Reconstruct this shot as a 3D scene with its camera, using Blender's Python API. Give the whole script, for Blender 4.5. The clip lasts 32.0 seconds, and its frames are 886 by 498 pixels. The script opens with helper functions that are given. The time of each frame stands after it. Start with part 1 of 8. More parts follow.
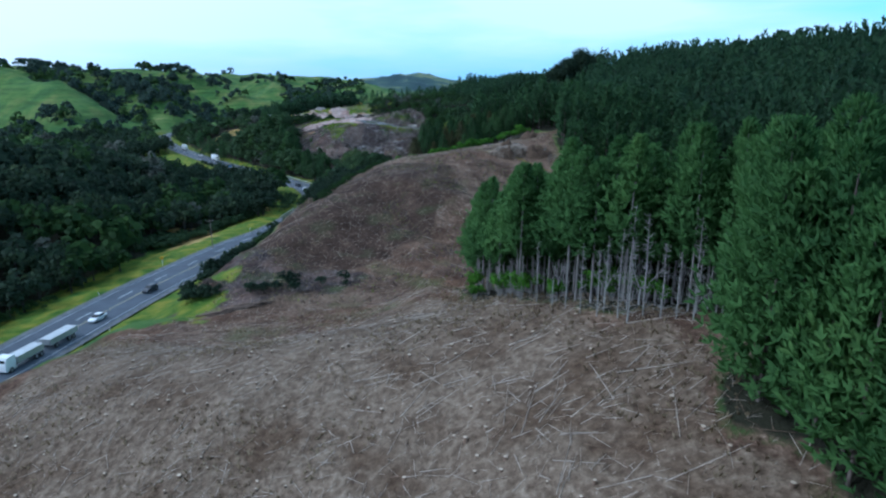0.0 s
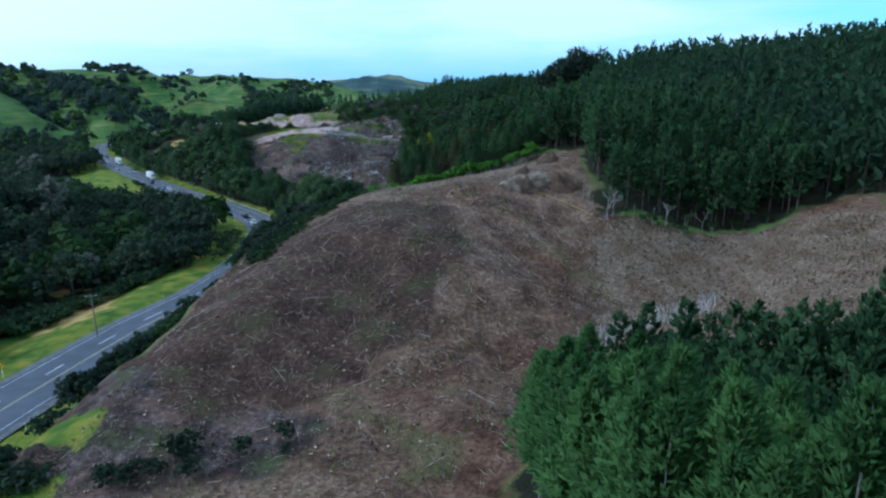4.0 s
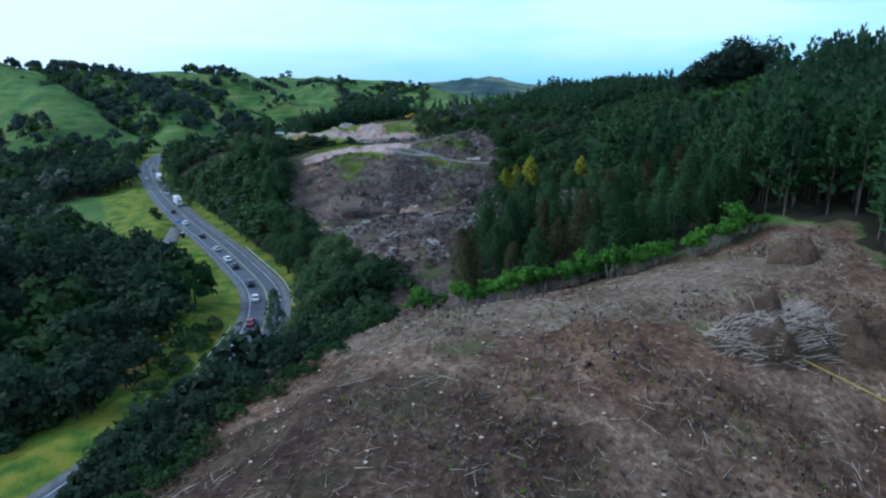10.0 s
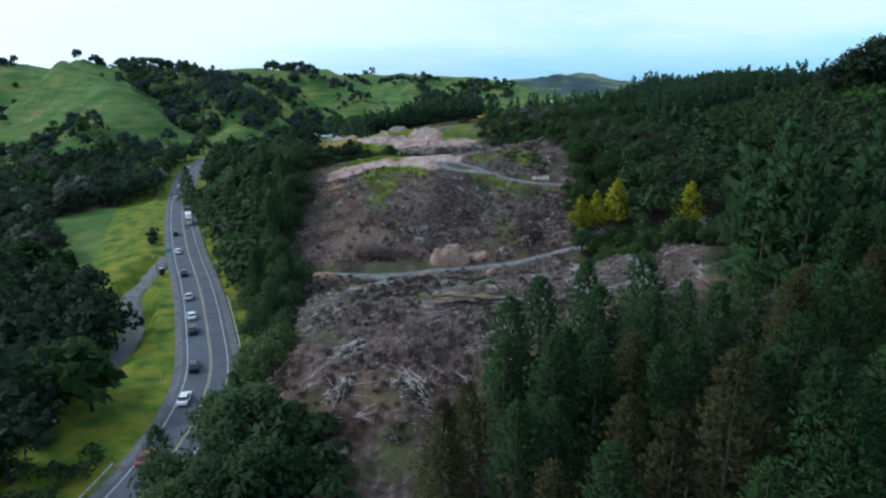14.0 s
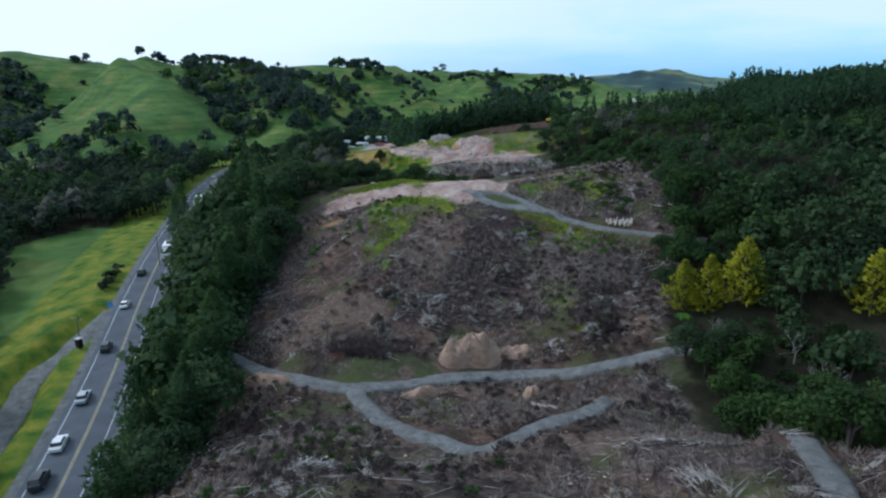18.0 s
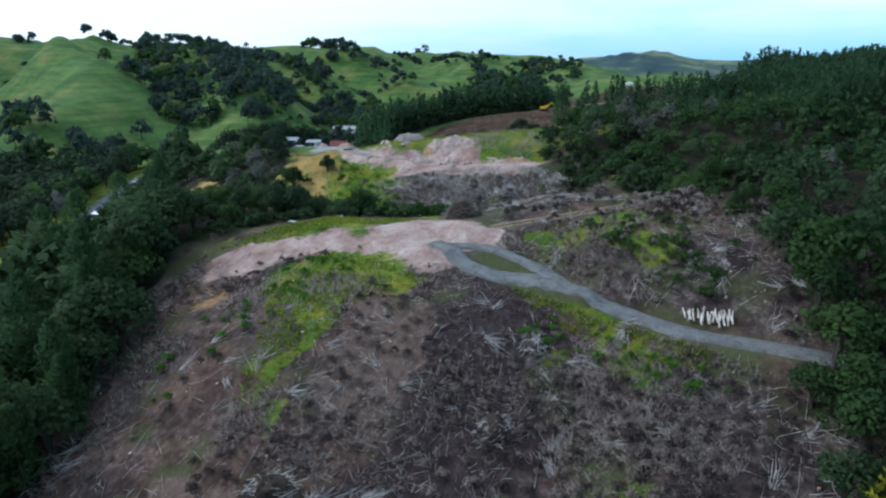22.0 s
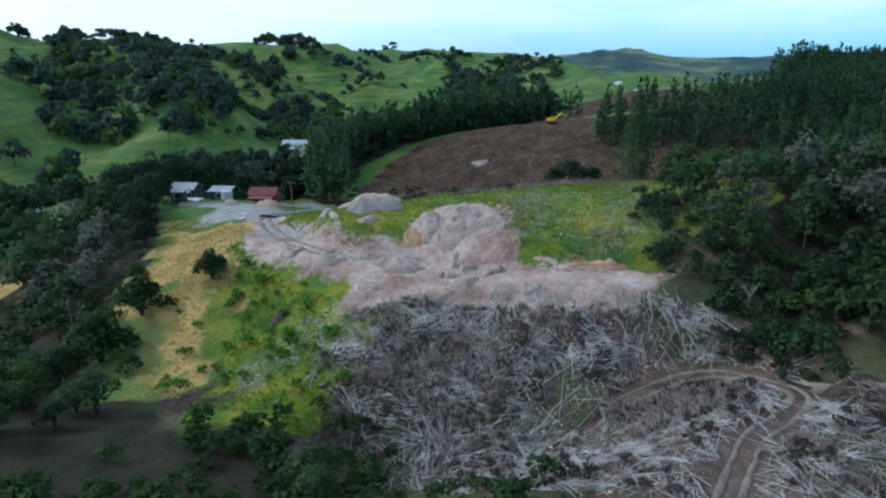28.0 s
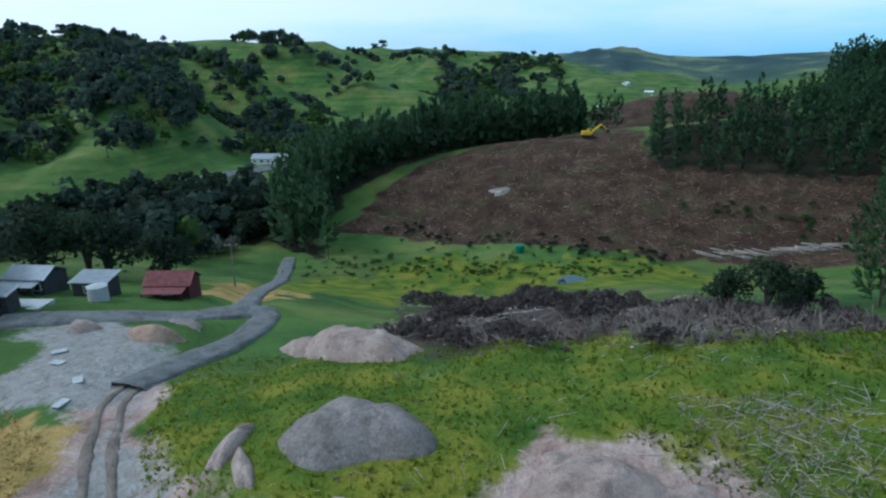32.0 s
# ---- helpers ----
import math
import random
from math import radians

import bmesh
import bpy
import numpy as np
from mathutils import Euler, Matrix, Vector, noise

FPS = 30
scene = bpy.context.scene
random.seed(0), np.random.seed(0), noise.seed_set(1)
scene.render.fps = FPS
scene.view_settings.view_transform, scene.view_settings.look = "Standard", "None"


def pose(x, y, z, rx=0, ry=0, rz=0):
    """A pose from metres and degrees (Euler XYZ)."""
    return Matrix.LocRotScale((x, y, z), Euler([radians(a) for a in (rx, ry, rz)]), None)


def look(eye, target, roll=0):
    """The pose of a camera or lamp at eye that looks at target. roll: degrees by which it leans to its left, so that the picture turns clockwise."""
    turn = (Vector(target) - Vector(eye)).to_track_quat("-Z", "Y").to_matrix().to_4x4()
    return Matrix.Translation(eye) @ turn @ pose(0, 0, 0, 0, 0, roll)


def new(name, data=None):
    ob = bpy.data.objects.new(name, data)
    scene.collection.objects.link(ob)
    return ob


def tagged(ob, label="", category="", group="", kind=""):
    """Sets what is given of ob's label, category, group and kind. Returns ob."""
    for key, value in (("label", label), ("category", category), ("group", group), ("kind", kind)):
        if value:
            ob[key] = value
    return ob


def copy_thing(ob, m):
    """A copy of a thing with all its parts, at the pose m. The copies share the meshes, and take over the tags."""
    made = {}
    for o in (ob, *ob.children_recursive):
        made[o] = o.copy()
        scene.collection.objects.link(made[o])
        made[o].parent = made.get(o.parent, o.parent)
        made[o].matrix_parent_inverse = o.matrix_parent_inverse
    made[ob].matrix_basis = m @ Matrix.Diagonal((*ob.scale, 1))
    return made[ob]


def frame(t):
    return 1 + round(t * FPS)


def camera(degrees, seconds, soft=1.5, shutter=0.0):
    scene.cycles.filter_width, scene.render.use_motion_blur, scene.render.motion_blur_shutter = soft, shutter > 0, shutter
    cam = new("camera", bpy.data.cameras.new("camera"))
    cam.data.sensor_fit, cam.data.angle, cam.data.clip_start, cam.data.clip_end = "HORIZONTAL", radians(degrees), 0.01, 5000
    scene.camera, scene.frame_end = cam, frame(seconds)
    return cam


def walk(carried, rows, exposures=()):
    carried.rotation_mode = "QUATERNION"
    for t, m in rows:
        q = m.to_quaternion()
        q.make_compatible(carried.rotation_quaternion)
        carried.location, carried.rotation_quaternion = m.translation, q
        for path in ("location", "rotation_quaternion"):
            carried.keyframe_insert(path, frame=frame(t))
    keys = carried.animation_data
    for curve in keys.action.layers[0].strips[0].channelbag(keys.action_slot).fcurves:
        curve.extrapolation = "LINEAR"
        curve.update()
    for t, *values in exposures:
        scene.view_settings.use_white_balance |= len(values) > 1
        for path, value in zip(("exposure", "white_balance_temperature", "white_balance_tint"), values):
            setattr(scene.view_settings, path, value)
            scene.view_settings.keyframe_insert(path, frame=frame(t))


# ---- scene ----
cam = camera(72.0, 32.0, 2.3)
METRES, EYE, TILT, LEAN, TURN = 480.0, 100.0, -15.3, 0.0, 0.0
ROWS = [
    (0.0, 0.0, 0.0, 0.0, 0.0, 0.0, -0.0),
    (0.5, -0.0019, 0.0157, 0.0046, -0.19, 0.02, 0.03),
    (1.0, -0.0039, 0.0314, 0.0091, -0.53, 0.03, 0.12),
    (1.5, -0.0057, 0.047, 0.0137, -1.01, 0.03, 0.23),
    (2.0, -0.0072, 0.0625, 0.0182, -1.48, 0.07, 0.36),
    (2.5, -0.0083, 0.078, 0.0226, -1.78, 0.08, 0.45),
    (3.0, -0.0095, 0.0933, 0.027, -2.18, 0.12, 0.53),
    (3.5, -0.0106, 0.1089, 0.0315, -2.66, 0.14, 0.64),
    (5.5, -0.0128, 0.1725, 0.0487, -2.55, 0.19, 0.65),
    (6.0, -0.0129, 0.1879, 0.0529, -1.61, 0.22, 0.37),
    (6.5, -0.0126, 0.2033, 0.0572, -0.28, 0.21, 0.03),
    (7.0, -0.0124, 0.2186, 0.0615, 0.78, 0.21, -0.3),
    (7.5, -0.0121, 0.2338, 0.0659, 1.67, 0.25, -0.54),
    (8.0, -0.0117, 0.249, 0.0702, 2.54, 0.25, -0.79),
    (8.5, -0.0111, 0.2643, 0.0744, 3.47, 0.27, -1.04),
    (9.0, -0.0103, 0.2794, 0.0786, 4.35, 0.25, -1.31),
    (9.5, -0.0095, 0.2946, 0.0829, 5.2, 0.25, -1.53),
    (10.0, -0.0087, 0.3096, 0.087, 6.22, 0.24, -1.79),
    (10.5, -0.0079, 0.3246, 0.0911, 7.16, 0.22, -2.01),
    (11.0, -0.0071, 0.3396, 0.0951, 8.2, 0.15, -2.27),
    (11.5, -0.0064, 0.3544, 0.099, 9.36, -0.1, -2.54),
    (12.0, -0.0055, 0.3694, 0.103, 10.48, -0.14, -2.85),
    (12.5, -0.0045, 0.3842, 0.1071, 11.32, -0.19, -3.05),
    (13.0, -0.004, 0.399, 0.111, 12.22, -0.24, -3.34),
    (13.5, -0.0037, 0.4139, 0.1152, 13.1, -0.3, -3.58),
    (14.0, -0.0039, 0.4287, 0.1192, 14.12, -0.42, -3.84),
    (14.5, -0.0045, 0.4436, 0.1231, 15.04, -0.51, -4.1),
    (16.5, -0.0096, 0.5015, 0.14, 18.68, -1.92, -4.96),
    (17.0, -0.0119, 0.516, 0.1441, 19.73, -1.26, -5.26),
    (17.5, -0.0146, 0.5306, 0.148, 20.57, -0.49, -5.49),
    (18.0, -0.0176, 0.5451, 0.1519, 20.85, -1.25, -5.53),
    (18.5, -0.0211, 0.5598, 0.1557, 20.84, -1.76, -5.58),
    (19.0, -0.0249, 0.5742, 0.1596, 20.68, -2.12, -5.56),
    (19.5, -0.0289, 0.5887, 0.1634, 20.49, -2.51, -5.47),
    (20.0, -0.0332, 0.6028, 0.1672, 20.29, -2.55, -5.44),
    (20.5, -0.0381, 0.6172, 0.1709, 20.08, -2.6, -5.4),
    (21.0, -0.0432, 0.6315, 0.1746, 19.88, -2.66, -5.36),
    (21.5, -0.0486, 0.6456, 0.1783, 19.64, -2.66, -5.26),
    (22.0, -0.0541, 0.6595, 0.1821, 19.49, -2.66, -5.22),
    (22.5, -0.0601, 0.6734, 0.1859, 19.3, -2.63, -5.16),
    (23.0, -0.0661, 0.687, 0.1896, 19.02, -2.61, -5.11),
    (23.5, -0.0721, 0.7007, 0.1932, 18.74, -2.59, -5.05),
    (24.0, -0.0782, 0.7144, 0.1967, 18.27, -2.54, -4.92),
    (24.5, -0.0842, 0.7282, 0.2002, 17.91, -2.55, -4.84),
    (25.0, -0.0901, 0.742, 0.2037, 17.62, -2.52, -4.77),
    (25.5, -0.0958, 0.7557, 0.2073, 17.44, -2.51, -4.71),
    (27.5, -0.1178, 0.8061, 0.2229, 16.94, -2.61, -4.4),
    (28.0, -0.124, 0.8202, 0.2266, 16.7, -2.61, -4.35),
    (28.5, -0.13, 0.8345, 0.2303, 16.54, -2.62, -4.27),
    (29.0, -0.136, 0.8487, 0.234, 16.42, -2.63, -4.23),
    (29.5, -0.1423, 0.8628, 0.2376, 16.3, -2.68, -4.21),
    (30.0, -0.1484, 0.8771, 0.2414, 16.27, -2.7, -4.19),
    (30.5, -0.1545, 0.8913, 0.2451, 16.26, -2.66, -4.23),
    (31.0, -0.1607, 0.9056, 0.2488, 16.22, -2.65, -4.19),
    (31.5, -0.1669, 0.9199, 0.2525, 16.13, -2.65, -4.15),
    (32.0, -0.1733, 0.9341, 0.2562, 15.79, -2.6, -4.07),
]
EXPOSE = [(0.0, 0.03, 4680.0, 6.0), (10.0, 0.03, 4680.0, 6.0), (13.0, -0.05, 5130.0, 7.0), (16.0, 0.05, 5400.0, 8.0), (18.0, -0.15, 5300.0, 7.0), (20.0, 0.08, 5380.0, 9.0), (22.0, 0.14, 5290.0, 8.0), (28.0, 0.03, 5150.0, 5.0), (32.0, -0.18, 5100.0, 3.0)]
walk(cam, [(t, pose(0, 0, EYE, TILT, LEAN, TURN) @ pose(METRES * x, METRES * y, METRES * z, 90 + pitch, roll, yaw)) for t, x, y, z, yaw, pitch, roll in ROWS], EXPOSE)

# ---------------------------------------------------------------- sky and sun
world = bpy.data.worlds.new("sky")
scene.world = world
world.use_nodes = True
nt = world.node_tree
nt.nodes.clear()
out = nt.nodes.new("ShaderNodeOutputWorld")
bg = nt.nodes.new("ShaderNodeBackground")
sky = nt.nodes.new("ShaderNodeTexSky")
sky.sky_type = "NISHITA"
sky.sun_disc = False
sky.sun_elevation, sky.sun_rotation = radians(38), radians(-97)
sky.air_density, sky.dust_density, sky.ozone_density = 1.0, 1.2, 1.0
dim = nt.nodes.new("ShaderNodeVectorMath")
dim.operation = "SCALE"
dim.inputs["Scale"].default_value = 0.11
coord = nt.nodes.new("ShaderNodeTexCoord")
flat = nt.nodes.new("ShaderNodeMapping")
flat.inputs["Scale"].default_value = (1.0, 1.0, 6.0)
flat.inputs["Location"].default_value = (0.3, 0.1, 0.0)
clouds = nt.nodes.new("ShaderNodeTexNoise")
clouds.inputs["Scale"].default_value, clouds.inputs["Detail"].default_value, clouds.inputs["Roughness"].default_value = 1.5, 6.0, 0.5


def sky_ramp(source, stops):
    r = nt.nodes.new("ShaderNodeValToRGB")
    while len(r.color_ramp.elements) < len(stops):
        r.color_ramp.elements.new(0.5)
    for el, (p, c) in zip(r.color_ramp.elements, stops):
        el.position, el.color = p, (*c, 1)
    nt.links.new(source, r.inputs[0])
    return r.outputs[0]


def sky_mix(a, b, f, mode="MIX"):
    n = nt.nodes.new("ShaderNodeMix")
    n.data_type, n.blend_type = "RGBA", mode
    nt.links.new(a, n.inputs["A"])
    nt.links.new(b, n.inputs["B"])
    if isinstance(f, float):
        n.inputs["Factor"].default_value = f
    else:
        nt.links.new(f, n.inputs["Factor"])
    return n.outputs["Result"]


for a, b in ((sky.outputs[0], dim.inputs[0]), (coord.outputs["Generated"], flat.inputs["Vector"]), (flat.outputs[0], clouds.inputs["Vector"])):
    nt.links.new(a, b)
height = nt.nodes.new("ShaderNodeSeparateXYZ")
nt.links.new(coord.outputs["Generated"], height.inputs[0])
# a veil of high cloud, cyan where thin and white where thick, brighter overhead as under an overcast sky
veil = sky_ramp(clouds.outputs[0], [(0.40, (0.52, 0.93, 1.0)), (0.50, (0.74, 0.97, 1.03)), (0.62, (1.04, 1.06, 1.08))])
low = sky_ramp(height.outputs[2], [(0.0, (0.62, 0.78, 0.95)), (0.06, (0.88, 0.99, 1.05)), (0.16, (1.0, 1.02, 1.03)), (0.3, (0.72, 0.77, 0.84)), (0.8, (0.46, 0.51, 0.60))])
colour = sky_mix(dim.outputs[0], veil, 0.86)
colour = sky_mix(colour, low, 1.0, "MULTIPLY")
# whiter round the veiled sun
glow = nt.nodes.new("ShaderNodeVectorMath")
glow.operation = "DOT_PRODUCT"
glow.inputs[1].default_value = Vector((-0.78, -0.10, 0.62)).normalized()
nt.links.new(coord.outputs["Generated"], glow.inputs[0])
white = nt.nodes.new("ShaderNodeRGB")
white.outputs[0].default_value = (1.16, 1.16, 1.15, 1)
colour = sky_mix(colour, white.outputs[0], sky_ramp(glow.outputs["Value"], [(0.12, (0, 0, 0)), (0.56, (0.9, 0.9, 0.9))]))
nt.links.new(colour, bg.inputs["Color"])
nt.links.new(bg.outputs[0], out.inputs[0])
sun = new("sun", bpy.data.lights.new("sun", "SUN"))
sun.data.energy, sun.data.angle, sun.data.color = 1.8, radians(7), (1.0, 0.965, 0.91)
sun.matrix_world = look((0, 0, 0), (0.78, 0.10, -0.62))

# ---------------------------------------------------------------- materials
def material(name, rough=0.9, spec=0.3):
    m = bpy.data.materials.new(name)
    m.use_nodes = True
    b = m.node_tree.nodes["Principled BSDF"]
    b.inputs["Roughness"].default_value = rough
    b.inputs["Specular IOR Level"].default_value = spec
    return m, m.node_tree, b


def node(t, kind, **values):
    n = t.nodes.new(kind)
    for k, v in values.items():
        n.inputs[k.replace("_", " ")].default_value = v
    return n


def noise_node(t, scale, detail=3.0, rough=0.55, vector=None):
    n = node(t, "ShaderNodeTexNoise", Scale=scale, Detail=detail, Roughness=rough)
    t.links.new((vector or t.nodes.new("ShaderNodeNewGeometry").outputs["Position"]), n.inputs["Vector"])
    return n.outputs[0]


def ramp_node(t, source, stops):
    r = t.nodes.new("ShaderNodeValToRGB")
    e = r.color_ramp.elements
    while len(e) < len(stops):
        e.new(0.5)
    for el, (p, c) in zip(e, stops):
        el.position, el.color = p, (*c, 1) if len(c) == 3 else c
    t.links.new(source, r.inputs[0])
    return r.outputs[0]


def mix_node(t, a, b, f, mode="MIX"):
    n = t.nodes.new("ShaderNodeMix")
    n.data_type, n.blend_type = "RGBA", mode
    for v, s in ((a, "A"), (b, "B"), (f, "Factor")):
        if hasattr(v, "links"):
            t.links.new(v, n.inputs[s])
        else:
            n.inputs[s].default_value = (*v, 1) if s != "Factor" else v
    return n.outputs["Result"]


def bump_node(t, b, source, strength, distance):
    n = node(t, "ShaderNodeBump", Strength=strength, Distance=distance)
    t.links.new(source, n.inputs["Height"])
    t.links.new(n.outputs[0], b.inputs["Normal"])


def plain(name, colour, rough=0.8, metal=0.0, grain=0.25, scale=4.0, spec=0.3):
    """One colour with grain and stains."""
    m, t, b = material(name, rough, spec)
    b.inputs["Metallic"].default_value = metal
    dark, light = [c * (1 - grain) for c in colour], [min(1, c * (1 + grain)) for c in colour]
    c = ramp_node(t, noise_node(t, scale, 5), [(0.3, dark), (0.7, light)])
    c = mix_node(t, c, [k * 0.6 for k in colour], ramp_node(t, noise_node(t, scale * 0.13, 2), [(0.45, (0, 0, 0)), (0.8, (0.5, 0.5, 0.5))]))
    t.links.new(c, b.inputs["Base Color"])
    return m


def foliage(name, dark, light, spec=0.12, rough=0.7, patch=0.12, tip=None):
    """Leaves: colour varies leaf by leaf, tree by tree and over some metres."""
    m, t, b = material(name, rough, spec)
    g = t.nodes.new("ShaderNodeNewGeometry")
    o = t.nodes.new("ShaderNodeObjectInfo")
    big = noise_node(t, patch, 3)
    a = t.nodes.new("ShaderNodeMath")
    a.operation = "MULTIPLY_ADD"
    a.inputs[1].default_value, a.inputs[2].default_value = 0.30, -0.15
    t.links.new(g.outputs["Random Per Island"], a.inputs[0])
    a2 = t.nodes.new("ShaderNodeMath")
    a2.operation = "ADD"
    t.links.new(a.outputs[0], a2.inputs[0])
    t.links.new(big, a2.inputs[1])
    a3 = t.nodes.new("ShaderNodeMath")
    a3.operation = "MULTIPLY_ADD"
    a3.inputs[1].default_value = 0.25
    t.links.new(o.outputs["Random"], a3.inputs[0])
    t.links.new(a2.outputs[0], a3.inputs[2])
    stops = [(0.35, dark), (0.8, light)] + ([(1.0, tip)] if tip else [])
    colour = ramp_node(t, a3.outputs[0], stops)
    t.links.new(colour, b.inputs["Base Color"])
    through_leaf = t.nodes.new("ShaderNodeBsdfTranslucent")
    t.links.new(colour, through_leaf.inputs["Color"])
    both = t.nodes.new("ShaderNodeMixShader")
    both.inputs[0].default_value = 0.5
    t.links.new(b.outputs[0], both.inputs[1])
    t.links.new(through_leaf.outputs[0], both.inputs[2])
    t.links.new(both.outputs[0], t.nodes["Material Output"].inputs["Surface"])
    return m


def ground_material():
    m, t, b = material("ground_cover", 0.95, 0.15)
    L = t.links.new

    def cover(name):
        n = t.nodes.new("ShaderNodeAttribute")
        n.attribute_name = name
        return n.outputs["Fac"]

    fine, mid, big = noise_node(t, 1.3, 6, 0.65), noise_node(t, 0.22, 4), noise_node(t, 0.035, 3)
    tiny = noise_node(t, 5.0, 4, 0.7)
    # terracettes: sheep tracks that run along the far slopes
    wave = node(t, "ShaderNodeTexNoise", Scale=1.0, Detail=3.0)
    mp = t.nodes.new("ShaderNodeMapping")
    mp.inputs["Scale"].default_value = (0.02, 0.02, 0.45)
    L(t.nodes.new("ShaderNodeNewGeometry").outputs["Position"], mp.inputs[0])
    L(mp.outputs[0], wave.inputs["Vector"])
    pasture = ramp_node(t, big, [(0.32, (0.052, 0.112, 0.030)), (0.52, (0.092, 0.160, 0.038)), (0.72, (0.175, 0.190, 0.062))])
    pasture = mix_node(t, pasture, ramp_node(t, wave.outputs[0], [(0.35, (0.6, 0.62, 0.6)), (0.6, (1.1, 1.1, 1.1))]), 0.75, "MULTIPLY")
    pasture = mix_node(t, pasture, ramp_node(t, mid, [(0.3, (0.7, 0.75, 0.7)), (0.7, (1.15, 1.1, 1.0))]), 0.8, "MULTIPLY")
    slash = ramp_node(t, fine, [(0.25, (0.036, 0.023, 0.016)), (0.45, (0.094, 0.062, 0.043)), (0.62, (0.165, 0.118, 0.086)), (0.8, (0.31, 0.25, 0.195))])
    slash = mix_node(t, slash, ramp_node(t, mid, [(0.33, (0.5, 0.43, 0.38)), (0.5, (0.95, 0.9, 0.86)), (0.68, (1.45, 1.42, 1.38))]), 0.95, "MULTIPLY")
    slash = mix_node(t, slash, ramp_node(t, noise_node(t, 0.06, 4), [(0.36, (1.0, 0.86, 0.76)), (0.52, (1.1, 1.08, 1.06)), (0.66, (1.4, 1.45, 1.42))]), 0.9, "MULTIPLY")
    slash = mix_node(t, slash, (0.085, 0.10, 0.035), ramp_node(t, noise_node(t, 0.10, 5), [(0.56, (0, 0, 0)), (0.7, (0.55, 0.55, 0.55))]))
    brush = ramp_node(t, fine, [(0.25, (0.022, 0.017, 0.016)), (0.5, (0.068, 0.052, 0.047)), (0.75, (0.20, 0.170, 0.155))])
    brush = mix_node(t, brush, ramp_node(t, fine, [(0.3, (0.060, 0.036, 0.027)), (0.7, (0.16, 0.105, 0.080))]), ramp_node(t, noise_node(t, 0.07, 5, 0.6), [(0.46, (0, 0, 0)), (0.6, (0.8, 0.8, 0.8))]))
    brush = mix_node(t, brush, ramp_node(t, noise_node(t, 0.19, 4), [(0.38, (0.42, 0.39, 0.40)), (0.5, (0.9, 0.88, 0.88)), (0.62, (1.3, 1.27, 1.26))]), 0.95, "MULTIPLY")
    brush = mix_node(t, brush, (0.062, 0.076, 0.024), ramp_node(t, noise_node(t, 0.13, 5), [(0.51, (0, 0, 0)), (0.66, (0.75, 0.75, 0.75))]))
    clay = ramp_node(t, mid, [(0.3, (0.22, 0.145, 0.12)), (0.45, (0.36, 0.257, 0.222)), (0.6, (0.47, 0.368, 0.328)), (0.72, (0.52, 0.44, 0.405))])
    clay = mix_node(t, clay, ramp_node(t, fine, [(0.3, (0.66, 0.62, 0.60)), (0.65, (1.08, 1.06, 1.04))]), 0.9, "MULTIPLY")
    gold = ramp_node(t, mid, [(0.3, (0.18, 0.15, 0.04)), (0.5, (0.36, 0.25, 0.085)), (0.75, (0.46, 0.33, 0.13))])
    lush = ramp_node(t, mid, [(0.3, (0.034, 0.086, 0.011)), (0.46, (0.095, 0.145, 0.016)), (0.6, (0.18, 0.19, 0.022)), (0.75, (0.25, 0.22, 0.035))])
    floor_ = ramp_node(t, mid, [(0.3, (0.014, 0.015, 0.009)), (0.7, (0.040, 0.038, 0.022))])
    ochre = ramp_node(t, fine, [(0.3, (0.19, 0.105, 0.05)), (0.7, (0.34, 0.20, 0.10))])
    gravel = ramp_node(t, fine, [(0.3, (0.20, 0.19, 0.175)), (0.7, (0.37, 0.355, 0.335))])
    scrubland = mix_node(t, brush, (0.070, 0.082, 0.032), ramp_node(t, noise_node(t, 0.16, 4), [(0.42, (0, 0, 0)), (0.6, (0.85, 0.85, 0.85))]))
    # far woods and fields, their colours blued to stand in for haze
    hazed_range = ramp_node(t, noise_node(t, 0.006, 5, 0.6), [(0.40, (0.030, 0.055, 0.060)), (0.53, (0.050, 0.085, 0.075)), (0.60, (0.13, 0.16, 0.085)), (0.7, (0.22, 0.21, 0.12))])
    dirt = ramp_node(t, fine, [(0.3, (0.075, 0.050, 0.040)), (0.7, (0.18, 0.130, 0.105))])
    duff = ramp_node(t, fine, [(0.25, (0.020, 0.012, 0.008)), (0.45, (0.052, 0.031, 0.021)), (0.62, (0.098, 0.063, 0.043)), (0.8, (0.23, 0.175, 0.13))])
    duff = mix_node(t, duff, ramp_node(t, noise_node(t, 0.17, 5, 0.6), [(0.34, (0.5, 0.46, 0.44)), (0.52, (0.95, 0.95, 0.95)), (0.68, (1.5, 1.55, 1.5))]), 0.9, "MULTIPLY")
    duff = mix_node(t, duff, (0.055, 0.062, 0.024), ramp_node(t, noise_node(t, 0.12, 5), [(0.54, (0, 0, 0)), (0.68, (0.6, 0.6, 0.6))]))
    straw = ramp_node(t, fine, [(0.25, (0.062, 0.042, 0.028)), (0.45, (0.138, 0.099, 0.067)), (0.62, (0.225, 0.172, 0.122)), (0.8, (0.38, 0.31, 0.23))])
    straw = mix_node(t, straw, ramp_node(t, noise_node(t, 0.15, 5, 0.6), [(0.36, (0.55, 0.48, 0.42)), (0.55, (1.0, 1.0, 1.0)), (0.7, (1.2, 1.2, 1.2))]), 0.9, "MULTIPLY")
    # dark purple brush, with the gully's shade mixed into its colour
    shaded_brush = ramp_node(t, fine, [(0.3, (0.020, 0.014, 0.013)), (0.55, (0.055, 0.039, 0.037)), (0.8, (0.13, 0.10, 0.095))])
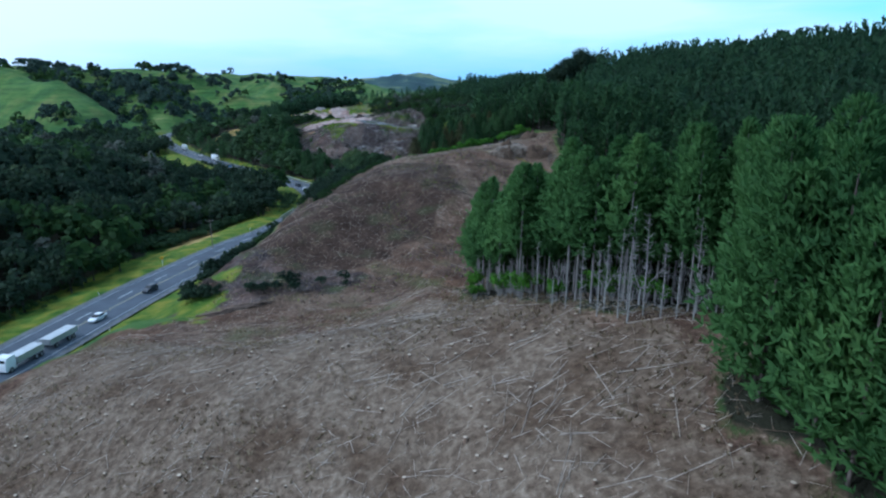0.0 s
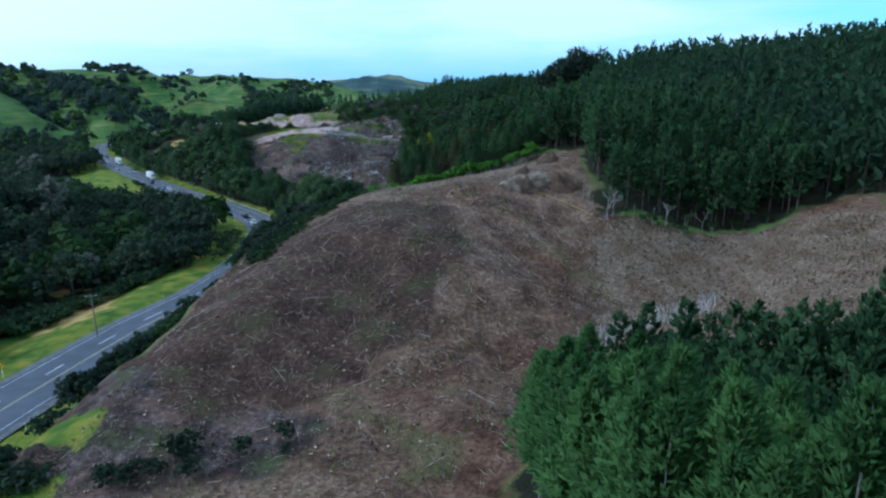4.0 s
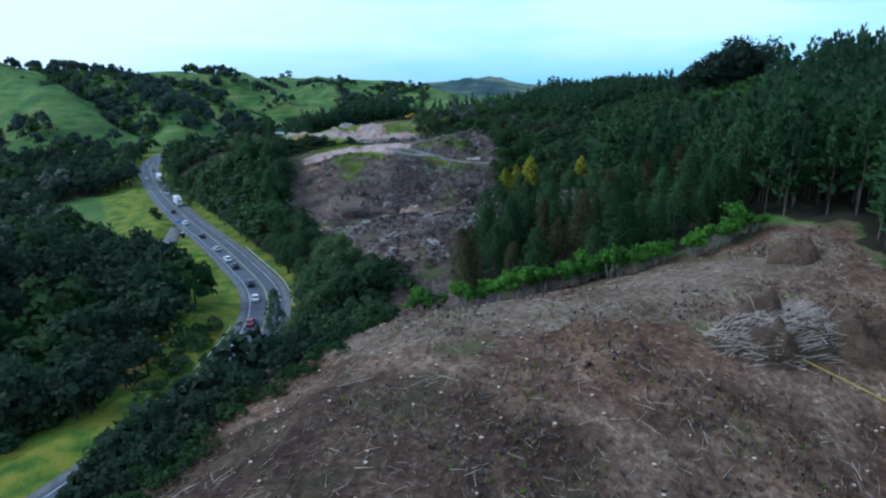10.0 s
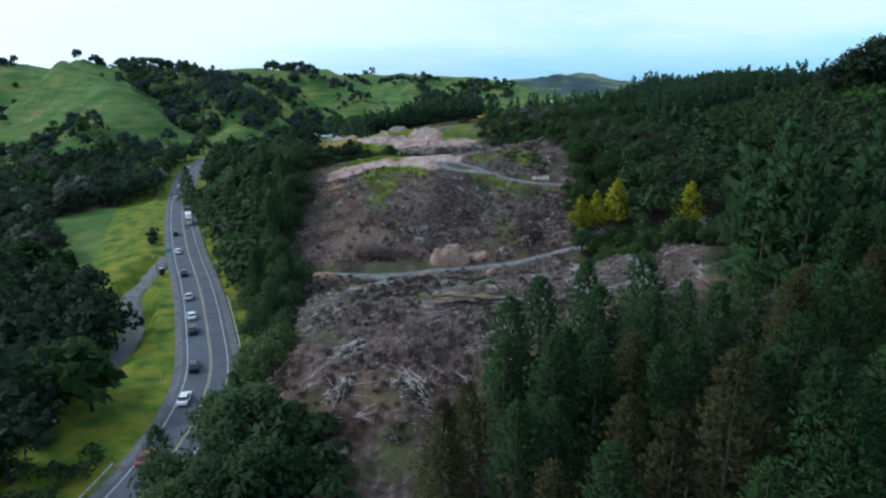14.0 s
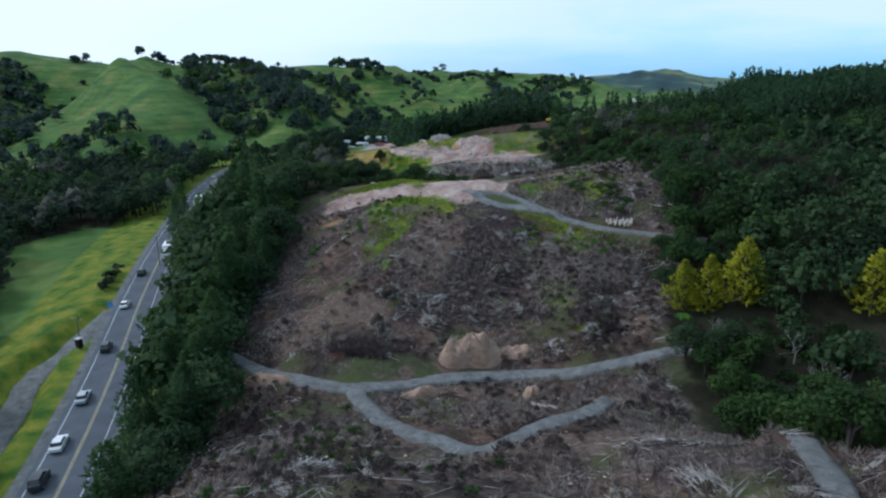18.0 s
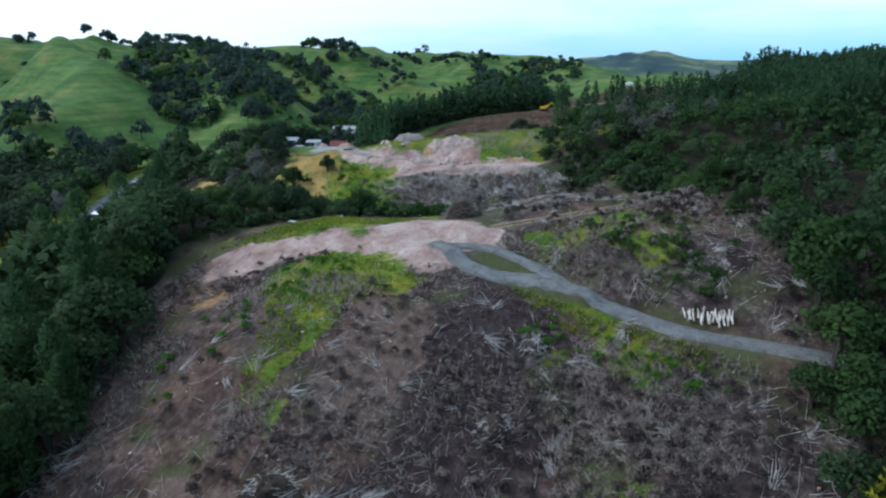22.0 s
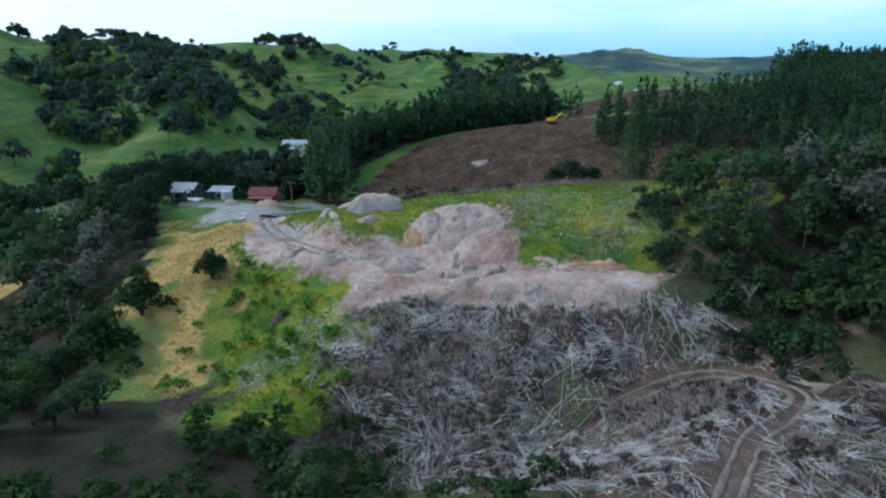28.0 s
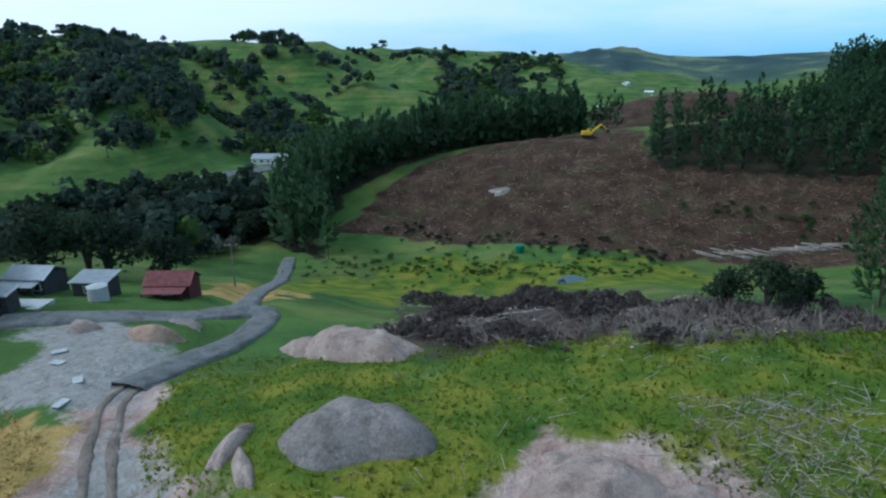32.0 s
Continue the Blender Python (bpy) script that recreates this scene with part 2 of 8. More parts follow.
    c = mix_node(t, pasture, hazed_range, cover("hazed_range"))
    for name, layer in (("rough", scrubland), ("forest", floor_), ("slash", slash), ("straw", straw), ("duff", duff), ("brush", brush), ("dirt", dirt), ("shaded_brush", shaded_brush), ("lush", lush), ("gold", gold), ("clay", clay), ("gravel", gravel), ("ochre", ochre)):
        # ragged edges: the cover spreads where the fine noise is high
        e = t.nodes.new("ShaderNodeMath")
        e.operation = "MULTIPLY_ADD"
        e.inputs[1].default_value = 0.7
        L(fine, e.inputs[0])
        L(cover(name), e.inputs[2])
        c = mix_node(t, c, layer, ramp_node(t, e.outputs[0], [(0.72, (0, 0, 0)), (0.98, (1, 1, 1))]))
    c = mix_node(t, c, ramp_node(t, tiny, [(0.3, (0.72, 0.72, 0.72)), (0.7, (1.18, 1.18, 1.18))]), 0.8, "MULTIPLY")
    L(c, b.inputs["Base Color"])
    bump_node(t, b, fine, 0.9, 0.5)
    return m


def road_material():
    m, t, b = material("asphalt", 0.75, 0.35)
    c = ramp_node(t, noise_node(t, 9.0, 6, 0.7), [(0.3, (0.052, 0.062, 0.078)), (0.7, (0.086, 0.100, 0.124))])
    c = mix_node(t, c, ramp_node(t, noise_node(t, 0.25, 4), [(0.35, (0.75, 0.75, 0.75)), (0.7, (1.2, 1.2, 1.2))]), 0.8, "MULTIPLY")
    t.links.new(c, b.inputs["Base Color"])
    bump_node(t, b, noise_node(t, 30, 3), 0.2, 0.02)
    return m


def gravel_material(name, dark, light):
    m, t, b = material(name, 0.92, 0.2)
    c = ramp_node(t, noise_node(t, 7.0, 6, 0.75), [(0.3, dark), (0.7, light)])
    c = mix_node(t, c, ramp_node(t, noise_node(t, 0.5, 4), [(0.35, (0.72, 0.70, 0.68)), (0.65, (1.12, 1.12, 1.12))]), 0.9, "MULTIPLY")
    c = mix_node(t, c, [k * 0.62 for k in dark], ramp_node(t, noise_node(t, 0.9, 6, 0.7), [(0.5, (0, 0, 0)), (0.66, (0.75, 0.75, 0.75))]))
    t.links.new(c, b.inputs["Base Color"])
    bump_node(t, b, noise_node(t, 2.2, 8, 0.66), 1.0, 0.34)
    return m


def bark_material(name, dark, light):
    m, t, b = material(name, 0.95, 0.15)
    mp = t.nodes.new("ShaderNodeMapping")
    mp.inputs["Scale"].default_value = (6, 6, 0.9)
    t.links.new(t.nodes.new("ShaderNodeNewGeometry").outputs["Position"], mp.inputs[0])
    c = ramp_node(t, noise_node(t, 1.0, 5, 0.65, mp.outputs[0]), [(0.3, dark), (0.7, light)])
    t.links.new(c, b.inputs["Base Color"])
    return m


GROUND = ground_material()
ASPHALT = road_material()
GRAVEL = gravel_material("grey_gravel", (0.115, 0.118, 0.118), (0.24, 0.245, 0.245))
SHOULDER = gravel_material("road_shoulder_chip", (0.11, 0.115, 0.12), (0.21, 0.215, 0.22))
SPOIL = gravel_material("spoil_clay", (0.29, 0.215, 0.182), (0.50, 0.405, 0.36))
ORANGE_CLAY = gravel_material("orange_clay", (0.32, 0.185, 0.095), (0.53, 0.36, 0.225))
SPOIL_GREY = gravel_material("spoil_grey", (0.19, 0.165, 0.152), (0.345, 0.305, 0.285))
BANK_CLAY = gravel_material("bank_clay", (0.30, 0.195, 0.14), (0.50, 0.36, 0.275))
PAINT = plain("road_paint_white", (0.48, 0.50, 0.51), 0.6, grain=0.12, scale=6)
PAINT_YELLOW = plain("road_paint_yellow", (0.40, 0.35, 0.20), 0.6, grain=0.12, scale=6)
BARK = bark_material("pine_bark", (0.055, 0.042, 0.034), (0.17, 0.14, 0.12))
BARK_GREY = bark_material("grey_bark", (0.16, 0.15, 0.135), (0.40, 0.385, 0.36))
BARK_DARK = bark_material("dark_bark", (0.03, 0.026, 0.022), (0.09, 0.08, 0.07))
NEEDLES = foliage("pine_needles", (0.032, 0.066, 0.028), (0.074, 0.140, 0.050), patch=0.07, tip=(0.105, 0.175, 0.055))
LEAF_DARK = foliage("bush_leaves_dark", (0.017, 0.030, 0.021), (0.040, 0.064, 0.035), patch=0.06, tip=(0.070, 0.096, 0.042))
LEAF_MID = foliage("bush_leaves_mid", (0.024, 0.048, 0.018), (0.062, 0.112, 0.032), patch=0.08, tip=(0.11, 0.155, 0.045))
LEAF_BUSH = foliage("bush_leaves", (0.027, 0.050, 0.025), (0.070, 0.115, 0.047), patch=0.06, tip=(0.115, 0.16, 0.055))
LEAF_BRIGHT = foliage("shrub_leaves_bright", (0.045, 0.115, 0.014), (0.12, 0.26, 0.030), patch=0.2)
LEAF_GOLD = foliage("golden_leaves", (0.17, 0.20, 0.018), (0.46, 0.45, 0.03), patch=0.2)
LEAF_GREY = foliage("greyish_leaves", (0.055, 0.062, 0.048), (0.14, 0.15, 0.12), patch=0.1)
TWIG = plain("dry_twigs", (0.23, 0.195, 0.175), 0.9, grain=0.5, scale=0.6)
WOOD = plain("bleached_wood", (0.44, 0.37, 0.30), 0.9, grain=0.4, scale=0.8)
WOOD_BROWN = plain("brown_branches", (0.17, 0.115, 0.08), 0.9, grain=0.5, scale=0.8)
# lighter and bluer than other leaves: distance haze painted into the hill trees
LEAF_HAZED = foliage("hazed_hill_leaves", (0.030, 0.050, 0.044), (0.068, 0.100, 0.074), patch=0.03)
YOUNG_NEEDLES = foliage("young_pine_needles", (0.044, 0.098, 0.030), (0.10, 0.195, 0.055), patch=0.09, tip=(0.135, 0.235, 0.065))
FAR_NEEDLES = foliage("far_pine_needles", (0.022, 0.046, 0.026), (0.052, 0.098, 0.044), patch=0.05)
LEAF_PURPLE = foliage("dead_scrub_purple", (0.034, 0.027, 0.027), (0.115, 0.094, 0.088), patch=0.15)
LEAF_BROWN = foliage("brown_conifer_needles", (0.046, 0.052, 0.022), (0.105, 0.105, 0.045), patch=0.1)
# ---------------------------------------------------------------- the lie of the land
ROAD = [(-96, -120), (-92, 0), (-88, 60), (-81, 104), (-76, 140), (-71, 165), (-66, 187), (-60, 206), (-57, 222), (-55, 240), (-56, 262),
        (-60, 281), (-68, 299), (-81, 317), (-101, 342), (-130, 376), (-165, 420), (-205, 475), (-238, 528), (-262, 590), (-262, 660), (-230, 740), (-170, 860), (-60, 1020)]


def spline(points, step):
    """A smooth line through the points, sampled about every step metres."""
    p = np.array(points, float)
    q = np.vstack([2 * p[0] - p[1], p, 2 * p[-1] - p[-2]])
    out = []
    for i in range(1, len(q) - 2):
        n = max(2, int(np.linalg.norm(q[i + 1] - q[i]) / step))
        t = np.arange(n)[:, None] / n
        a, b, c, d = q[i - 1], q[i], q[i + 1], q[i + 2]
        out.append(0.5 * (2 * b + (c - a) * t + (2 * a - 5 * b + 4 * c - d) * t * t + (3 * b - a - 3 * c + d) * t ** 3))
    return np.vstack(out + [p[-1:]])


def nearest(px, py, line):
    """Distance to a line, the signed side (left positive), and the line's other columns there."""
    if px.size * len(line) < 400000:
        a, d = line[:-1], np.diff(line, axis=0)
        n = np.hypot(d[:, 0], d[:, 1]) + 1e-9
        qx, qy = px[..., None], py[..., None]
        t = np.clip(((qx - a[:, 0]) * d[:, 0] + (qy - a[:, 1]) * d[:, 1]) / n ** 2, 0, 1)
        ex, ey = qx - a[:, 0] - t * d[:, 0], qy - a[:, 1] - t * d[:, 1]
        e = np.hypot(ex, ey)
        k = e.argmin(-1)
        take = lambda v: np.take_along_axis(v, k[..., None], -1)[..., 0]
        tk = take(t)
        return take(e), np.sign(take(d[:, 0] * ey - d[:, 1] * ex)), a[k, 2:] + tk[..., None] * d[k, 2:], (np.cumsum(n) - n)[k] + tk * n[k]
    best = np.full(px.shape, 1e9)
    side = np.zeros(px.shape)
    rest = np.zeros(px.shape + (line.shape[1] - 2,))
    along = np.zeros(px.shape)
    run = 0.0
    for a, b in zip(line[:-1], line[1:]):
        d = b[:2] - a[:2]
        n = math.hypot(*d) + 1e-9
        t = np.clip(((px - a[0]) * d[0] + (py - a[1]) * d[1]) / n ** 2, 0, 1)
        ex, ey = px - a[0] - t * d[0], py - a[1] - t * d[1]
        e = np.hypot(ex, ey)
        m = e < best
        best = np.where(m, e, best)
        side = np.where(m, np.sign(d[0] * ey - d[1] * ex), side)
        along = np.where(m, run + t * n, along)
        for k in range(rest.shape[-1]):
            rest[..., k] = np.where(m, a[2 + k] + t * (b[2 + k] - a[2 + k]), rest[..., k])
        run += n
    return best, side, rest, along


def smooth(a, b, x):
    t = np.clip((x - a) / (b - a), 0, 1)
    return t * t * (3 - 2 * t)


_rng = np.random.RandomState(7)
_LATTICE = _rng.rand(256, 256)


def vnoise(x, y, cell):
    """Value noise, -1 to 1."""
    u, v = np.asarray(x) / cell + 1000.37, np.asarray(y) / cell + 1000.71
    i, j = np.floor(u).astype(int), np.floor(v).astype(int)
    fu, fv = u - i, v - j
    fu, fv = fu * fu * (3 - 2 * fu), fv * fv * (3 - 2 * fv)
    g = lambda a, b: _LATTICE[a % 256, b % 256]
    return 2 * ((g(i, j) * (1 - fu) + g(i + 1, j) * fu) * (1 - fv) + (g(i, j + 1) * (1 - fu) + g(i + 1, j + 1) * fu) * fv) - 1


def fbm(x, y, cell, octaves=3):
    return sum(vnoise(x, y, cell / 2 ** k) / 2 ** k for k in range(octaves)) / 1.6


# name: crest line (x, y, height), slope to its left, slope to its right, roundness of the crest
RIDGES = dict(
    start_spur=([(95, -60, 93), (50, 15, 83), (26, 48, 78), (8, 60, 74.5), (-18, 64, 70), (-36, 70, 65.5), (-50, 84, 60.5), (-56, 100, 56)], .42, .55, 14),
    start_nose=([(26, 48, 78), (14, 68, 74.5), (6, 88, 67.5)], .5, .6, 8),
    knoll=([(75, 258, 78), (38, 236, 80), (12, 226, 76.5), (-12, 220, 73), (-34, 212, 66)], .56, .7, 18),
    knoll_face=([(8, 210, 73.5), (-4, 195, 72.3), (-3, 180, 69.5), (-12, 163, 62)], .55, .5, 10),
    knoll_shoulder=([(-14, 214, 72), (-24, 190, 70), (-31, 167, 66.5), (-42, 152, 60.5), (-46, 138, 57)], .55, .65, 8),
    brush_hill=([(50, 262, 82), (6, 278, 77.5), (-14, 281, 75), (-34, 290, 70.5), (-52, 294, 61)], .48, .46, 14),
    loop_hill=([(70, 300, 84), (32, 316, 77), (8, 319, 73.5), (-14, 330, 63)], .5, .55, 8),
    spur=([(20, 418, 80), (-20, 418, 74.8), (-50, 415, 75.2), (-84, 414, 74.5), (-104, 420, 73)], .56, .36, 16),
    track_rise=([(-46, 419, 75.8), (-38, 421.5, 78.8), (-31, 423, 80.8), (-10, 429, 84), (20, 438, 88)], .56, .42, 5),
    brush_back=([(-8, 300, 69.5), (-26, 308, 66.8), (-38, 307, 67), (-47, 319, 61.5), (-52, 332, 56)], .5, .66, 7),
    loop_mound=([(-45, 432, 73), (-48, 450, 73), (-43, 460, 72.5), (-30, 466, 73)], .45, .4, 7),
    spur_nose=([(-56, 410, 74), (-62, 390, 71.3), (-61, 372, 64.8), (-58, 356, 59)], .5, .5, 8),
    mound_hill=([(0, 505, 88), (-40, 502, 84.5), (-68, 501, 82), (-92, 497, 79.2), (-112, 497, 75.4), (-150, 510, 72.4), (-185, 525, 68)], .52, .36, 18),
    cut_hill=([(-190, 656, 57), (-140, 684, 69), (-96, 693, 75), (-55, 700, 79), (20, 710, 84)], .32, .46, 16),
    cut_hill_far=([(-110, 815, 72), (-50, 850, 82), (40, 880, 90)], .25, .28, 20),
    left_bush=([(-330, 60, 96), (-235, 150, 86), (-195, 215, 76), (-170, 275, 60)], .35, .34, 25),
    pine_ridge=([(290, -150, 118), (230, 60, 112), (205, 230, 106), (165, 380, 104), (118, 490, 101), (90, 600, 90), (85, 750, 86), (110, 900, 88), (220, 1100, 92)], .4, .2, 30),
)
HILLS = dict(
    crest=([(-1600, 480, 172), (-1100, 720, 148), (-800, 930, 131), (-640, 1050, 121), (-560, 1160, 121), (-570, 1450, 119), (-550, 1720, 124), (-420, 1800, 123), (-338, 1800, 123), (-292, 1800, 108), (-210, 1830, 84), (0, 1900, 70)], .36, .36, 22),
    flank_a=([(-800, 930, 127), (-640, 900, 121), (-470, 835, 111), (-380, 745, 94), (-315, 685, 73), (-262, 630, 54)], .62, .58, 10),
    flank_a_near=([(-640, 900, 119), (-520, 740, 106), (-410, 650, 91), (-350, 605, 78), (-325, 550, 66), (-275, 520, 50)], .62, .58, 10),
    flank_b=([(-640, 1050, 116), (-556, 970, 105), (-400, 920, 85), (-270, 870, 56)], .62, .58, 10),
    flank_c=([(-560, 1160, 117), (-420, 1110, 108), (-300, 1040, 82), (-205, 985, 53)], .62, .58, 10),
    flank_d_far=([(-550, 1720, 116), (-430, 1450, 104), (-320, 1280, 84), (-230, 1180, 56)], .36, .36, 20),
    flank_d=([(-310, 1790, 114), (-215, 1500, 96), (-120, 1250, 78), (-50, 1110, 52)], .34, .34, 22),
    flank_f=([(-1100, 720, 142), (-850, 640, 124), (-680, 520, 100), (-520, 400, 66), (-420, 330, 52)], .4, .4, 22),
    right_far=([(330, 1200, 88), (480, 1500, 94), (900, 1900, 110)], .16, .16, 60),
    range_a=([(-2300, 2700, 120), (-1200, 2900, 108), (-560, 2950, 104), (-440, 2950, 113), (-370, 2920, 126), (-250, 2900, 131), (-120, 2900, 143), (-40, 2900, 133), (42, 2900, 118), (160, 2900, 115), (240, 2900, 112), (417, 2900, 121), (590, 2900, 127), (900, 2900, 134), (1500, 2800, 150), (2300, 2500, 180)], .13, .13, 16),
    range_b=([(-320, 2500, 92), (-180, 2380, 102), (-60, 2300, 92), (30, 2200, 76)], .14, .14, 18),
    range_c=([(700, 1950, 92), (420, 2250, 101), (250, 2300, 92), (120, 2380, 80)], .14, .14, 24),
)


def ridge(px, py, crest, left, right, r):
    d, side, rest, _ = nearest(px, py, np.array(crest, float))
    s = np.where(side > 0, left, right)
    return rest[..., 0] - s * (np.sqrt(d * d + r * r) - r)


ROAD_LINE = spline(ROAD, 6)
# swells and hollows on the slopes: x, y, radius, height
SWELLS = ((-112, 478, 12, 2.0), (-88, 457, 12, 2.6), (-100, 487, 9, 1.6), (-48, 387, 9, 1.6), (-75, 384, 10, 1.8), (-26, 373, 10, 1.4), (-75, 409, 8, 2.0), (-10, 360, 9, 2.2), (-2, 106, 10, 2.3), (-20, 156, 13, -2.4), (-12, 185, 8, 1.9), (3, 134, 8, 2.0))
GULLY_LINE = np.array([(-76, 452), (-62, 462), (-54, 469), (-44, 478), (-36, 486)], float)


def rough_land(px, py):
    """Height of the land before roads and benches are cut into it."""
    base = 45 + 9.5 * smooth(-72, -36, px) * smooth(560, 520, py) + 6 * smooth(360, 480, py) * smooth(-200, -120, px) * smooth(-20, -80, px) + 4 * smooth(350, 650, py) * smooth(-120, -200, px) + 2.0 * fbm(px, py, 90)
    gain = 1 / 3.0
    acc = np.exp((base - 60) * gain)
    for crest, left, right, r in RIDGES.values():
        acc += np.exp(np.clip((ridge(px, py, crest, left, right, r) - 60) * gain, -40, 60))
    near = 60 + np.log(acc) / gain
    for sx, sy, sr, sh in SWELLS:
        near = near + sh * np.exp(-((px - sx) ** 2 + (py - sy) ** 2) / sr ** 2)
    near = near - 4.0 * np.exp(-(nearest(px, py, GULLY_LINE)[0] / 7.5) ** 2)
    gain = 1 / 4.0
    acc = np.exp((near - 60) * gain)
    wob = smooth(250, 500, np.hypot(px + 60, py - 330))
    for crest, left, right, r in HILLS.values():
        h = ridge(px + 30 * wob * fbm(px, py, 120), py + 30 * wob * fbm(py, px, 120), crest, left, right, r)
        acc += np.exp(np.clip((h - 60) * gain, -40, 60))
    z = 60 + np.log(acc) / gain
    spurs = 1 - 2 * np.abs(vnoise(px + 0.4 * py, py, 150)) + 0.5 - np.abs(vnoise(px, py + 0.3 * px, 70))
    z = z + wob * 13 * (spurs - 0.45) * smooth(52, 75, z) * smooth(-180, -260, px - 0.1 * (py - 500))
    return z + 3.5 * wob * fbm(px, py, 120) + 2.5 * wob * fbm(px + 50, py, 45) + 0.5 * fbm(px, py, 14) + 0.22 * vnoise(px, py, 3.3)


# farm and forestry tracks: line, half width
TRACKS = dict(
    main=([(-86.6, 354.5), (-77.8, 350.1), (-68.1, 345.4), (-60.3, 344.0), (-52.3, 343.8), (-44.6, 348.7), (-37.7, 354.2), (-28.7, 357.7), (-19.8, 359.6), (-12.9, 363.0), (-4.0, 367.8)], 1.4),
    fork=([(-52.3, 344.3), (-48.3, 340.8), (-42.4, 336.8), (-34, 333.3), (-27, 331.5), (-21.5, 339), (-16.9, 346), (-14.9, 351.4)], 1.15),
    loop=([(-16, 286), (-8.6, 286.4), (-4.3, 291), (-1, 296), (3, 301.5), (5.5, 307), (6, 312), (5, 317), (5, 325), (4.5, 332)], 1.25),
    spur=([(-56.2, 406.9), (-53.7, 405.2), (-49.6, 402.4), (-45.2, 401.1), (-38.9, 401.2), (-32.0, 399.6), (-26.0, 397.4), (-19.9, 395.8), (-13.5, 395.5), (-2.9, 394.0)], 1.3),
    spur_link=([(-54.3, 406.0), (-50.4, 407.7), (-46.7, 407.9), (-42.8, 406.0), (-38.9, 403.9), (-35.5, 400.7)], 0.95),
    farm=([(-165.0, 600.0), (-154.2, 578.3), (-147.9, 563.1), (-138, 544), (-129.0, 529.0), (-125.0, 527.0), (-121, 516.2), (-121, 508.3), (-121.4, 501.1), (-117.4, 494.5), (-112.4, 489), (-107.2, 484.6), (-101.4, 481.6), (-96.2, 480.2)], 1.6),
    yard=([(-128, 528), (-134, 521.5), (-141, 517), (-150, 512)], 1.8),
    siding=([(-131, 369), (-125, 352), (-121, 341), (-109, 328), (-99, 314), (-92, 300)], 2.3),
    bench=([(-88, 481), (-80, 480), (-73, 479.5), (-66, 479.2), (-60, 480), (-56.5, 480.8)], 2.0),
    dirt=([(-49.5, 413.5), (-46.5, 415.4), (-42, 417.6), (-36, 420.8), (-31.5, 423.8), (-27, 429)], 1.1),
    dirt_loop=([(-58.4, 464.8), (-54.2, 468.4), (-49.4, 470.1), (-44.9, 467.6), (-43.2, 464.4), (-45.5, 459.3), (-48.9, 454), (-51.6, 446)], 1.2),
)
TRACK_LINES = {}
for _name, (_points, _half) in TRACKS.items():
    _p = spline(_points, 2.0)
    _z = rough_land(_p[:, 0], _p[:, 1])
    _pad = np.concatenate([np.full(5, _z[0]), _z, np.full(5, _z[-1])])
    TRACK_LINES[_name] = (np.column_stack([_p, np.convolve(_pad, np.ones(11) / 11, "valid") - (0.8 if _name == "bench" else 0.2)]), _half)


def land(px, py, sunk=0.0):
    """Height of the finished ground; sunk: how far it lies under the roads' own surfaces."""
    px, py = np.asarray(px, float), np.asarray(py, float)
    z = rough_land(px, py)
    d, side, _, _ = nearest(px, py, ROAD_LINE)
    level = 49.6 + 2.0 * smooth(400, 600, py)
    w = np.where(side < 0, smooth(19, 8.5, d), smooth(34, 9, d))
    z = z * (1 - w) + level * w - sunk * (d < 8.2)
    for line, half in TRACK_LINES.values():
        lo, hi = line[:, :2].min(0) - 9, line[:, :2].max(0) + 9
        m = (px > lo[0]) & (px < hi[0]) & (py > lo[1]) & (py < hi[1])
        if not np.any(m):
            continue
        d, _, rest, _ = nearest(px[m], py[m], line)
        w = smooth(half + 3.5, half + 0.9, d)
        z[m] = z[m] * (1 - w) + rest[..., 0] * w - 1.6 * sunk * smooth(half + 1.9, half + 0.6, d)
    return z

# ---------------------------------------------------------------- building helpers
def tri_mesh(name, verts, tris, mat, smooth_faces=False):
    me = bpy.data.meshes.new(name)
    verts, tris = np.asarray(verts, np.float32), np.asarray(tris, np.int32)
    normals = None
    if verts.shape[1] == 6:
        verts, normals = verts[:, :3], verts[:, 3:]
        a, b, c = verts[tris[:, 0]], verts[tris[:, 1]], verts[tris[:, 2]]
        back = (np.cross(b - a, c - a) * normals[tris[:, 0]]).sum(1) < 0
        tris = np.where(back[:, None], tris[:, ::-1], tris)
        smooth_faces = True
    k = tris.shape[1]
    me.vertices.add(len(verts))
    me.vertices.foreach_set("co", verts.ravel())
    me.loops.add(tris.size)
    me.loops.foreach_set("vertex_index", tris.ravel())
    me.polygons.add(len(tris))
    me.polygons.foreach_set("loop_start", np.arange(0, tris.size, k, dtype=np.int32))
    if smooth_faces:
        me.polygons.foreach_set("use_smooth", np.ones(len(tris), bool))
    me.update(calc_edges=True)
    if normals is not None:
        bent = me.attributes.new("custom_normal", "FLOAT_VECTOR", "POINT")
        bent.data.foreach_set("vector", np.ascontiguousarray(normals, np.float32).ravel())
    me.materials.append(mat)
    return me


def part(name, data, mat, parent, label=""):
    """Links a bmesh or mesh as one object under a thing or a part."""
    if isinstance(data, bmesh.types.BMesh):
        me = bpy.data.meshes.new(name)
        data.to_mesh(me)
        data.free()
        me.materials.append(mat)
        data = me
    ob = new(name, data)
    ob.parent = parent
    return tagged(ob, label)


def thing(name, m, label, category, group="", kind=""):
    ob = new(name)
    ob.matrix_basis = m
    return tagged(ob, label, category, group, kind)


def solid(name, data, mat, label, category, group="", kind="", m=None):
    ob = part(name, data, mat, None)
    if m is not None:
        ob.matrix_basis = m
    return tagged(ob, label, category, group, kind)


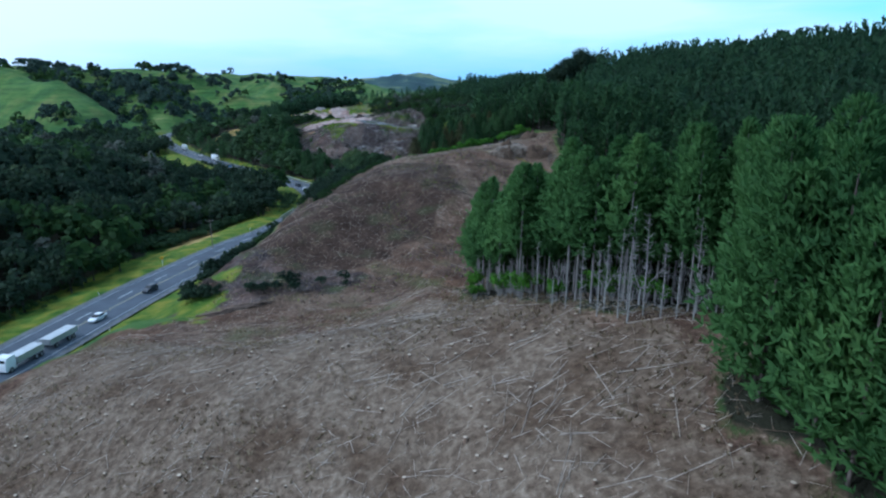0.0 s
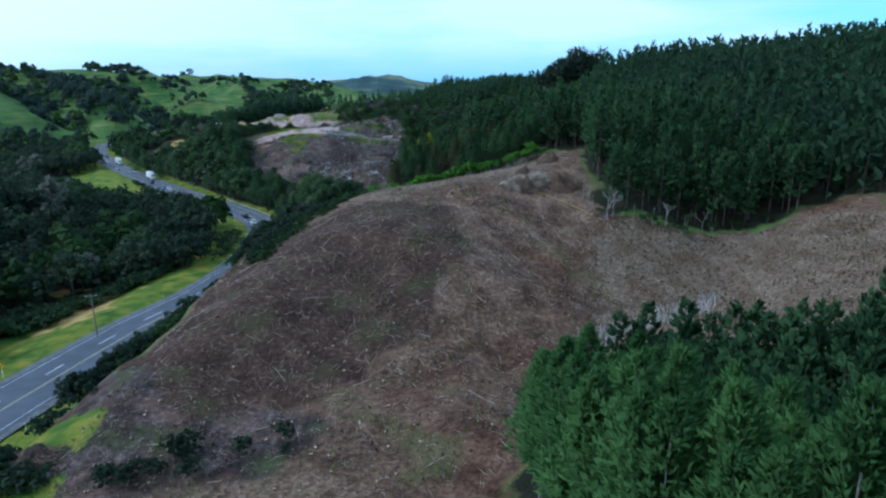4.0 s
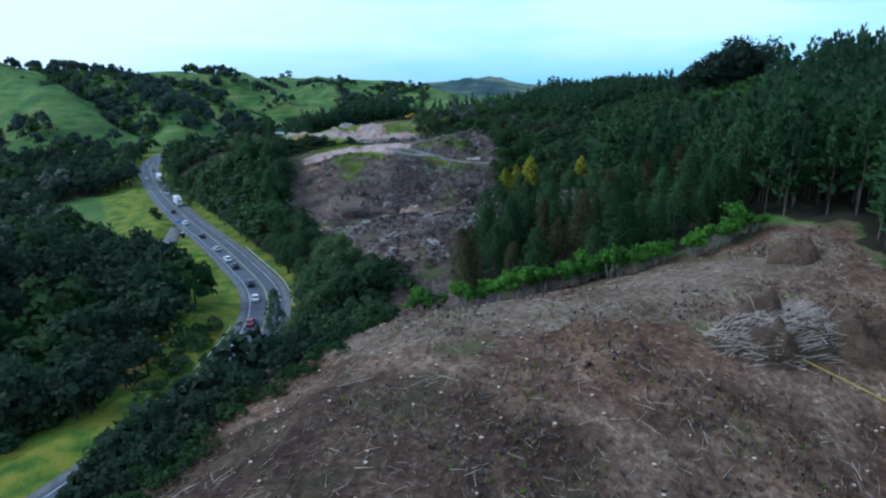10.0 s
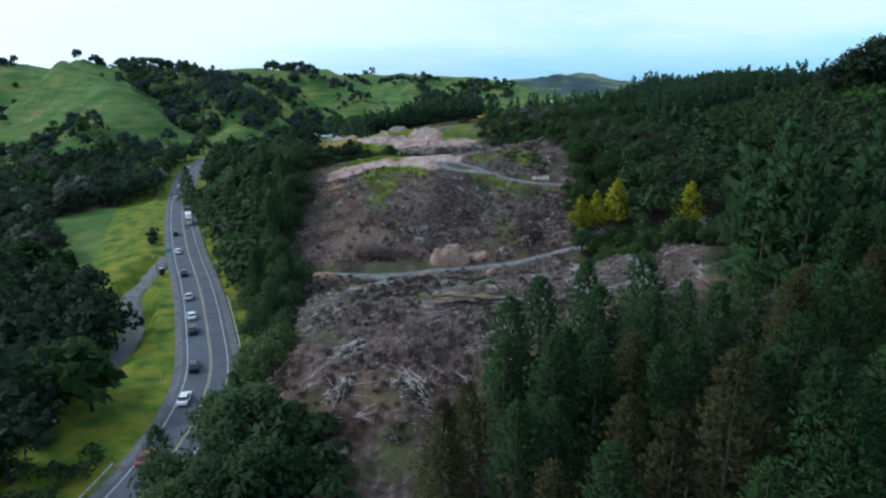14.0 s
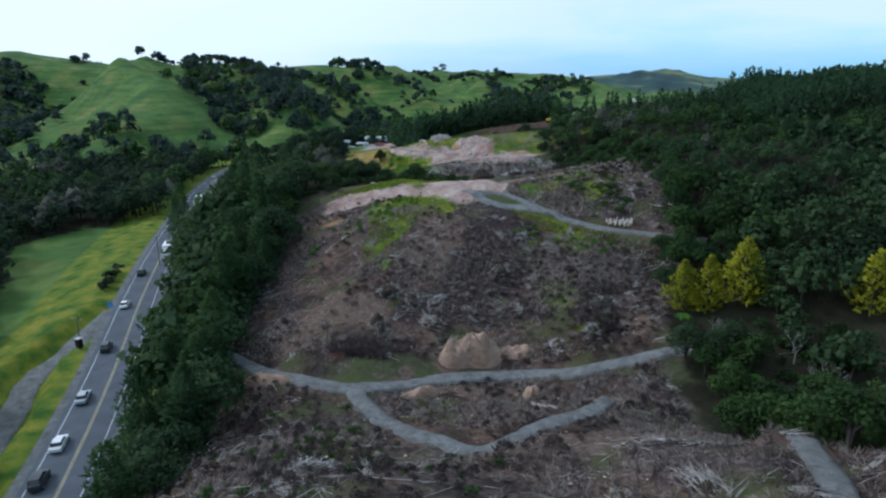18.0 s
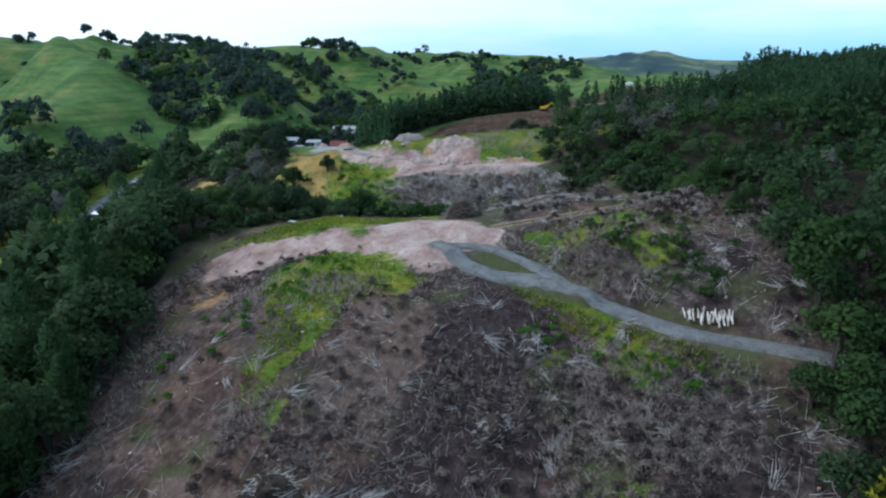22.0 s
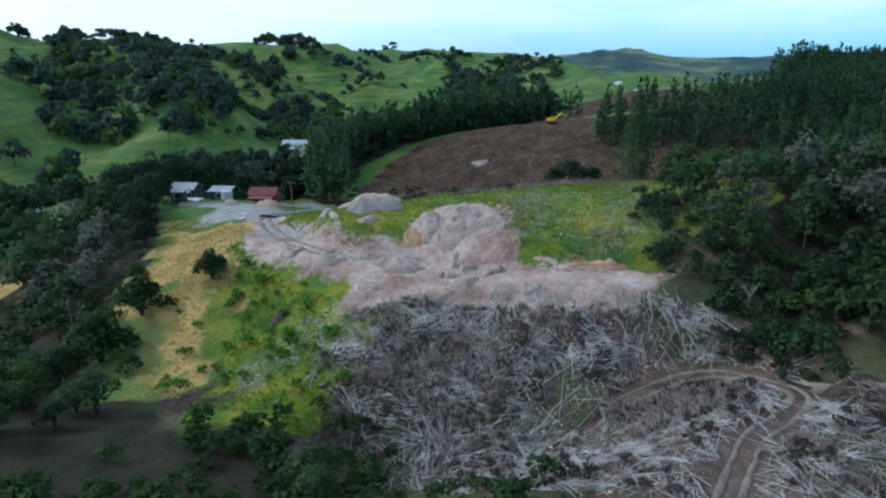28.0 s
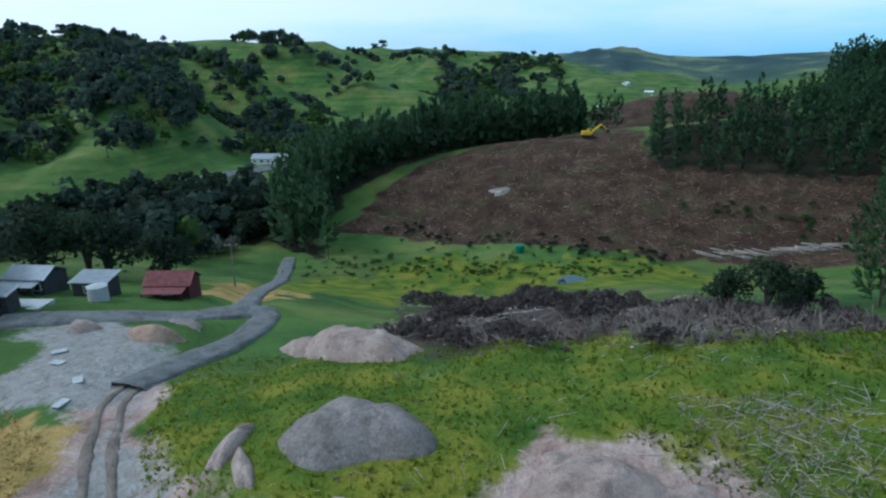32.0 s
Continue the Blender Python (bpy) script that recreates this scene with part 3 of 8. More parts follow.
def box(bm, size, at=(0, 0, 0), bevel=0.0, turn=0.0):
    m = Matrix.Translation(at) @ Matrix.Rotation(turn, 4, "Z") @ Matrix.Diagonal((*size, 1))
    r = bmesh.ops.create_cube(bm, size=1, matrix=m)
    if bevel:
        edges = list({e for v in r["verts"] for e in v.link_edges})
        bmesh.ops.bevel(bm, geom=edges, offset=bevel, segments=2, affect="EDGES")
    return bm


def tube(bm, a, b, r0, r1, sides=6):
    a, b = Vector(a), Vector(b)
    m = Matrix.Translation((a + b) / 2) @ (b - a).to_track_quat("Z", "Y").to_matrix().to_4x4()
    bmesh.ops.create_cone(bm, cap_ends=True, segments=sides, radius1=r0, radius2=r1, depth=(b - a).length, matrix=m)
    return bm


def inside(px, py, poly):
    px, py = np.asarray(px, float), np.asarray(py, float)
    res = np.zeros(px.shape, bool)
    for (x0, y0), (x1, y1) in zip(poly, poly[1:] + poly[:1]):
        if y0 == y1:
            continue
        res ^= ((y0 > py) != (y1 > py)) & (px < (x1 - x0) * (py - y0) / (y1 - y0) + x0)
    return res


def soft_zone(px, py, poly, edge=3.0):
    """1 inside, 0 outside, with a soft rim."""
    line = np.array(poly + poly[:1], float)
    lo, hi = line.min(0) - 3 * edge, line.max(0) + 3 * edge
    res = np.zeros(px.shape)
    m = (px > lo[0]) & (px < hi[0]) & (py > lo[1]) & (py < hi[1])
    if m.any():
        d = nearest(px[m], py[m], line)[0]
        s = np.where(inside(px[m], py[m], poly), d, -d)
        res[m] = np.clip(0.5 + 0.5 * s / edge, 0, 1)
    return res


# plan of the ground covers
SLASH = [[(-80, -80), (-72, 60), (-60, 100), (-54, 118), (-46, 138), (-52, 160), (-48, 190), (-43, 210), (-38, 226), (-22, 236), (0, 241), (20, 245), (36, 254), (46, 252), (42, 228),
          (40, 209), (48, 203), (100, 207), (112, 172), (90, 142), (50, 141), (20, 134), (7, 126), (4, 92), (9, 72), (14, 63), (20, 58), (25, 52), (22, 40), (20, 15), (50, -60)],
         [(-168, 626), (-150, 670), (-126, 694), (-83, 700), (-70, 664), (-10, 662), (-20, 618), (-70, 622), (-115, 624)],
         [(-60, 700), (-75, 740), (-110, 815), (-60, 850), (0, 830), (-20, 750)]]
BRUSH = [[(-50, 232), (-36, 226), (-20, 237), (10, 246), (-8, 258), (-36, 262), (-50, 262)],
         [(-60, 120), (-44, 118), (-20, 130), (-18, 140), (-40, 140), (-48, 150), (-56, 160), (-62, 140)],
         [(-36, 260), (-14, 260), (-8, 270), (-4, 283), (6, 298), (14, 308), (14, 326), (2, 334), (-10, 364), (-30, 358), (-50, 344), (-72, 346), (-66, 325), (-54, 300), (-46, 280)],
         [(-88, 350), (-60, 350), (-10, 367), (-4, 385), (-12, 391), (-45, 399), (-60, 402), (-92, 402), (-98, 392)],
         [(-44, 405), (-5, 396), (8, 412), (-10, 424), (-30, 440), (-48, 446), (-50, 420)],
         [(-92, 467), (-82, 473.4), (-65, 474.4), (-57, 476.5), (-50, 478), (-44, 472), (-40, 462), (-34, 455), (-45, 443), (-62, 447), (-80, 452), (-90, 458)],
         [(-108, 521), (-122, 572), (-112, 592), (-88, 540), (-74, 530), (-58, 516), (-80, 508), (-96, 510)]]
ROUGH = [[(-58, 238), (-10, 236), (30, 240), (40, 300), (34, 480), (-20, 510), (-60, 480), (-100, 460), (-118, 440), (-112, 404), (-92, 346), (-72, 318)]]
GRAVEL_YARD = [[(-147, 513), (-141, 517.5), (-132, 514), (-122, 508), (-119.5, 500), (-124.5, 496.5), (-131, 499), (-138, 505)], [(-121, 501), (-117, 496), (-113, 492), (-109, 489), (-108, 486), (-113, 487), (-118, 492)]]
CLAY_PLATFORM = [(-93, 400), (-90.5, 403), (-85.6, 404.5), (-77, 405.3), (-73.3, 408), (-65.5, 411.7), (-63.7, 416.2), (-56, 416), (-51, 415), (-47.5, 413), (-47, 411), (-51.5, 406.5), (-53, 402), (-55, 399.5), (-58.5, 399), (-62, 401.8),
                 (-66.8, 401.6), (-72, 403), (-77, 400.5), (-83, 398.3), (-88, 396.8)]
CLAY_MOUND = [(-90.2, 484.4), (-90.2, 487), (-88.6, 490.3), (-86.8, 496.5), (-80.3, 495), (-76.6, 491), (-75, 486), (-73.5, 484), (-66.8, 481.2), (-60.4, 483.1), (-55.8, 482.5), (-55.2, 480.9), (-58.2, 475.2), (-65.3, 473.9), (-74.4, 473.1),
              (-82.1, 472.9), (-87.6, 469.4), (-92, 466), (-92.7, 470.1), (-94.6, 473.6), (-101.1, 474.2), (-101.7, 476.6), (-110.5, 478.5), (-109.7, 483), (-113, 487), (-117.8, 493.7), (-121, 500), (-119, 501.5), (-114.5, 492), (-109.6, 487.5),
              (-103, 483.4), (-99, 482.5), (-94, 482.5)]
CLAY_DRIVE = [(-126, 504), (-119, 504), (-114.5, 495), (-109.5, 489.5), (-103.5, 485.8), (-96, 483), (-95, 477), (-108, 478.5), (-114, 483.5), (-119.5, 491.5), (-125, 499)]
CLAY = [CLAY_PLATFORM, CLAY_MOUND, CLAY_DRIVE]
DUFF = [[(-52, 142), (-49, 170), (-46, 192), (-36, 204), (-20, 208), (-6, 206), (5, 198), (4, 178), (-2, 160), (-14, 146), (-32, 138)], SLASH[1], SLASH[2]]
STRAWY = [[(40, 203), (96, 203), (110, 174), (88, 146), (52, 146), (26, 150), (20, 158), (36, 176), (32, 190)], [(-34, 217), (-18, 226), (6, 232), (28, 242), (36, 252), (42, 248), (40, 234), (26, 226), (10, 218), (-14, 214)], [(-62, 24), (-60, 84), (-46, 94), (-20, 92), (0, 90), (4, 74), (17, 57), (22, 46), (18, 24)]]
GOLD = [[(-141, 499), (-128.4, 496), (-117, 491), (-113.5, 484), (-117, 481.5), (-110, 474.5), (-107, 473), (-106, 467), (-105.5, 460.5), (-103.4, 454.5), (-110.4, 453.6), (-112.5, 460), (-116, 470), (-130, 479.6), (-134, 487)],
        [(-96, 198), (-100, 222), (-86, 230), (-80, 216), (-82, 198), (-85, 178)], [(-72, 250), (-76, 244), (-78, 256), (-82, 272), (-76, 266)],
        [(-183, 470), (-176, 462), (-160, 468), (-158, 480), (-172, 486)],
        [(-140, 536), (-150, 545), (-156, 560), (-140, 556), (-130, 540)]]
LUSH = [[(-72.2, 388.3), (-74, 394.3), (-74.3, 399.5), (-69.8, 402.6), (-62.7, 401), (-57.2, 398.4), (-52.9, 397.5), (-54.9, 392.9), (-59.6, 390.5), (-60.5, 385.8), (-63, 381), (-63, 375.8), (-66.5, 374.9), (-69, 382)], [(-30, 380), (-25, 378), (-22, 371), (-27, 371)], [(-24, 294), (-16, 294), (-9, 286), (-14, 282), (-21, 288)],
        [(-45, 411.5), (-40, 415), (-33, 416), (-27, 419), (-22, 414), (-27, 409), (-35, 409), (-39, 406.5), (-44, 409)], [(-66, 422), (-54, 421), (-56, 428), (-64, 432)], [(-43, 433), (-38, 435), (-38, 440), (-43, 439)],
        [(-117, 491), (-111.2, 479.5), (-106, 477.5), (-101, 474), (-94, 472), (-91, 466), (-85, 463), (-82.8, 458), (-86, 451), (-100, 453), (-104, 462), (-105, 468), (-107, 473.5), (-111, 476), (-116.5, 482), (-113, 484)],
        [(-122, 504), (-112, 511), (-95, 510), (-70, 513), (-44, 514), (-40, 498), (-50, 485), (-60, 483.5), (-67, 483), (-75, 485), (-90, 483), (-99, 483), (-105, 485), (-113, 490.5), (-118, 498)],
        [(-152, 556), (-132, 612), (-72, 620), (-50, 598), (-72, 574), (-108, 556)],
        [(-92, 402.6), (-88, 408), (-83.6, 412), (-74.7, 414.5), (-63, 418.5), (-63.7, 416), (-65.7, 412), (-72, 410), (-73.3, 407), (-77, 405), (-86, 404.5)],
        [(-44.7, 399), (-36.5, 397.6), (-29, 395.3), (-19.5, 392.6), (-20.4, 390.5), (-25.8, 390.8), (-31.4, 393), (-35, 394.5), (-40, 397)],
        [(-66, 132), (-58, 112), (-50, 110), (-46, 128), (-58, 150), (-68, 168)]]
DIRT = [[(-68.5, 367), (-61.1, 367.5), (-57, 360), (-61.5, 352), (-69.5, 350.5), (-73, 356.5), (-69, 362.4)], [(-59.7, 389.3), (-55.6, 391.9), (-51.5, 387), (-50, 378.5), (-52.2, 375.4), (-57, 375.7), (-57.6, 383)], [(-91, 489.5), (-89.6, 489), (-91, 482), (-94, 482)], [(-15, 375), (-11, 374), (-11, 368), (-16, 369)], [(-50, 347), (-38, 345), (-24, 348), (-28, 356), (-40, 352)],
        [(7, 312), (15, 309), (16, 304), (7, 298)], [(-26, 322), (-17, 346), (-12, 352), (-14, 338), (-20, 324)], [(-57, 465), (-50, 469.5), (-44, 467), (-40, 458), (-44, 446), (-54, 445), (-53, 456)]]
# outlines of dark brush whose cover colour also carries the gully shade
SHADED_BRUSH = [[(-55.3, 396.2), (-44.4, 398), (-35, 395.4), (-34.3, 389), (-37.2, 377.4), (-33.4, 370), (-35, 367), (-42.3, 366), (-46.2, 362.4), (-56.7, 365), (-61, 367.8), (-57.4, 371), (-48.1, 374.1), (-49, 381), (-51, 388.3)], [(-61, 352.5), (-54, 356), (-50, 352), (-58, 349)], [(-24, 377), (-19, 380), (-15, 369), (-21.6, 367)]]
OCHRE = [[(-66.8, 481.5), (-60.3, 483.2), (-57, 482.8), (-59.4, 480.6), (-64.5, 480.3)], [(-66.3, 475), (-61.5, 475), (-61.5, 471), (-65.3, 471.5)], [(-89, 393), (-82, 395), (-79, 389), (-85, 388)]]
FOREST = dict(
    stand=[(4, 92), (9, 72), (14, 63), (20, 58), (25, 52), (22, 40), (20, 15), (60, -30), (105, 60), (98, 132), (50, 140), (20, 133), (7, 125)],
    pines=[(40, 206), (100, 208), (114, 170), (106, 100), (110, 0), (60, -40), (60, -120), (260, -160), (245, 300), (200, 480), (150, 480), (100, 430), (60, 330), (26, 300), (2, 284), (-4, 271), (-11, 261), (-14, 252), (-9, 246),
           (10, 247), (38, 257), (46, 251)],
    right_bush=[(18, 300), (60, 330), (100, 430), (150, 480), (180, 560), (60, 590), (-20, 560), (-52, 522), (-56, 500), (-52, 488), (-43, 478), (-32, 463), (-25, 446), (-22, 431), (-16, 420), (-12, 406), (-9, 396), (-12, 384), (-8, 372), (-3, 353), (1, 336), (14, 323)],
    left_bush=[(-120, -60), (-104, 60), (-98, 130), (-90, 165), (-99, 198), (-91, 222), (-70, 236), (-68, 262), (-78, 286), (-98, 312), (-128, 335), (-150, 350), (-190, 382), (-214, 402), (-222, 440), (-260, 470), (-330, 440), (-360, 100), (-300, -60)],
    strip=[(-48, 244), (-27, 250), (-32, 262), (-39, 274), (-51, 300), (-65, 328), (-78, 347), (-86, 358), (-88, 372), (-95, 390), (-101, 404), (-95, 411), (-84, 416), (-74, 424), (-72, 434), (-82, 446), (-92, 450), (-104, 450), (-116, 452), (-124, 466), (-134, 486), (-146, 502), (-170, 500), (-200, 520),
           (-225, 535), (-222, 500), (-180, 448), (-140, 400), (-112, 366), (-90, 338), (-74, 320), (-62, 303), (-52, 280), (-47, 262)],
    low_north=[(-178, 612), (-200, 606), (-250, 590), (-264, 622), (-225, 655), (-196, 640)],
    north=[(-152, 598), (-178, 612), (-192, 640), (-200, 690), (-190, 745), (-120, 755), (-84, 706), (-124, 700), (-150, 680), (-172, 650), (-170, 626)],
    far_pines=[(-6, 640), (-22, 658), (-50, 661), (-76, 664), (-74, 690), (-40, 702), (-20, 720), (-6, 760), (20, 850), (80, 950), (240, 1050), (330, 900), (260, 560), (180, 560), (60, 592), (0, 604)],
    paddock_trees=[(-196, 453), (-214, 428), (-224, 440), (-262, 470), (-252, 500), (-232, 516)],
    valley=[(-255, 480), (-225, 545), (-250, 600), (-270, 570), (-300, 530), (-350, 480), (-420, 420), (-420, 300), (-330, 330), (-300, 440)],
)


def grow(lo, hi, step, lo_far, hi_far, rate):
    a = list(np.arange(lo, hi, step))
    s = step
    while a[-1] < hi_far:
        s *= rate
        a.append(a[-1] + s)
    s, front = step, [a[0]]
    while front[-1] > lo_far:
        s *= rate
        front.append(front[-1] - s)
    return np.array(front[:0:-1] + a)


GX = grow(-176, 116, 1.8, -2600, 2600, 1.075)
GY = grow(10, 706, 1.8, -420, 4300, 1.075)
gx, gy = np.meshgrid(GX, GY)
gz = land(gx, gy, 0.3)
ny, nx = gx.shape
quad = np.arange(nx * ny).reshape(ny, nx)
faces = np.stack([quad[:-1, :-1], quad[:-1, 1:], quad[1:, 1:], quad[1:, :-1]], -1).reshape(-1, 4)
ground_mesh = tri_mesh("ground", np.stack([gx, gy, gz], -1).reshape(-1, 3), faces, GROUND, True)
jx, jy = gx + 3.5 * fbm(gx, gy, 9) + 2 * vnoise(gx, gy, 2.8), gy + 3.5 * fbm(gy + 31, gx, 9) + 2 * vnoise(gy, gx + 9, 2.8)
for key, polys in (("rough", ROUGH), ("gravel", GRAVEL_YARD), ("dirt", DIRT), ("shaded_brush", SHADED_BRUSH), ("slash", SLASH), ("brush", BRUSH), ("straw", STRAWY), ("duff", DUFF), ("clay", CLAY), ("gold", GOLD), ("lush", LUSH), ("ochre", OCHRE), ("forest", list(FOREST.values()))):
    w = np.zeros(gx.shape)
    k = 2.2 if key in ("lush", "gold", "dirt", "shaded_brush", "ochre") else 1.0
    for poly in polys:
        w = np.maximum(w, soft_zone(gx + k * (jx - gx), gy + k * (jy - gy), poly, 2.5))
    if key == "lush":
        d, side, _, _ = nearest(gx, gy, ROAD_LINE)
        w = np.maximum(w, np.where(side > 0, smooth(30, 22, d), smooth(13, 9, d)) * smooth(40, 60, gy) * smooth(640, 600, gy) * 0.9)
    a = ground_mesh.attributes.new(key, "FLOAT", "POINT")
    a.data.foreach_set("value", w.ravel().astype(np.float32))
# share of the haze-blued cover, rising toward the far ranges
a = ground_mesh.attributes.new("hazed_range", "FLOAT", "POINT")
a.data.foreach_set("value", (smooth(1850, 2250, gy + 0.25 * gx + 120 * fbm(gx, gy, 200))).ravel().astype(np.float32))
tagged(new("ground", ground_mesh), "rolling ground of cleared slopes, grass, clay and pasture", "ground", kind="structure")


def ribbon(line, offsets, lift):
    """A strip along a line: one row of vertices for each sideways offset."""
    p = np.asarray(line)[:, :2]
    d = np.gradient(p, axis=0)
    d /= np.linalg.norm(d, axis=1)[:, None]
    nrm = np.stack([-d[:, 1], d[:, 0]], 1)
    pts = p[:, None, :] + nrm[:, None, :] * np.asarray(offsets, float).reshape(-1, len(offsets))[:, :, None] if np.ndim(offsets) == 1 else p[:, None, :] + nrm[:, None, :] * offsets[:, :, None]
    z = lift(pts[..., 0], pts[..., 1])
    n, k = pts.shape[:2]
    q = np.arange(n * k).reshape(n, k)
    f = np.stack([q[:-1, 1:], q[:-1, :-1], q[1:, :-1], q[1:, 1:]], -1).reshape(-1, 4)
    return np.concatenate([pts.reshape(-1, 2), z.reshape(-1, 1)], 1), f


def road_level(x, y):
    return 49.72 + 2.0 * smooth(400, 600, y)


DRIVE = spline([p for p in ROAD if p[1] < 900], 3)
half = np.interp(DRIVE[:, 1], [0, 190, 250, 1000], [7.0, 6.4, 4.5, 4.3])
v, f = ribbon(DRIVE, np.stack([-half, -half * 0.5, 0 * half, half * 0.5, half], 1), lambda x, y: road_level(x, y) + 0.06)
tagged(new("road", tri_mesh("road", v, f, ASPHALT)), "blue-grey asphalt highway curving through the valley", "road", kind="structure")
for s in (-1, 1):
    v, f = ribbon(DRIVE, np.stack([s * half, s * (half + 1.4)], 1)[:, ::s], lambda x, y: road_level(x, y) + 0.02)
    tagged(new("road_shoulder", tri_mesh("road_shoulder", v, f, SHOULDER)), "loose grey chip along the highway edge", "shoulder", kind="structure")


# gravel tracks, each a strip with ragged edges and worn wheel lines
WARM_GRAVEL = gravel_material("dirt_track", (0.17, 0.125, 0.08), (0.34, 0.27, 0.19))
MUD = gravel_material("wet_mud", (0.17, 0.142, 0.12), (0.30, 0.25, 0.215))


def fine_line(points):
    return spline(points, 0.7)


def track(line, lo, hi, mat, label, seed):
    p = fine_line(line)
    n = len(p)
    rng = np.random.RandomState(seed)
    rough = lambda: np.interp(np.arange(n), np.arange(0, n + 5, 5), rng.normal(0, 0.16, len(np.arange(0, n + 5, 5)))) + rng.normal(0, 0.07, n)
    a, b = lo + rough() * min(1, hi - lo), hi + rough() * min(1, hi - lo)
    steps = (-0.07, 0.0, 0.2, 0.4, 0.6, 0.8, 1.0, 1.07)
    v, f = ribbon(p, np.stack([a + (b - a) * k for k in steps], 1), lambda x, y: land(x, y) + (0.03 if hi - lo > 1 else -0.32))
    v[:, 2] -= np.tile([0.62, 0.10, 0.07, 0.0, 0.0, 0.07, 0.10, 0.62], n)
    tagged(new("gravel_track", tri_mesh("gravel_track", v, f, mat, True)), label, "track", kind="structure")


for i, (name, label, mat) in enumerate((("main", "grey gravel forestry track along the slope", GRAVEL), ("fork", "grey gravel track branching downhill", GRAVEL), ("loop", "grey gravel track through cut brush", GRAVEL),
                                        ("spur", "grey gravel track climbing to the clay platform", GRAVEL), ("spur_link", "short gravel link beside the track", GRAVEL),
                                        ("yard", "pale gravel yard entrance", GRAVEL), ("siding", "grey gravel layby beside the highway", GRAVEL))):
    track(TRACKS[name][0], -TRACKS[name][1], TRACKS[name][1], mat, label, i)
track(TRACKS["farm"][0][:9], -1.6, 1.6, GRAVEL, "pale gravel farm drive curving to the yard", 11)
for side in (-0.8, 0.8):
    track(TRACKS["farm"][0][7:], side - 0.28, side + 0.28, MUD, "muddy wheel rut along the clay drive", 12)
    track(TRACKS["dirt"][0], side - 0.4, side + 0.4, WARM_GRAVEL, "tan dirt wheel rut on the grassy rise", 13)
    track(TRACKS["dirt_loop"][0], side * 0.9 - 0.25, side * 0.9 + 0.25, MUD, "muddy wheel rut looping on cut ground", 14)

# ---------------------------------------------------------------- trees
def sprays(rng, centres, out, size, count, thin=0.35):
    """Tufts: at each centre some thin leaves that spread round its outward way."""
    n = len(centres)
    c = np.repeat(centres, count, 0)
    o = np.repeat(out, count, 0) + rng.normal(0, 0.55, (n * count, 3))
    o /= np.linalg.norm(o, axis=1)[:, None] + 1e-9
    r = rng.normal(0, 1, (n * count, 3))
    side = np.cross(o, r)
    side /= np.linalg.norm(side, axis=1)[:, None] + 1e-9
    s = (np.repeat(size, count) * rng.uniform(0.7, 1.3, n * count))[:, None]
    a, b, d = c - side * s * thin, c + side * s * thin, c + o * s
    e = c + o * s * 0.55 + side * s * thin * 1.3
    v = np.stack([a, b, e, d], 1).reshape(-1, 3)
    g = np.repeat(out, count, 0) + 0.25 * side + [[0, 0, 0.25]]
    g = np.repeat(g / (np.linalg.norm(g, axis=1)[:, None] + 1e-9), 4, 0)
    v = np.concatenate([v, g], 1)
    k = np.arange(n * count)[:, None] * 4
    return v, np.concatenate([k + [0, 1, 2], k + [0, 2, 3]], 1).reshape(-1, 3)


def cards(rng, centres, out, size):
    """Leaf clumps: one bent four-sided blade at each centre, facing roughly outward."""
    n = len(centres)
    o = out + rng.normal(0, 0.6, (n, 3))
    o /= np.linalg.norm(o, axis=1)[:, None] + 1e-9
    a = np.cross(o, rng.normal(0, 1, (n, 3)))
    a /= np.linalg.norm(a, axis=1)[:, None] + 1e-9
    b = np.cross(o, a)
    s = (size * rng.uniform(0.6, 1.35, n))[:, None]
    p = [centres + s * (a * x + b * y * 0.8 + o * z) for x, y, z in ((-1, 0, -0.3), (0, -1, 0.05), (1, 0, -0.3), (0, 1, 0.2))]
    v = np.stack(p, 1).reshape(-1, 3)
    g = 1.1 * out + 0.45 * o
    g = np.repeat(g / (np.linalg.norm(g, axis=1)[:, None] + 1e-9), 4, 0)
    v = np.concatenate([v, g], 1)
    k = np.arange(n)[:, None] * 4
    return v, np.concatenate([k + [0, 1, 2], k + [0, 2, 3]], 1).reshape(-1, 3)


def join(pieces):
    vs, fs, n = [], [], 0
    for v, f in pieces:
        vs.append(v)
        fs.append(f + n)
        n += len(v)
    return np.vstack(vs), np.vstack(fs)


def limb(points, radii, sides=5):
    """A tapered bent stem."""
    p = np.asarray(points, float)
    d = np.gradient(p, axis=0)
    d /= np.linalg.norm(d, axis=1)[:, None] + 1e-9
    ref = np.where(np.abs(d[:, 2:3]) > 0.9, [[1.0, 0, 0]], [[0, 0, 1.0]])
    a = np.cross(d, ref)
    a /= np.linalg.norm(a, axis=1)[:, None] + 1e-9
    b = np.cross(d, a)
    ang = np.arange(sides) * 2 * np.pi / sides
    v = (p[:, None] + np.asarray(radii, float)[:, None, None] * (a[:, None] * np.cos(ang)[None, :, None] + b[:, None] * np.sin(ang)[None, :, None])).reshape(-1, 3)
    q = np.arange(len(p) * sides).reshape(len(p), sides)
    n = np.roll(q, -1, 1)
    t = np.concatenate([np.stack([q[:-1], n[:-1], n[1:]], -1).reshape(-1, 3), np.stack([q[:-1], n[1:], q[1:]], -1).reshape(-1, 3)])
    return v, t


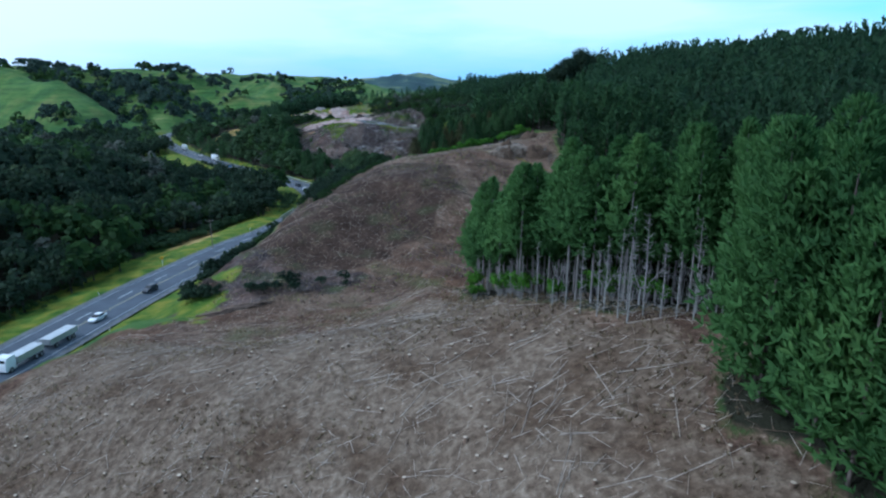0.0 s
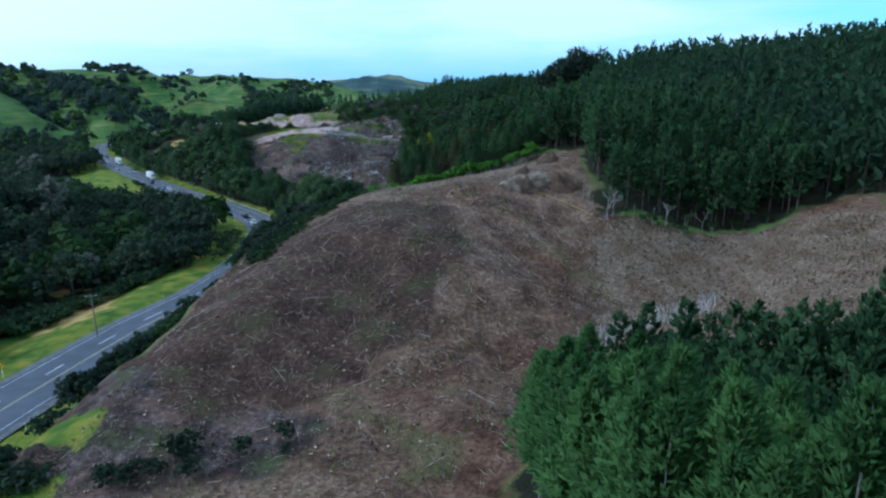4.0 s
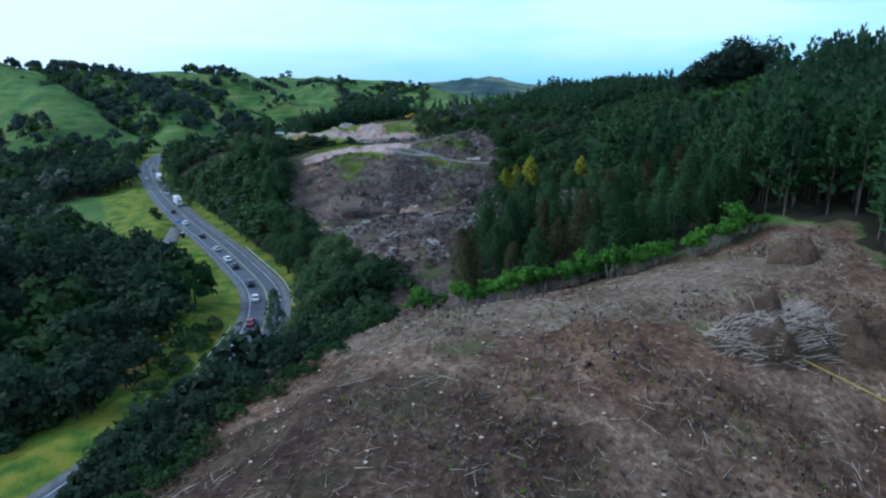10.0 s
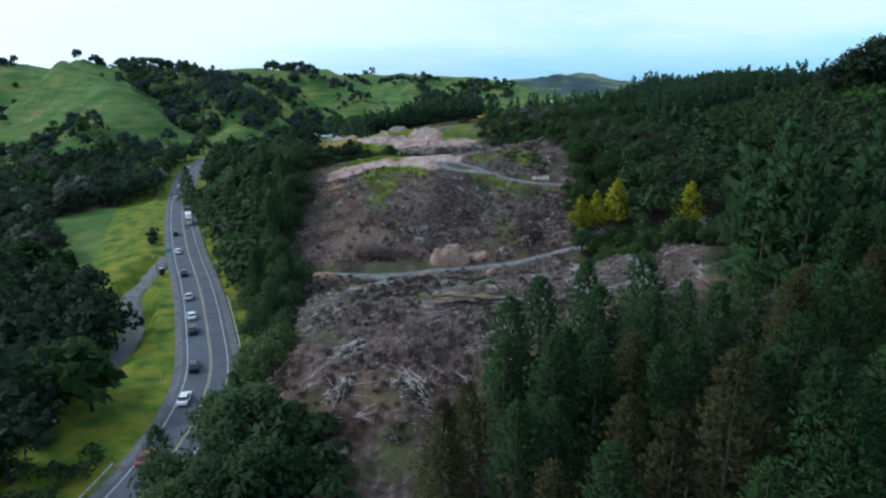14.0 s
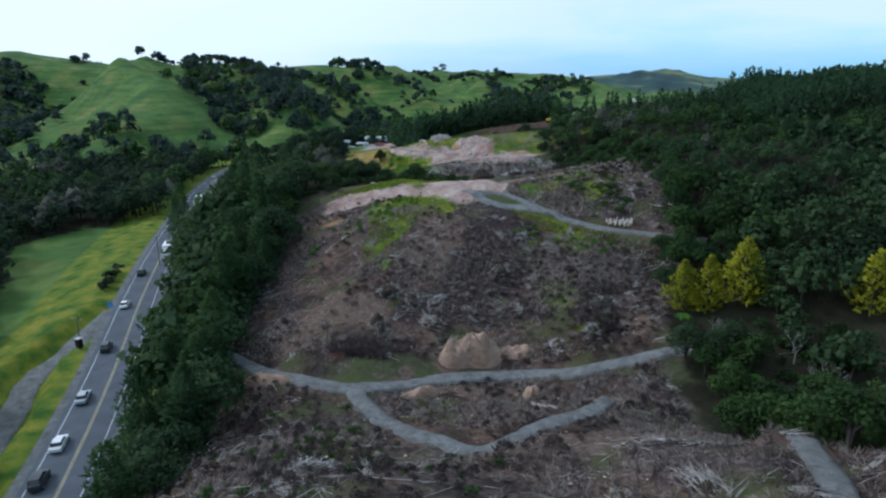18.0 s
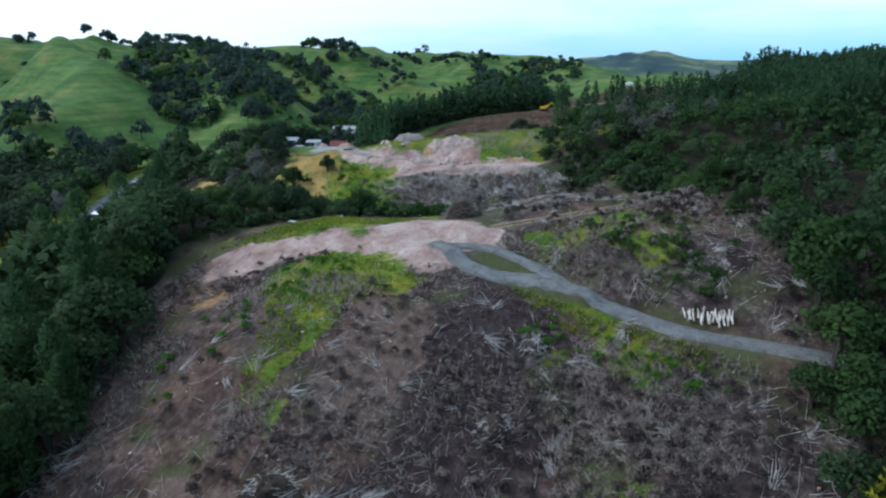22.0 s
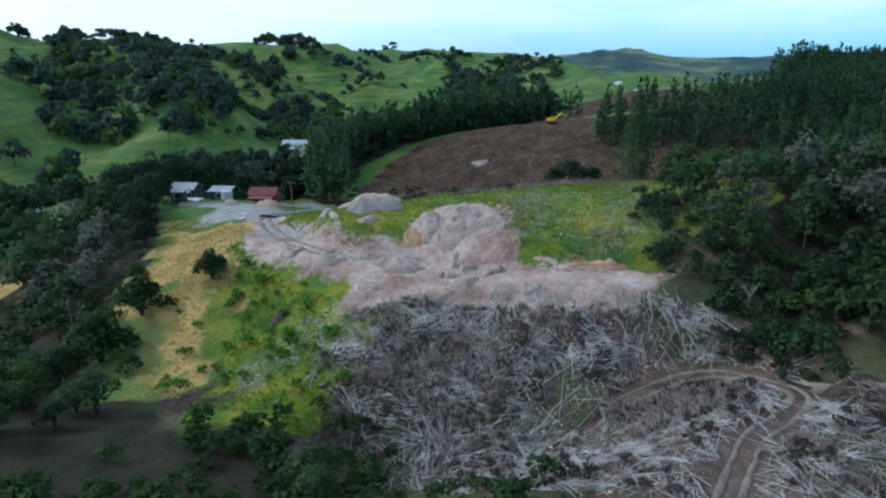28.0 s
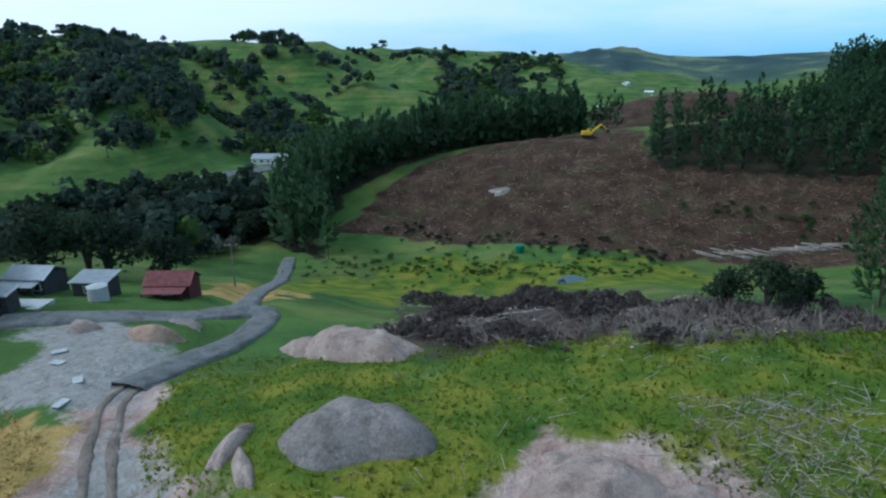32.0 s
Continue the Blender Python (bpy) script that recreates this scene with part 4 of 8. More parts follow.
def pine_parts(rng, h, bare, tufts, per, tuft=0.0, wide=1.0):
    """Trunk with dead twigs below, and a crown of drooping-up needle tufts."""
    bend = rng.normal(0, 0.02 * h, 2)
    zs = np.linspace(0, 1, 6)
    tp = np.stack([bend[0] * zs ** 2, bend[1] * zs ** 2, zs * h * 0.97 - 0.6 * (1 - zs)], 1)
    trunk = [limb(tp, 0.0085 * h * (1 - 0.88 * zs) + 0.02, 5)]
    for k in range(10):
        z = rng.uniform(0.08, bare + 0.1) * h
        a, l = rng.uniform(0, 6.28), rng.uniform(0.05, 0.11) * h
        trunk.append(limb([(0, 0, z), (l * math.cos(a), l * math.sin(a), z + 0.25 * l)], [0.03, 0.008], 3))
    u = rng.uniform(0, 1, tufts) ** 0.8
    z = bare + (1 - bare) * u
    rad = wide * 0.16 * h * (1 - u) ** (0.55 if 1.3 < wide < 2 else 0.8) * np.minimum(1, 0.35 + 2.6 * u) + 0.012 * h
    ang = rng.uniform(0, 6.28, tufts)
    lobes = 1 + 0.28 * np.sin(3 * ang + 9 * u) + 0.2 * rng.normal(0, 1, tufts)
    r = rad * np.sqrt(rng.uniform(0.25, 1.0, tufts)) * lobes
    x, y = r * np.cos(ang) + bend[0] * z ** 2, r * np.sin(ang) + bend[1] * z ** 2
    c = np.stack([x, y, z * h], 1)
    out = np.stack([np.cos(ang) * 0.8, np.sin(ang) * 0.8, 0.55 + 0.9 * u], 1)
    size = np.full(tufts, (tuft or (0.062 if per < 5 else 0.047)) * h) * (1.15 - 0.45 * u)
    return join(trunk), sprays(rng, c, out, size, per, 0.13 if per > 2 else 0.25)


def bush_parts(rng, h, spread, leaves, size, trunk_h=0.3, lobes=7):
    """A short trunk that forks into limbs, and a crown of lumps of leaves with gaps between."""
    stems, centres, outs = [], [], []
    each = leaves // lobes
    for k in range(lobes):
        a = k * 2.4 + rng.uniform(-0.5, 0.5)
        rr = spread * math.sqrt((k + 0.3) / lobes) * 0.72
        top = h * (0.9 - 0.62 * (rr / spread) ** 1.4 + rng.uniform(-0.1, 0.08))
        c = np.array([rr * math.cos(a), rr * math.sin(a), top - 0.12 * h])
        stems.append(limb([(0, 0, -0.4), (c[0] * 0.18, c[1] * 0.18, trunk_h * h), (c[0] * 0.6, c[1] * 0.6, 0.5 * (trunk_h * h + c[2])), tuple(c)], [0.028 * h, 0.022 * h, 0.012 * h, 0.004 * h], 5))
        d = rng.normal(0, 1, (each, 3))
        d[:, 2] = np.abs(d[:, 2]) * 0.9 - 0.35
        d /= np.linalg.norm(d, axis=1)[:, None]
        s = np.array([spread * 0.46, spread * 0.46, h * 0.24]) * rng.uniform(0.8, 1.2)
        centres.append(c + d * s * rng.uniform(0.55, 1.05, (each, 1)))
        outs.append(d + [0, 0, 0.35])
    return join(stems), cards(rng, np.vstack(centres), np.vstack(outs), np.full(each * lobes, size))


def scatter(poly, gap, seed, keep=None):
    """Places inside a plan outline, on a shaken lattice."""
    rng = np.random.RandomState(seed)
    p = np.array(poly, float)
    lo, hi = p.min(0), p.max(0)
    x, y = np.meshgrid(np.arange(lo[0], hi[0], gap), np.arange(lo[1], hi[1], gap * 0.87))
    x = x + (np.arange(x.shape[0]) % 2)[:, None] * gap * 0.5
    x, y = (x + rng.uniform(-0.34, 0.34, x.shape) * gap).ravel(), (y + rng.uniform(-0.34, 0.34, y.shape) * gap).ravel()
    m = inside(x, y, poly)
    d = nearest(x, y, ROAD_LINE)[0]
    m &= d > 9.5
    if keep is not None:
        m &= keep(x, y)
    return x[m], y[m]


def merged(name, kinds, xs, ys, scales, seed, mats, sink=0.0):
    """Many plants as one mesh: pairs of (trunk, crown) arrays, set at the places given."""
    rng = np.random.RandomState(seed)
    zs = land(xs, ys) - sink
    pick = rng.randint(0, len(kinds), len(xs))
    turn = rng.uniform(0, 6.28, len(xs))
    made = []
    for slot, mat in enumerate(mats):
        vs, fs, n = [], [], 0
        for k, kind in enumerate(kinds):
            v, f = kind[slot]
            idx = np.where(pick == k)[0]
            if not len(idx):
                continue
            c, s = np.cos(turn[idx])[:, None], np.sin(turn[idx])[:, None]
            q = scales[idx][:, None]
            w = np.stack([(v[:, 0] * c - v[:, 1] * s) * q + xs[idx][:, None], (v[:, 0] * s + v[:, 1] * c) * q + ys[idx][:, None], v[:, 2] * q * rng.uniform(0.88, 1.12, (len(idx), 1)) + zs[idx][:, None]], -1)
            if v.shape[1] == 6:
                w = np.concatenate([w, np.stack([v[:, 3] * c - v[:, 4] * s, v[:, 3] * s + v[:, 4] * c, np.broadcast_to(v[:, 5], w.shape[:2])], -1)], -1)
            vs.append(w.reshape(-1, w.shape[-1]))
            fs.append((f[None] + (np.arange(len(idx)) * len(v))[:, None, None] + n).reshape(-1, 3))
            n += len(idx) * len(v)
        made.append(tri_mesh(name, np.vstack(vs), np.vstack(fs), mat))
    return made


def wood(name, kinds, xs, ys, scales, seed, mats, label):
    """A wood that nobody could count: one thing of kind stuff with its stems and its leaves."""
    top = thing(name, Matrix(), label, "forest", kind="stuff")
    for n, me in zip(("stems", "leaves"), merged(name, kinds, xs, ys, scales, seed, mats)):
        part(n, me, mats[0], top)
    return top


def plant_each(name, kinds, xs, ys, scales, seed, mats, label, category, group, names=("trunk", "crown")):
    """Single trees, each a thing with a trunk and a crown; they share a few meshes."""
    rng = np.random.RandomState(seed)
    meshes = [[tri_mesh(n, *k[i], mats[i]) for i, n in enumerate(names)] for k in kinds]
    zs = land(xs, ys)
    for x, y, z, s in zip(xs, ys, zs, scales):
        top = thing(name, Matrix.Translation((x, y, z)) @ Matrix.Rotation(rng.uniform(0, 6.28), 4, "Z") @ Matrix.Diagonal((s, s, s * rng.uniform(0.9, 1.1), 1)), label, category, group)
        for n, me in zip(names, meshes[rng.randint(len(meshes))]):
            part(n, me, None, top)


BARK_POLE = bark_material("pole_bark", (0.11, 0.10, 0.09), (0.28, 0.26, 0.24))
trng = np.random.RandomState(11)
PINES = [pine_parts(trng, 17, 0.36, 700, 5, 0.044, 1.15) for _ in range(6)]
LEAFY = [pine_parts(trng, 15, 0.06, 850, 4, 0.046, 1.45) for _ in range(5)]
PINES_MID = [(limb([(0, 0, -.5), (0, 0, 15)], [.17, .03], 4), pine_parts(trng, 17, 0.22, 120, 2, 0.075, 1.15)[1]) for _ in range(5)]


def coarse_pine(rng):
    v, f = pine_parts(rng, 17, 0.10, 42, 1)[1]
    mid = np.repeat(v[:, :3].reshape(-1, 4, 3).mean(1), 4, 0)
    return limb([(0, 0, -.5), (0, 0, 14)], [.13, .03], 3), (np.concatenate([mid + (v[:, :3] - mid) * 2.2, v[:, 3:]], 1), f)


PINES_FAR = [coarse_pine(trng) for _ in range(6)]
BUSHES = [bush_parts(trng, 9, 4.2, 1210, 0.29, lobes=11) for _ in range(6)]
BUSHES_MID = [(limb([(0, 0, -.5), (0.2, 0, 3), (0, 0.3, 6)], [.28, .2, .1], 4), bush_parts(trng, 9, 4.2, 171, 0.58, lobes=9)[1]) for _ in range(6)]
BUSHES_FAR = [(limb([(0, 0, -.5), (0, 0, 5)], [.25, .1], 3), bush_parts(trng, 9, 4.2, 63, 1.12)[1]) for _ in range(5)]
BUSHES_TINY = [(limb([(0, 0, -.5), (0, 0, 5)], [.25, .1], 3), bush_parts(trng, 9, 4.4, 25, 2.0, lobes=5)[1]) for _ in range(5)]


def sizes(n, lo, hi, seed):
    return np.random.RandomState(seed).uniform(lo, hi, n)


def split_mix(x, y, seed, share):
    """Splits places into two kinds by clumps."""
    return fbm(x + seed * 17, y, 26) + np.random.RandomState(seed).uniform(-0.35, 0.35, len(x)) > share


# young pine stand beside the cleared slope: the front rows singly, the rest as one wood
x, y = scatter(FOREST["stand"], 3.1, 21)
front = nearest(x, y, np.array([(7, 125), (4, 92), (9, 72), (14, 63), (20, 58), (25, 52), (22, 40), (20, 15)], float))[0]
m = (front < 14) & (y > 8) & (y < 128)
side_row = m & (y < 53)
plant_each("leafy_pine", LEAFY, x[side_row], y[side_row], sizes(side_row.sum(), 0.95, 1.2, 53), 54, (BARK, YOUNG_NEEDLES), "dark green pine with foliage nearly to the ground", "pine tree", "pines of the near edge")
x, y, m = x[~side_row], y[~side_row], m[~side_row]
plant_each("pine_tree", PINES, x[m], y[m], sizes(m.sum(), 0.82, 1.08, 1), 31, (BARK_POLE, YOUNG_NEEDLES), "young dark green pine with bare lower trunk at the stand's edge", "pine tree", "pines of the young stand")
x, y = x[~m], y[~m]
X, Y = scatter(FOREST["pines"], 4.6, 22, lambda a, b: (b > 20) & (a < 225) & ~((a < 14) & (b > 270)) & ~((a > 78) & (a < 128) & (b > 438) & (b < 478)))
front = nearest(X, Y, np.array([(-10, 256), (10, 247), (38, 257), (46, 251), (40, 207), (100, 208)], float))[0]
near = (X < 95) & (Y > 190) & (Y < 330) & (front < 38)
m = (X < 34) & (Y > 244) & (Y < 300) & (front < 24)
brown = split_mix(X, Y, 33, 0.5)
for leaf, sel, label in ((NEEDLES, m & ~brown, "dark bushy conifer with foliage down to the ground"), (LEAF_BROWN, m & brown, "brownish bushy conifer with thin foliage")):
    plant_each("leafy_conifer", LEAFY, X[sel], Y[sel], sizes(sel.sum(), 0.5, 0.82, 51), 52, (BARK, leaf), label, "conifer", "conifers behind the shrub row")
near &= ~m
keep_far = ~near & ~m
x, y = np.concatenate([x, X[near]]), np.concatenate([y, Y[near]])
wood("pine_wood", PINES_MID, x, y, sizes(len(x), 0.8, 1.15, 2), 32, (BARK, NEEDLES), "dense dark green pine plantation on the hillside")
x, y = X[keep_far], Y[keep_far]
x2, y2 = scatter(FOREST["far_pines"], 5.4, 23)
x3, y3 = scatter(FOREST["north"], 4.3, 24)
x, y = np.concatenate([x, x2, x3]), np.concatenate([y, y2, y3])
short = np.where((y > 600) & (x > -100), np.interp(x, [-10, 15, 50], [0.72, 0.92, 1.0]), 1.0)
wood("pine_wood_far", PINES_FAR, x, y, sizes(len(x), 0.85, 1.25, 3) * short, 33, (BARK_DARK, FAR_NEEDLES), "pine plantation covering the farther hillsides")

# native bush
x, y = scatter(FOREST["right_bush"], 4.6, 25, lambda a, b: (np.hypot((a - 22) / 1.3, b - 356) > 7) & (np.hypot((a + 1.5) / 1.5, b - 374) > 5.5) & (np.hypot(a - 19, b - 372) > 6) & (np.hypot(a - 8, b - 364) > 4.5))
x2, y2 = scatter(FOREST["strip"], 4.6, 26)
bare = np.zeros(len(x2), bool)
for poly in GOLD[:4] + [[(-160, 470), (-150, 450), (-140, 452), (-146, 464), (-152, 472)]]:
    bare |= soft_zone(x2, y2, poly, 3.0) > 0.2
bare |= (y2 > 428) & (fbm(x2, y2, 22) > 0.12)
x2, y2 = x2[~bare], y2[~bare]
xs, ys = np.concatenate([x, x2]), np.concatenate([y, y2])
path_x = np.interp(ys, [0, 200, 260, 315, 370, 410, 465], [0, -2, -6, -21, -43, -60, -83])
gone = np.abs(xs - path_x)
m = (gone < 52) & (ys > 250) & (ys < 470)
pick = np.where(m)[0]
single = np.sort(pick[np.argsort(gone[pick])[:230]])
rest = np.setdiff1d(np.arange(len(xs)), single)
low = np.where(xs > path_x, np.where(ys > 408, 0.62, np.where(ys > 366, 0.88, 0.72)), np.interp(ys, [290, 318, 332, 400, 412, 424], [0.8, 0.85, 1.5, 1.3, 0.8, 0.62]))
low = np.where((xs < -150) & (ys > 425), 0.8, low)
conic = single[(xs[single] < path_x[single]) & (ys[single] > 300) & (ys[single] < 412) & (np.random.RandomState(58).uniform(0, 1, len(single)) < 0.6)]
plant_each("leafy_conifer", LEAFY, xs[conic], ys[conic], sizes(len(conic), 0.62, 1.0, 59), 60, (BARK, NEEDLES), "tall dark conifer on the bank above the highway", "conifer", "conifers on the highway bank")
single = np.setdiff1d(single, conic)
pale = split_mix(xs[single], ys[single], 5, np.where(xs[single] > path_x[single], -0.05, 0.3))
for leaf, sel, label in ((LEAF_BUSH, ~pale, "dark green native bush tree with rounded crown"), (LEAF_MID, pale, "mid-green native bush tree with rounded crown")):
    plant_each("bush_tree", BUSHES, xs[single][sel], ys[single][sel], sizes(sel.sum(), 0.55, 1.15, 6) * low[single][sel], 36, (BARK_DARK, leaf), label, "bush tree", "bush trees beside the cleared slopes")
pale = split_mix(xs[rest], ys[rest], 6, np.where(xs[rest] > path_x[rest], 0.0, 0.25))
grey = ~pale & split_mix(xs[rest], ys[rest], 9, 0.45)
away = np.abs(xs[rest] - path_x[rest]) > 85
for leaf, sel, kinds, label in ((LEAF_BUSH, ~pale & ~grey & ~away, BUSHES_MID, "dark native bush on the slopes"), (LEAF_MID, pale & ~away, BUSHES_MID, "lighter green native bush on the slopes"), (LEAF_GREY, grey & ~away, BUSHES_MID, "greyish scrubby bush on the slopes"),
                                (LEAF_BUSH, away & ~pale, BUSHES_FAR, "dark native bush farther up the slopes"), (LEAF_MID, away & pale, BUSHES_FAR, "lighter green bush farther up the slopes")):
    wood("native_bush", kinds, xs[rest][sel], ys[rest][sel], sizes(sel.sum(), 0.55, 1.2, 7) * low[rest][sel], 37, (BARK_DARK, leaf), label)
x, y = scatter(FOREST["left_bush"], 6.6, 27, lambda a, b: (b > 20) & (a > -330))
x2, y2 = scatter(FOREST["valley"] , 6.5, 28)
x3, y3 = scatter(FOREST["paddock_trees"], 6.0, 29)
x2, y2 = np.concatenate([x2, x3]), np.concatenate([y2, y3])
x, y = np.concatenate([x, x2]), np.concatenate([y, y2])
pale = split_mix(x, y, 7, 0.3)
grey = ~pale & split_mix(x, y, 12, 0.5)
close = nearest(x, y, ROAD_LINE)[0] < 75
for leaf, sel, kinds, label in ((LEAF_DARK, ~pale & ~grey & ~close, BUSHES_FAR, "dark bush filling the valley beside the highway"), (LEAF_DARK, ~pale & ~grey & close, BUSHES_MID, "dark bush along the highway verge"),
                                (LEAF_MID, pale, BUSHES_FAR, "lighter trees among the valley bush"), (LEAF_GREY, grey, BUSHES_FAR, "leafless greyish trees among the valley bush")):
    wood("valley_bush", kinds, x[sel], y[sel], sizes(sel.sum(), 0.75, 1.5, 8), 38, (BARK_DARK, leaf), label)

# trees on the far pastures: filling the gullies, along crests, and single ones
GULLIES = (([(-600, 1030), (-470, 900), (-330, 715)], 42), ([(-540, 850), (-400, 720)], 26), ([(-560, 1045), (-430, 930), (-368, 888)], 17), ([(-485, 1122), (-390, 1094)], 15), ([(-527, 1121), (-462, 1120)], 9),
           ([(-345, 1400), (-262, 1185)], 30), ([(-300, 1600), (-240, 1240)], 28), ([(-192, 1415), (-168, 1350)], 9), ([(-455, 755), (-375, 690)], 20), ([(-368, 678), (-335, 655)], 15), ([(-360, 1000), (-335, 960)], 9),
           ([(-700, 1010), (-640, 1045), (-600, 1060)], 24), ([(-800, 800), (-640, 700), (-560, 600)], 30), ([(-570, 1300), (-560, 1200)], 14), ([(-620, 640), (-480, 520)], 24))
hr = np.random.RandomState(41)
fx, fy = hr.uniform(-1150, 120, 32000), hr.uniform(430, 1800, 32000)
hz = land(fx, fy)
clump = fbm(fx, fy, 60) + 0.5 * fbm(fx + 90, fy, 24)
chance = 0.004 + 0.5 * smooth(0.5, 0.56, clump) + 0.8 * smooth(62, 52, hz) * smooth(0.0, 0.1, clump)
for line, wide in GULLIES:
    d = nearest(fx, fy, np.array(line, float))[0]
    chance = np.maximum(chance, 0.8 * smooth(1.15, 0.6, d / wide + 0.9 * clump))
keep = (hr.uniform(0, 1, len(fx)) < chance) & (fx < -60 - 0.12 * (fy - 430)) & (nearest(fx, fy, ROAD_LINE)[0] > 14)
keep &= ~(inside(fx, fy, FOREST["north"]) | inside(fx, fy, FOREST["valley"]) | inside(fx, fy, FOREST["strip"]) | ((fx > -262) & (fy < 480)) | ((fx > -180) & (fy < 730)) | (np.hypot(fx + 245, fy - 715) < 34))
fx, fy = fx[keep], fy[keep]
dist = np.hypot(fx + 60, fy - 410)
m = dist < 640
pale = split_mix(fx, fy, 14, 0.3)
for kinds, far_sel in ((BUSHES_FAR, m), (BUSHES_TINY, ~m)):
    for leaf, sel in ((LEAF_HAZED, far_sel & ~pale), (LEAF_MID, far_sel & pale)):
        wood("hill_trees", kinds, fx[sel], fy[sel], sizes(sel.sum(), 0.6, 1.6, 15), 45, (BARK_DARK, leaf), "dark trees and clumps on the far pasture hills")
x, y = scatter(FOREST["low_north"], 5.2, 46)
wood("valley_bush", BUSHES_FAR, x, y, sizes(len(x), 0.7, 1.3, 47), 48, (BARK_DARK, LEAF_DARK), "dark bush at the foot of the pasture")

# ---------------------------------------------------------------- highway markings, rails, posts, signs
def stripe(offset, width, y0, y1, on=0.0, off=0.0):
    """A painted line at an offset from the road's middle, whole or dashed."""
    seg = spline(ROAD, 1.0)
    seg = seg[(seg[:, 1] > y0) & (seg[:, 1] < y1)]
    run = np.concatenate([[0], np.cumsum(np.linalg.norm(np.diff(seg, axis=0), axis=1))])
    o = offset(seg[:, 1])
    made, start = [], 0.0
    if not on:
        made.append(ribbon(seg, np.stack([o - width / 2, o + width / 2], 1), lambda x, y: road_level(x, y) + 0.075))
    else:
        while start + on < run[-1]:
            m = (run >= start) & (run <= start + on)
            if m.sum() > 2:
                made.append(ribbon(seg[m], np.stack([o[m] - width / 2, o[m] + width / 2], 1), lambda x, y: road_level(x, y) + 0.075))
            start += on + off
    return join([(v, np.concatenate([f[:, [0, 1, 2]], f[:, [0, 2, 3]]])) for v, f in made])


def half_at(y):
    return np.interp(y, [0, 190, 250, 1000], [7.0, 6.4, 4.5, 4.3])


road_ob = bpy.data.objects["road"]
for name, data, mat, label in (("edge_line", stripe(lambda y: half_at(y) - 0.9, 0.13, -100, 880), PAINT, "white painted edge line"), ("edge_line", stripe(lambda y: -half_at(y) + 0.9, 0.13, -100, 880), PAINT, "white painted edge line"),
                               ("lane_line", stripe(lambda y: half_at(y) - 4.6, 0.26, -100, 226, 6.0, 8.0), PAINT, "white dashed lane line"),
                               ("centre_line", stripe(lambda y: -half_at(y) * 0.12 + 0.14, 0.12, -100, 880), PAINT_YELLOW, "yellowish centre line"), ("centre_line", stripe(lambda y: -half_at(y) * 0.12 - 0.14, 0.12, -100, 880), PAINT_YELLOW, "yellowish centre line")):
    part(name, tri_mesh(name, *data, mat), mat, road_ob, label)

STEEL = plain("galvanised_steel", (0.55, 0.57, 0.58), 0.45, 0.8, 0.12, 3)
POST_WOOD = plain("weathered_post_wood", (0.20, 0.17, 0.14), 0.9, grain=0.3)
YELLOW = plain("sign_yellow", (0.75, 0.45, 0.03), 0.5, grain=0.08)
BLACK = plain("matt_black", (0.02, 0.02, 0.022), 0.6, grain=0.2)
WHITE = plain("white_enamel", (0.78, 0.79, 0.80), 0.35, grain=0.05)
BLUE = plain("sign_blue", (0.06, 0.22, 0.55), 0.5, grain=0.08)


def on_road(y, offset):
    """Place beside the highway: a point at an offset to the road's left (minus: right), and the road's heading there."""
    i = int(np.argmin(np.abs(ROAD_LINE[:, 1] - y)))
    i = min(max(i, 1), len(ROAD_LINE) - 2)
    d = ROAD_LINE[i + 1] - ROAD_LINE[i - 1]
    d = d / np.linalg.norm(d)
    p = ROAD_LINE[i] + d * (y - ROAD_LINE[i][1]) / max(0.3, d[1]) + np.array([-d[1], d[0]]) * offset
    return p[0], p[1], math.atan2(d[1], d[0])


def guard_rail(y0, y1, offset, label):
    xs = [on_road(y, offset) for y in np.arange(y0, y1, 1.6)]
    top = thing("guard_rail", Matrix.Translation((xs[0][0], xs[0][1], float(road_level(0, y0)))), label, "guard rail")
    ox, oy, oz = xs[0][0], xs[0][1], float(road_level(0, y0))
    for (ax, ay, _), (bx, by, _) in zip(xs[:-1], xs[1:]):
        bm = bmesh.new()
        for dz in (0.5, 0.66):
            tube(bm, (ax - ox, ay - oy, dz), (bx - ox, by - oy, dz), 0.085, 0.085, 6)
        part("rail", bm, STEEL, top, "galvanised rail")
    for ax, ay, h in xs[::2]:
        part("post", box(bmesh.new(), (0.14, 0.16, 0.9), (ax - ox, ay - oy, 0.3), 0.01, h), POST_WOOD, top, "weathered wooden post")


guard_rail(284, 334, -6.2, "galvanised steel guard rail along the outer bend")
guard_rail(252, 276, 6.3, "galvanised steel guard rail above the creek")
guard_rail(228, 246, 6.4, "galvanised steel guard rail beside the green verge")


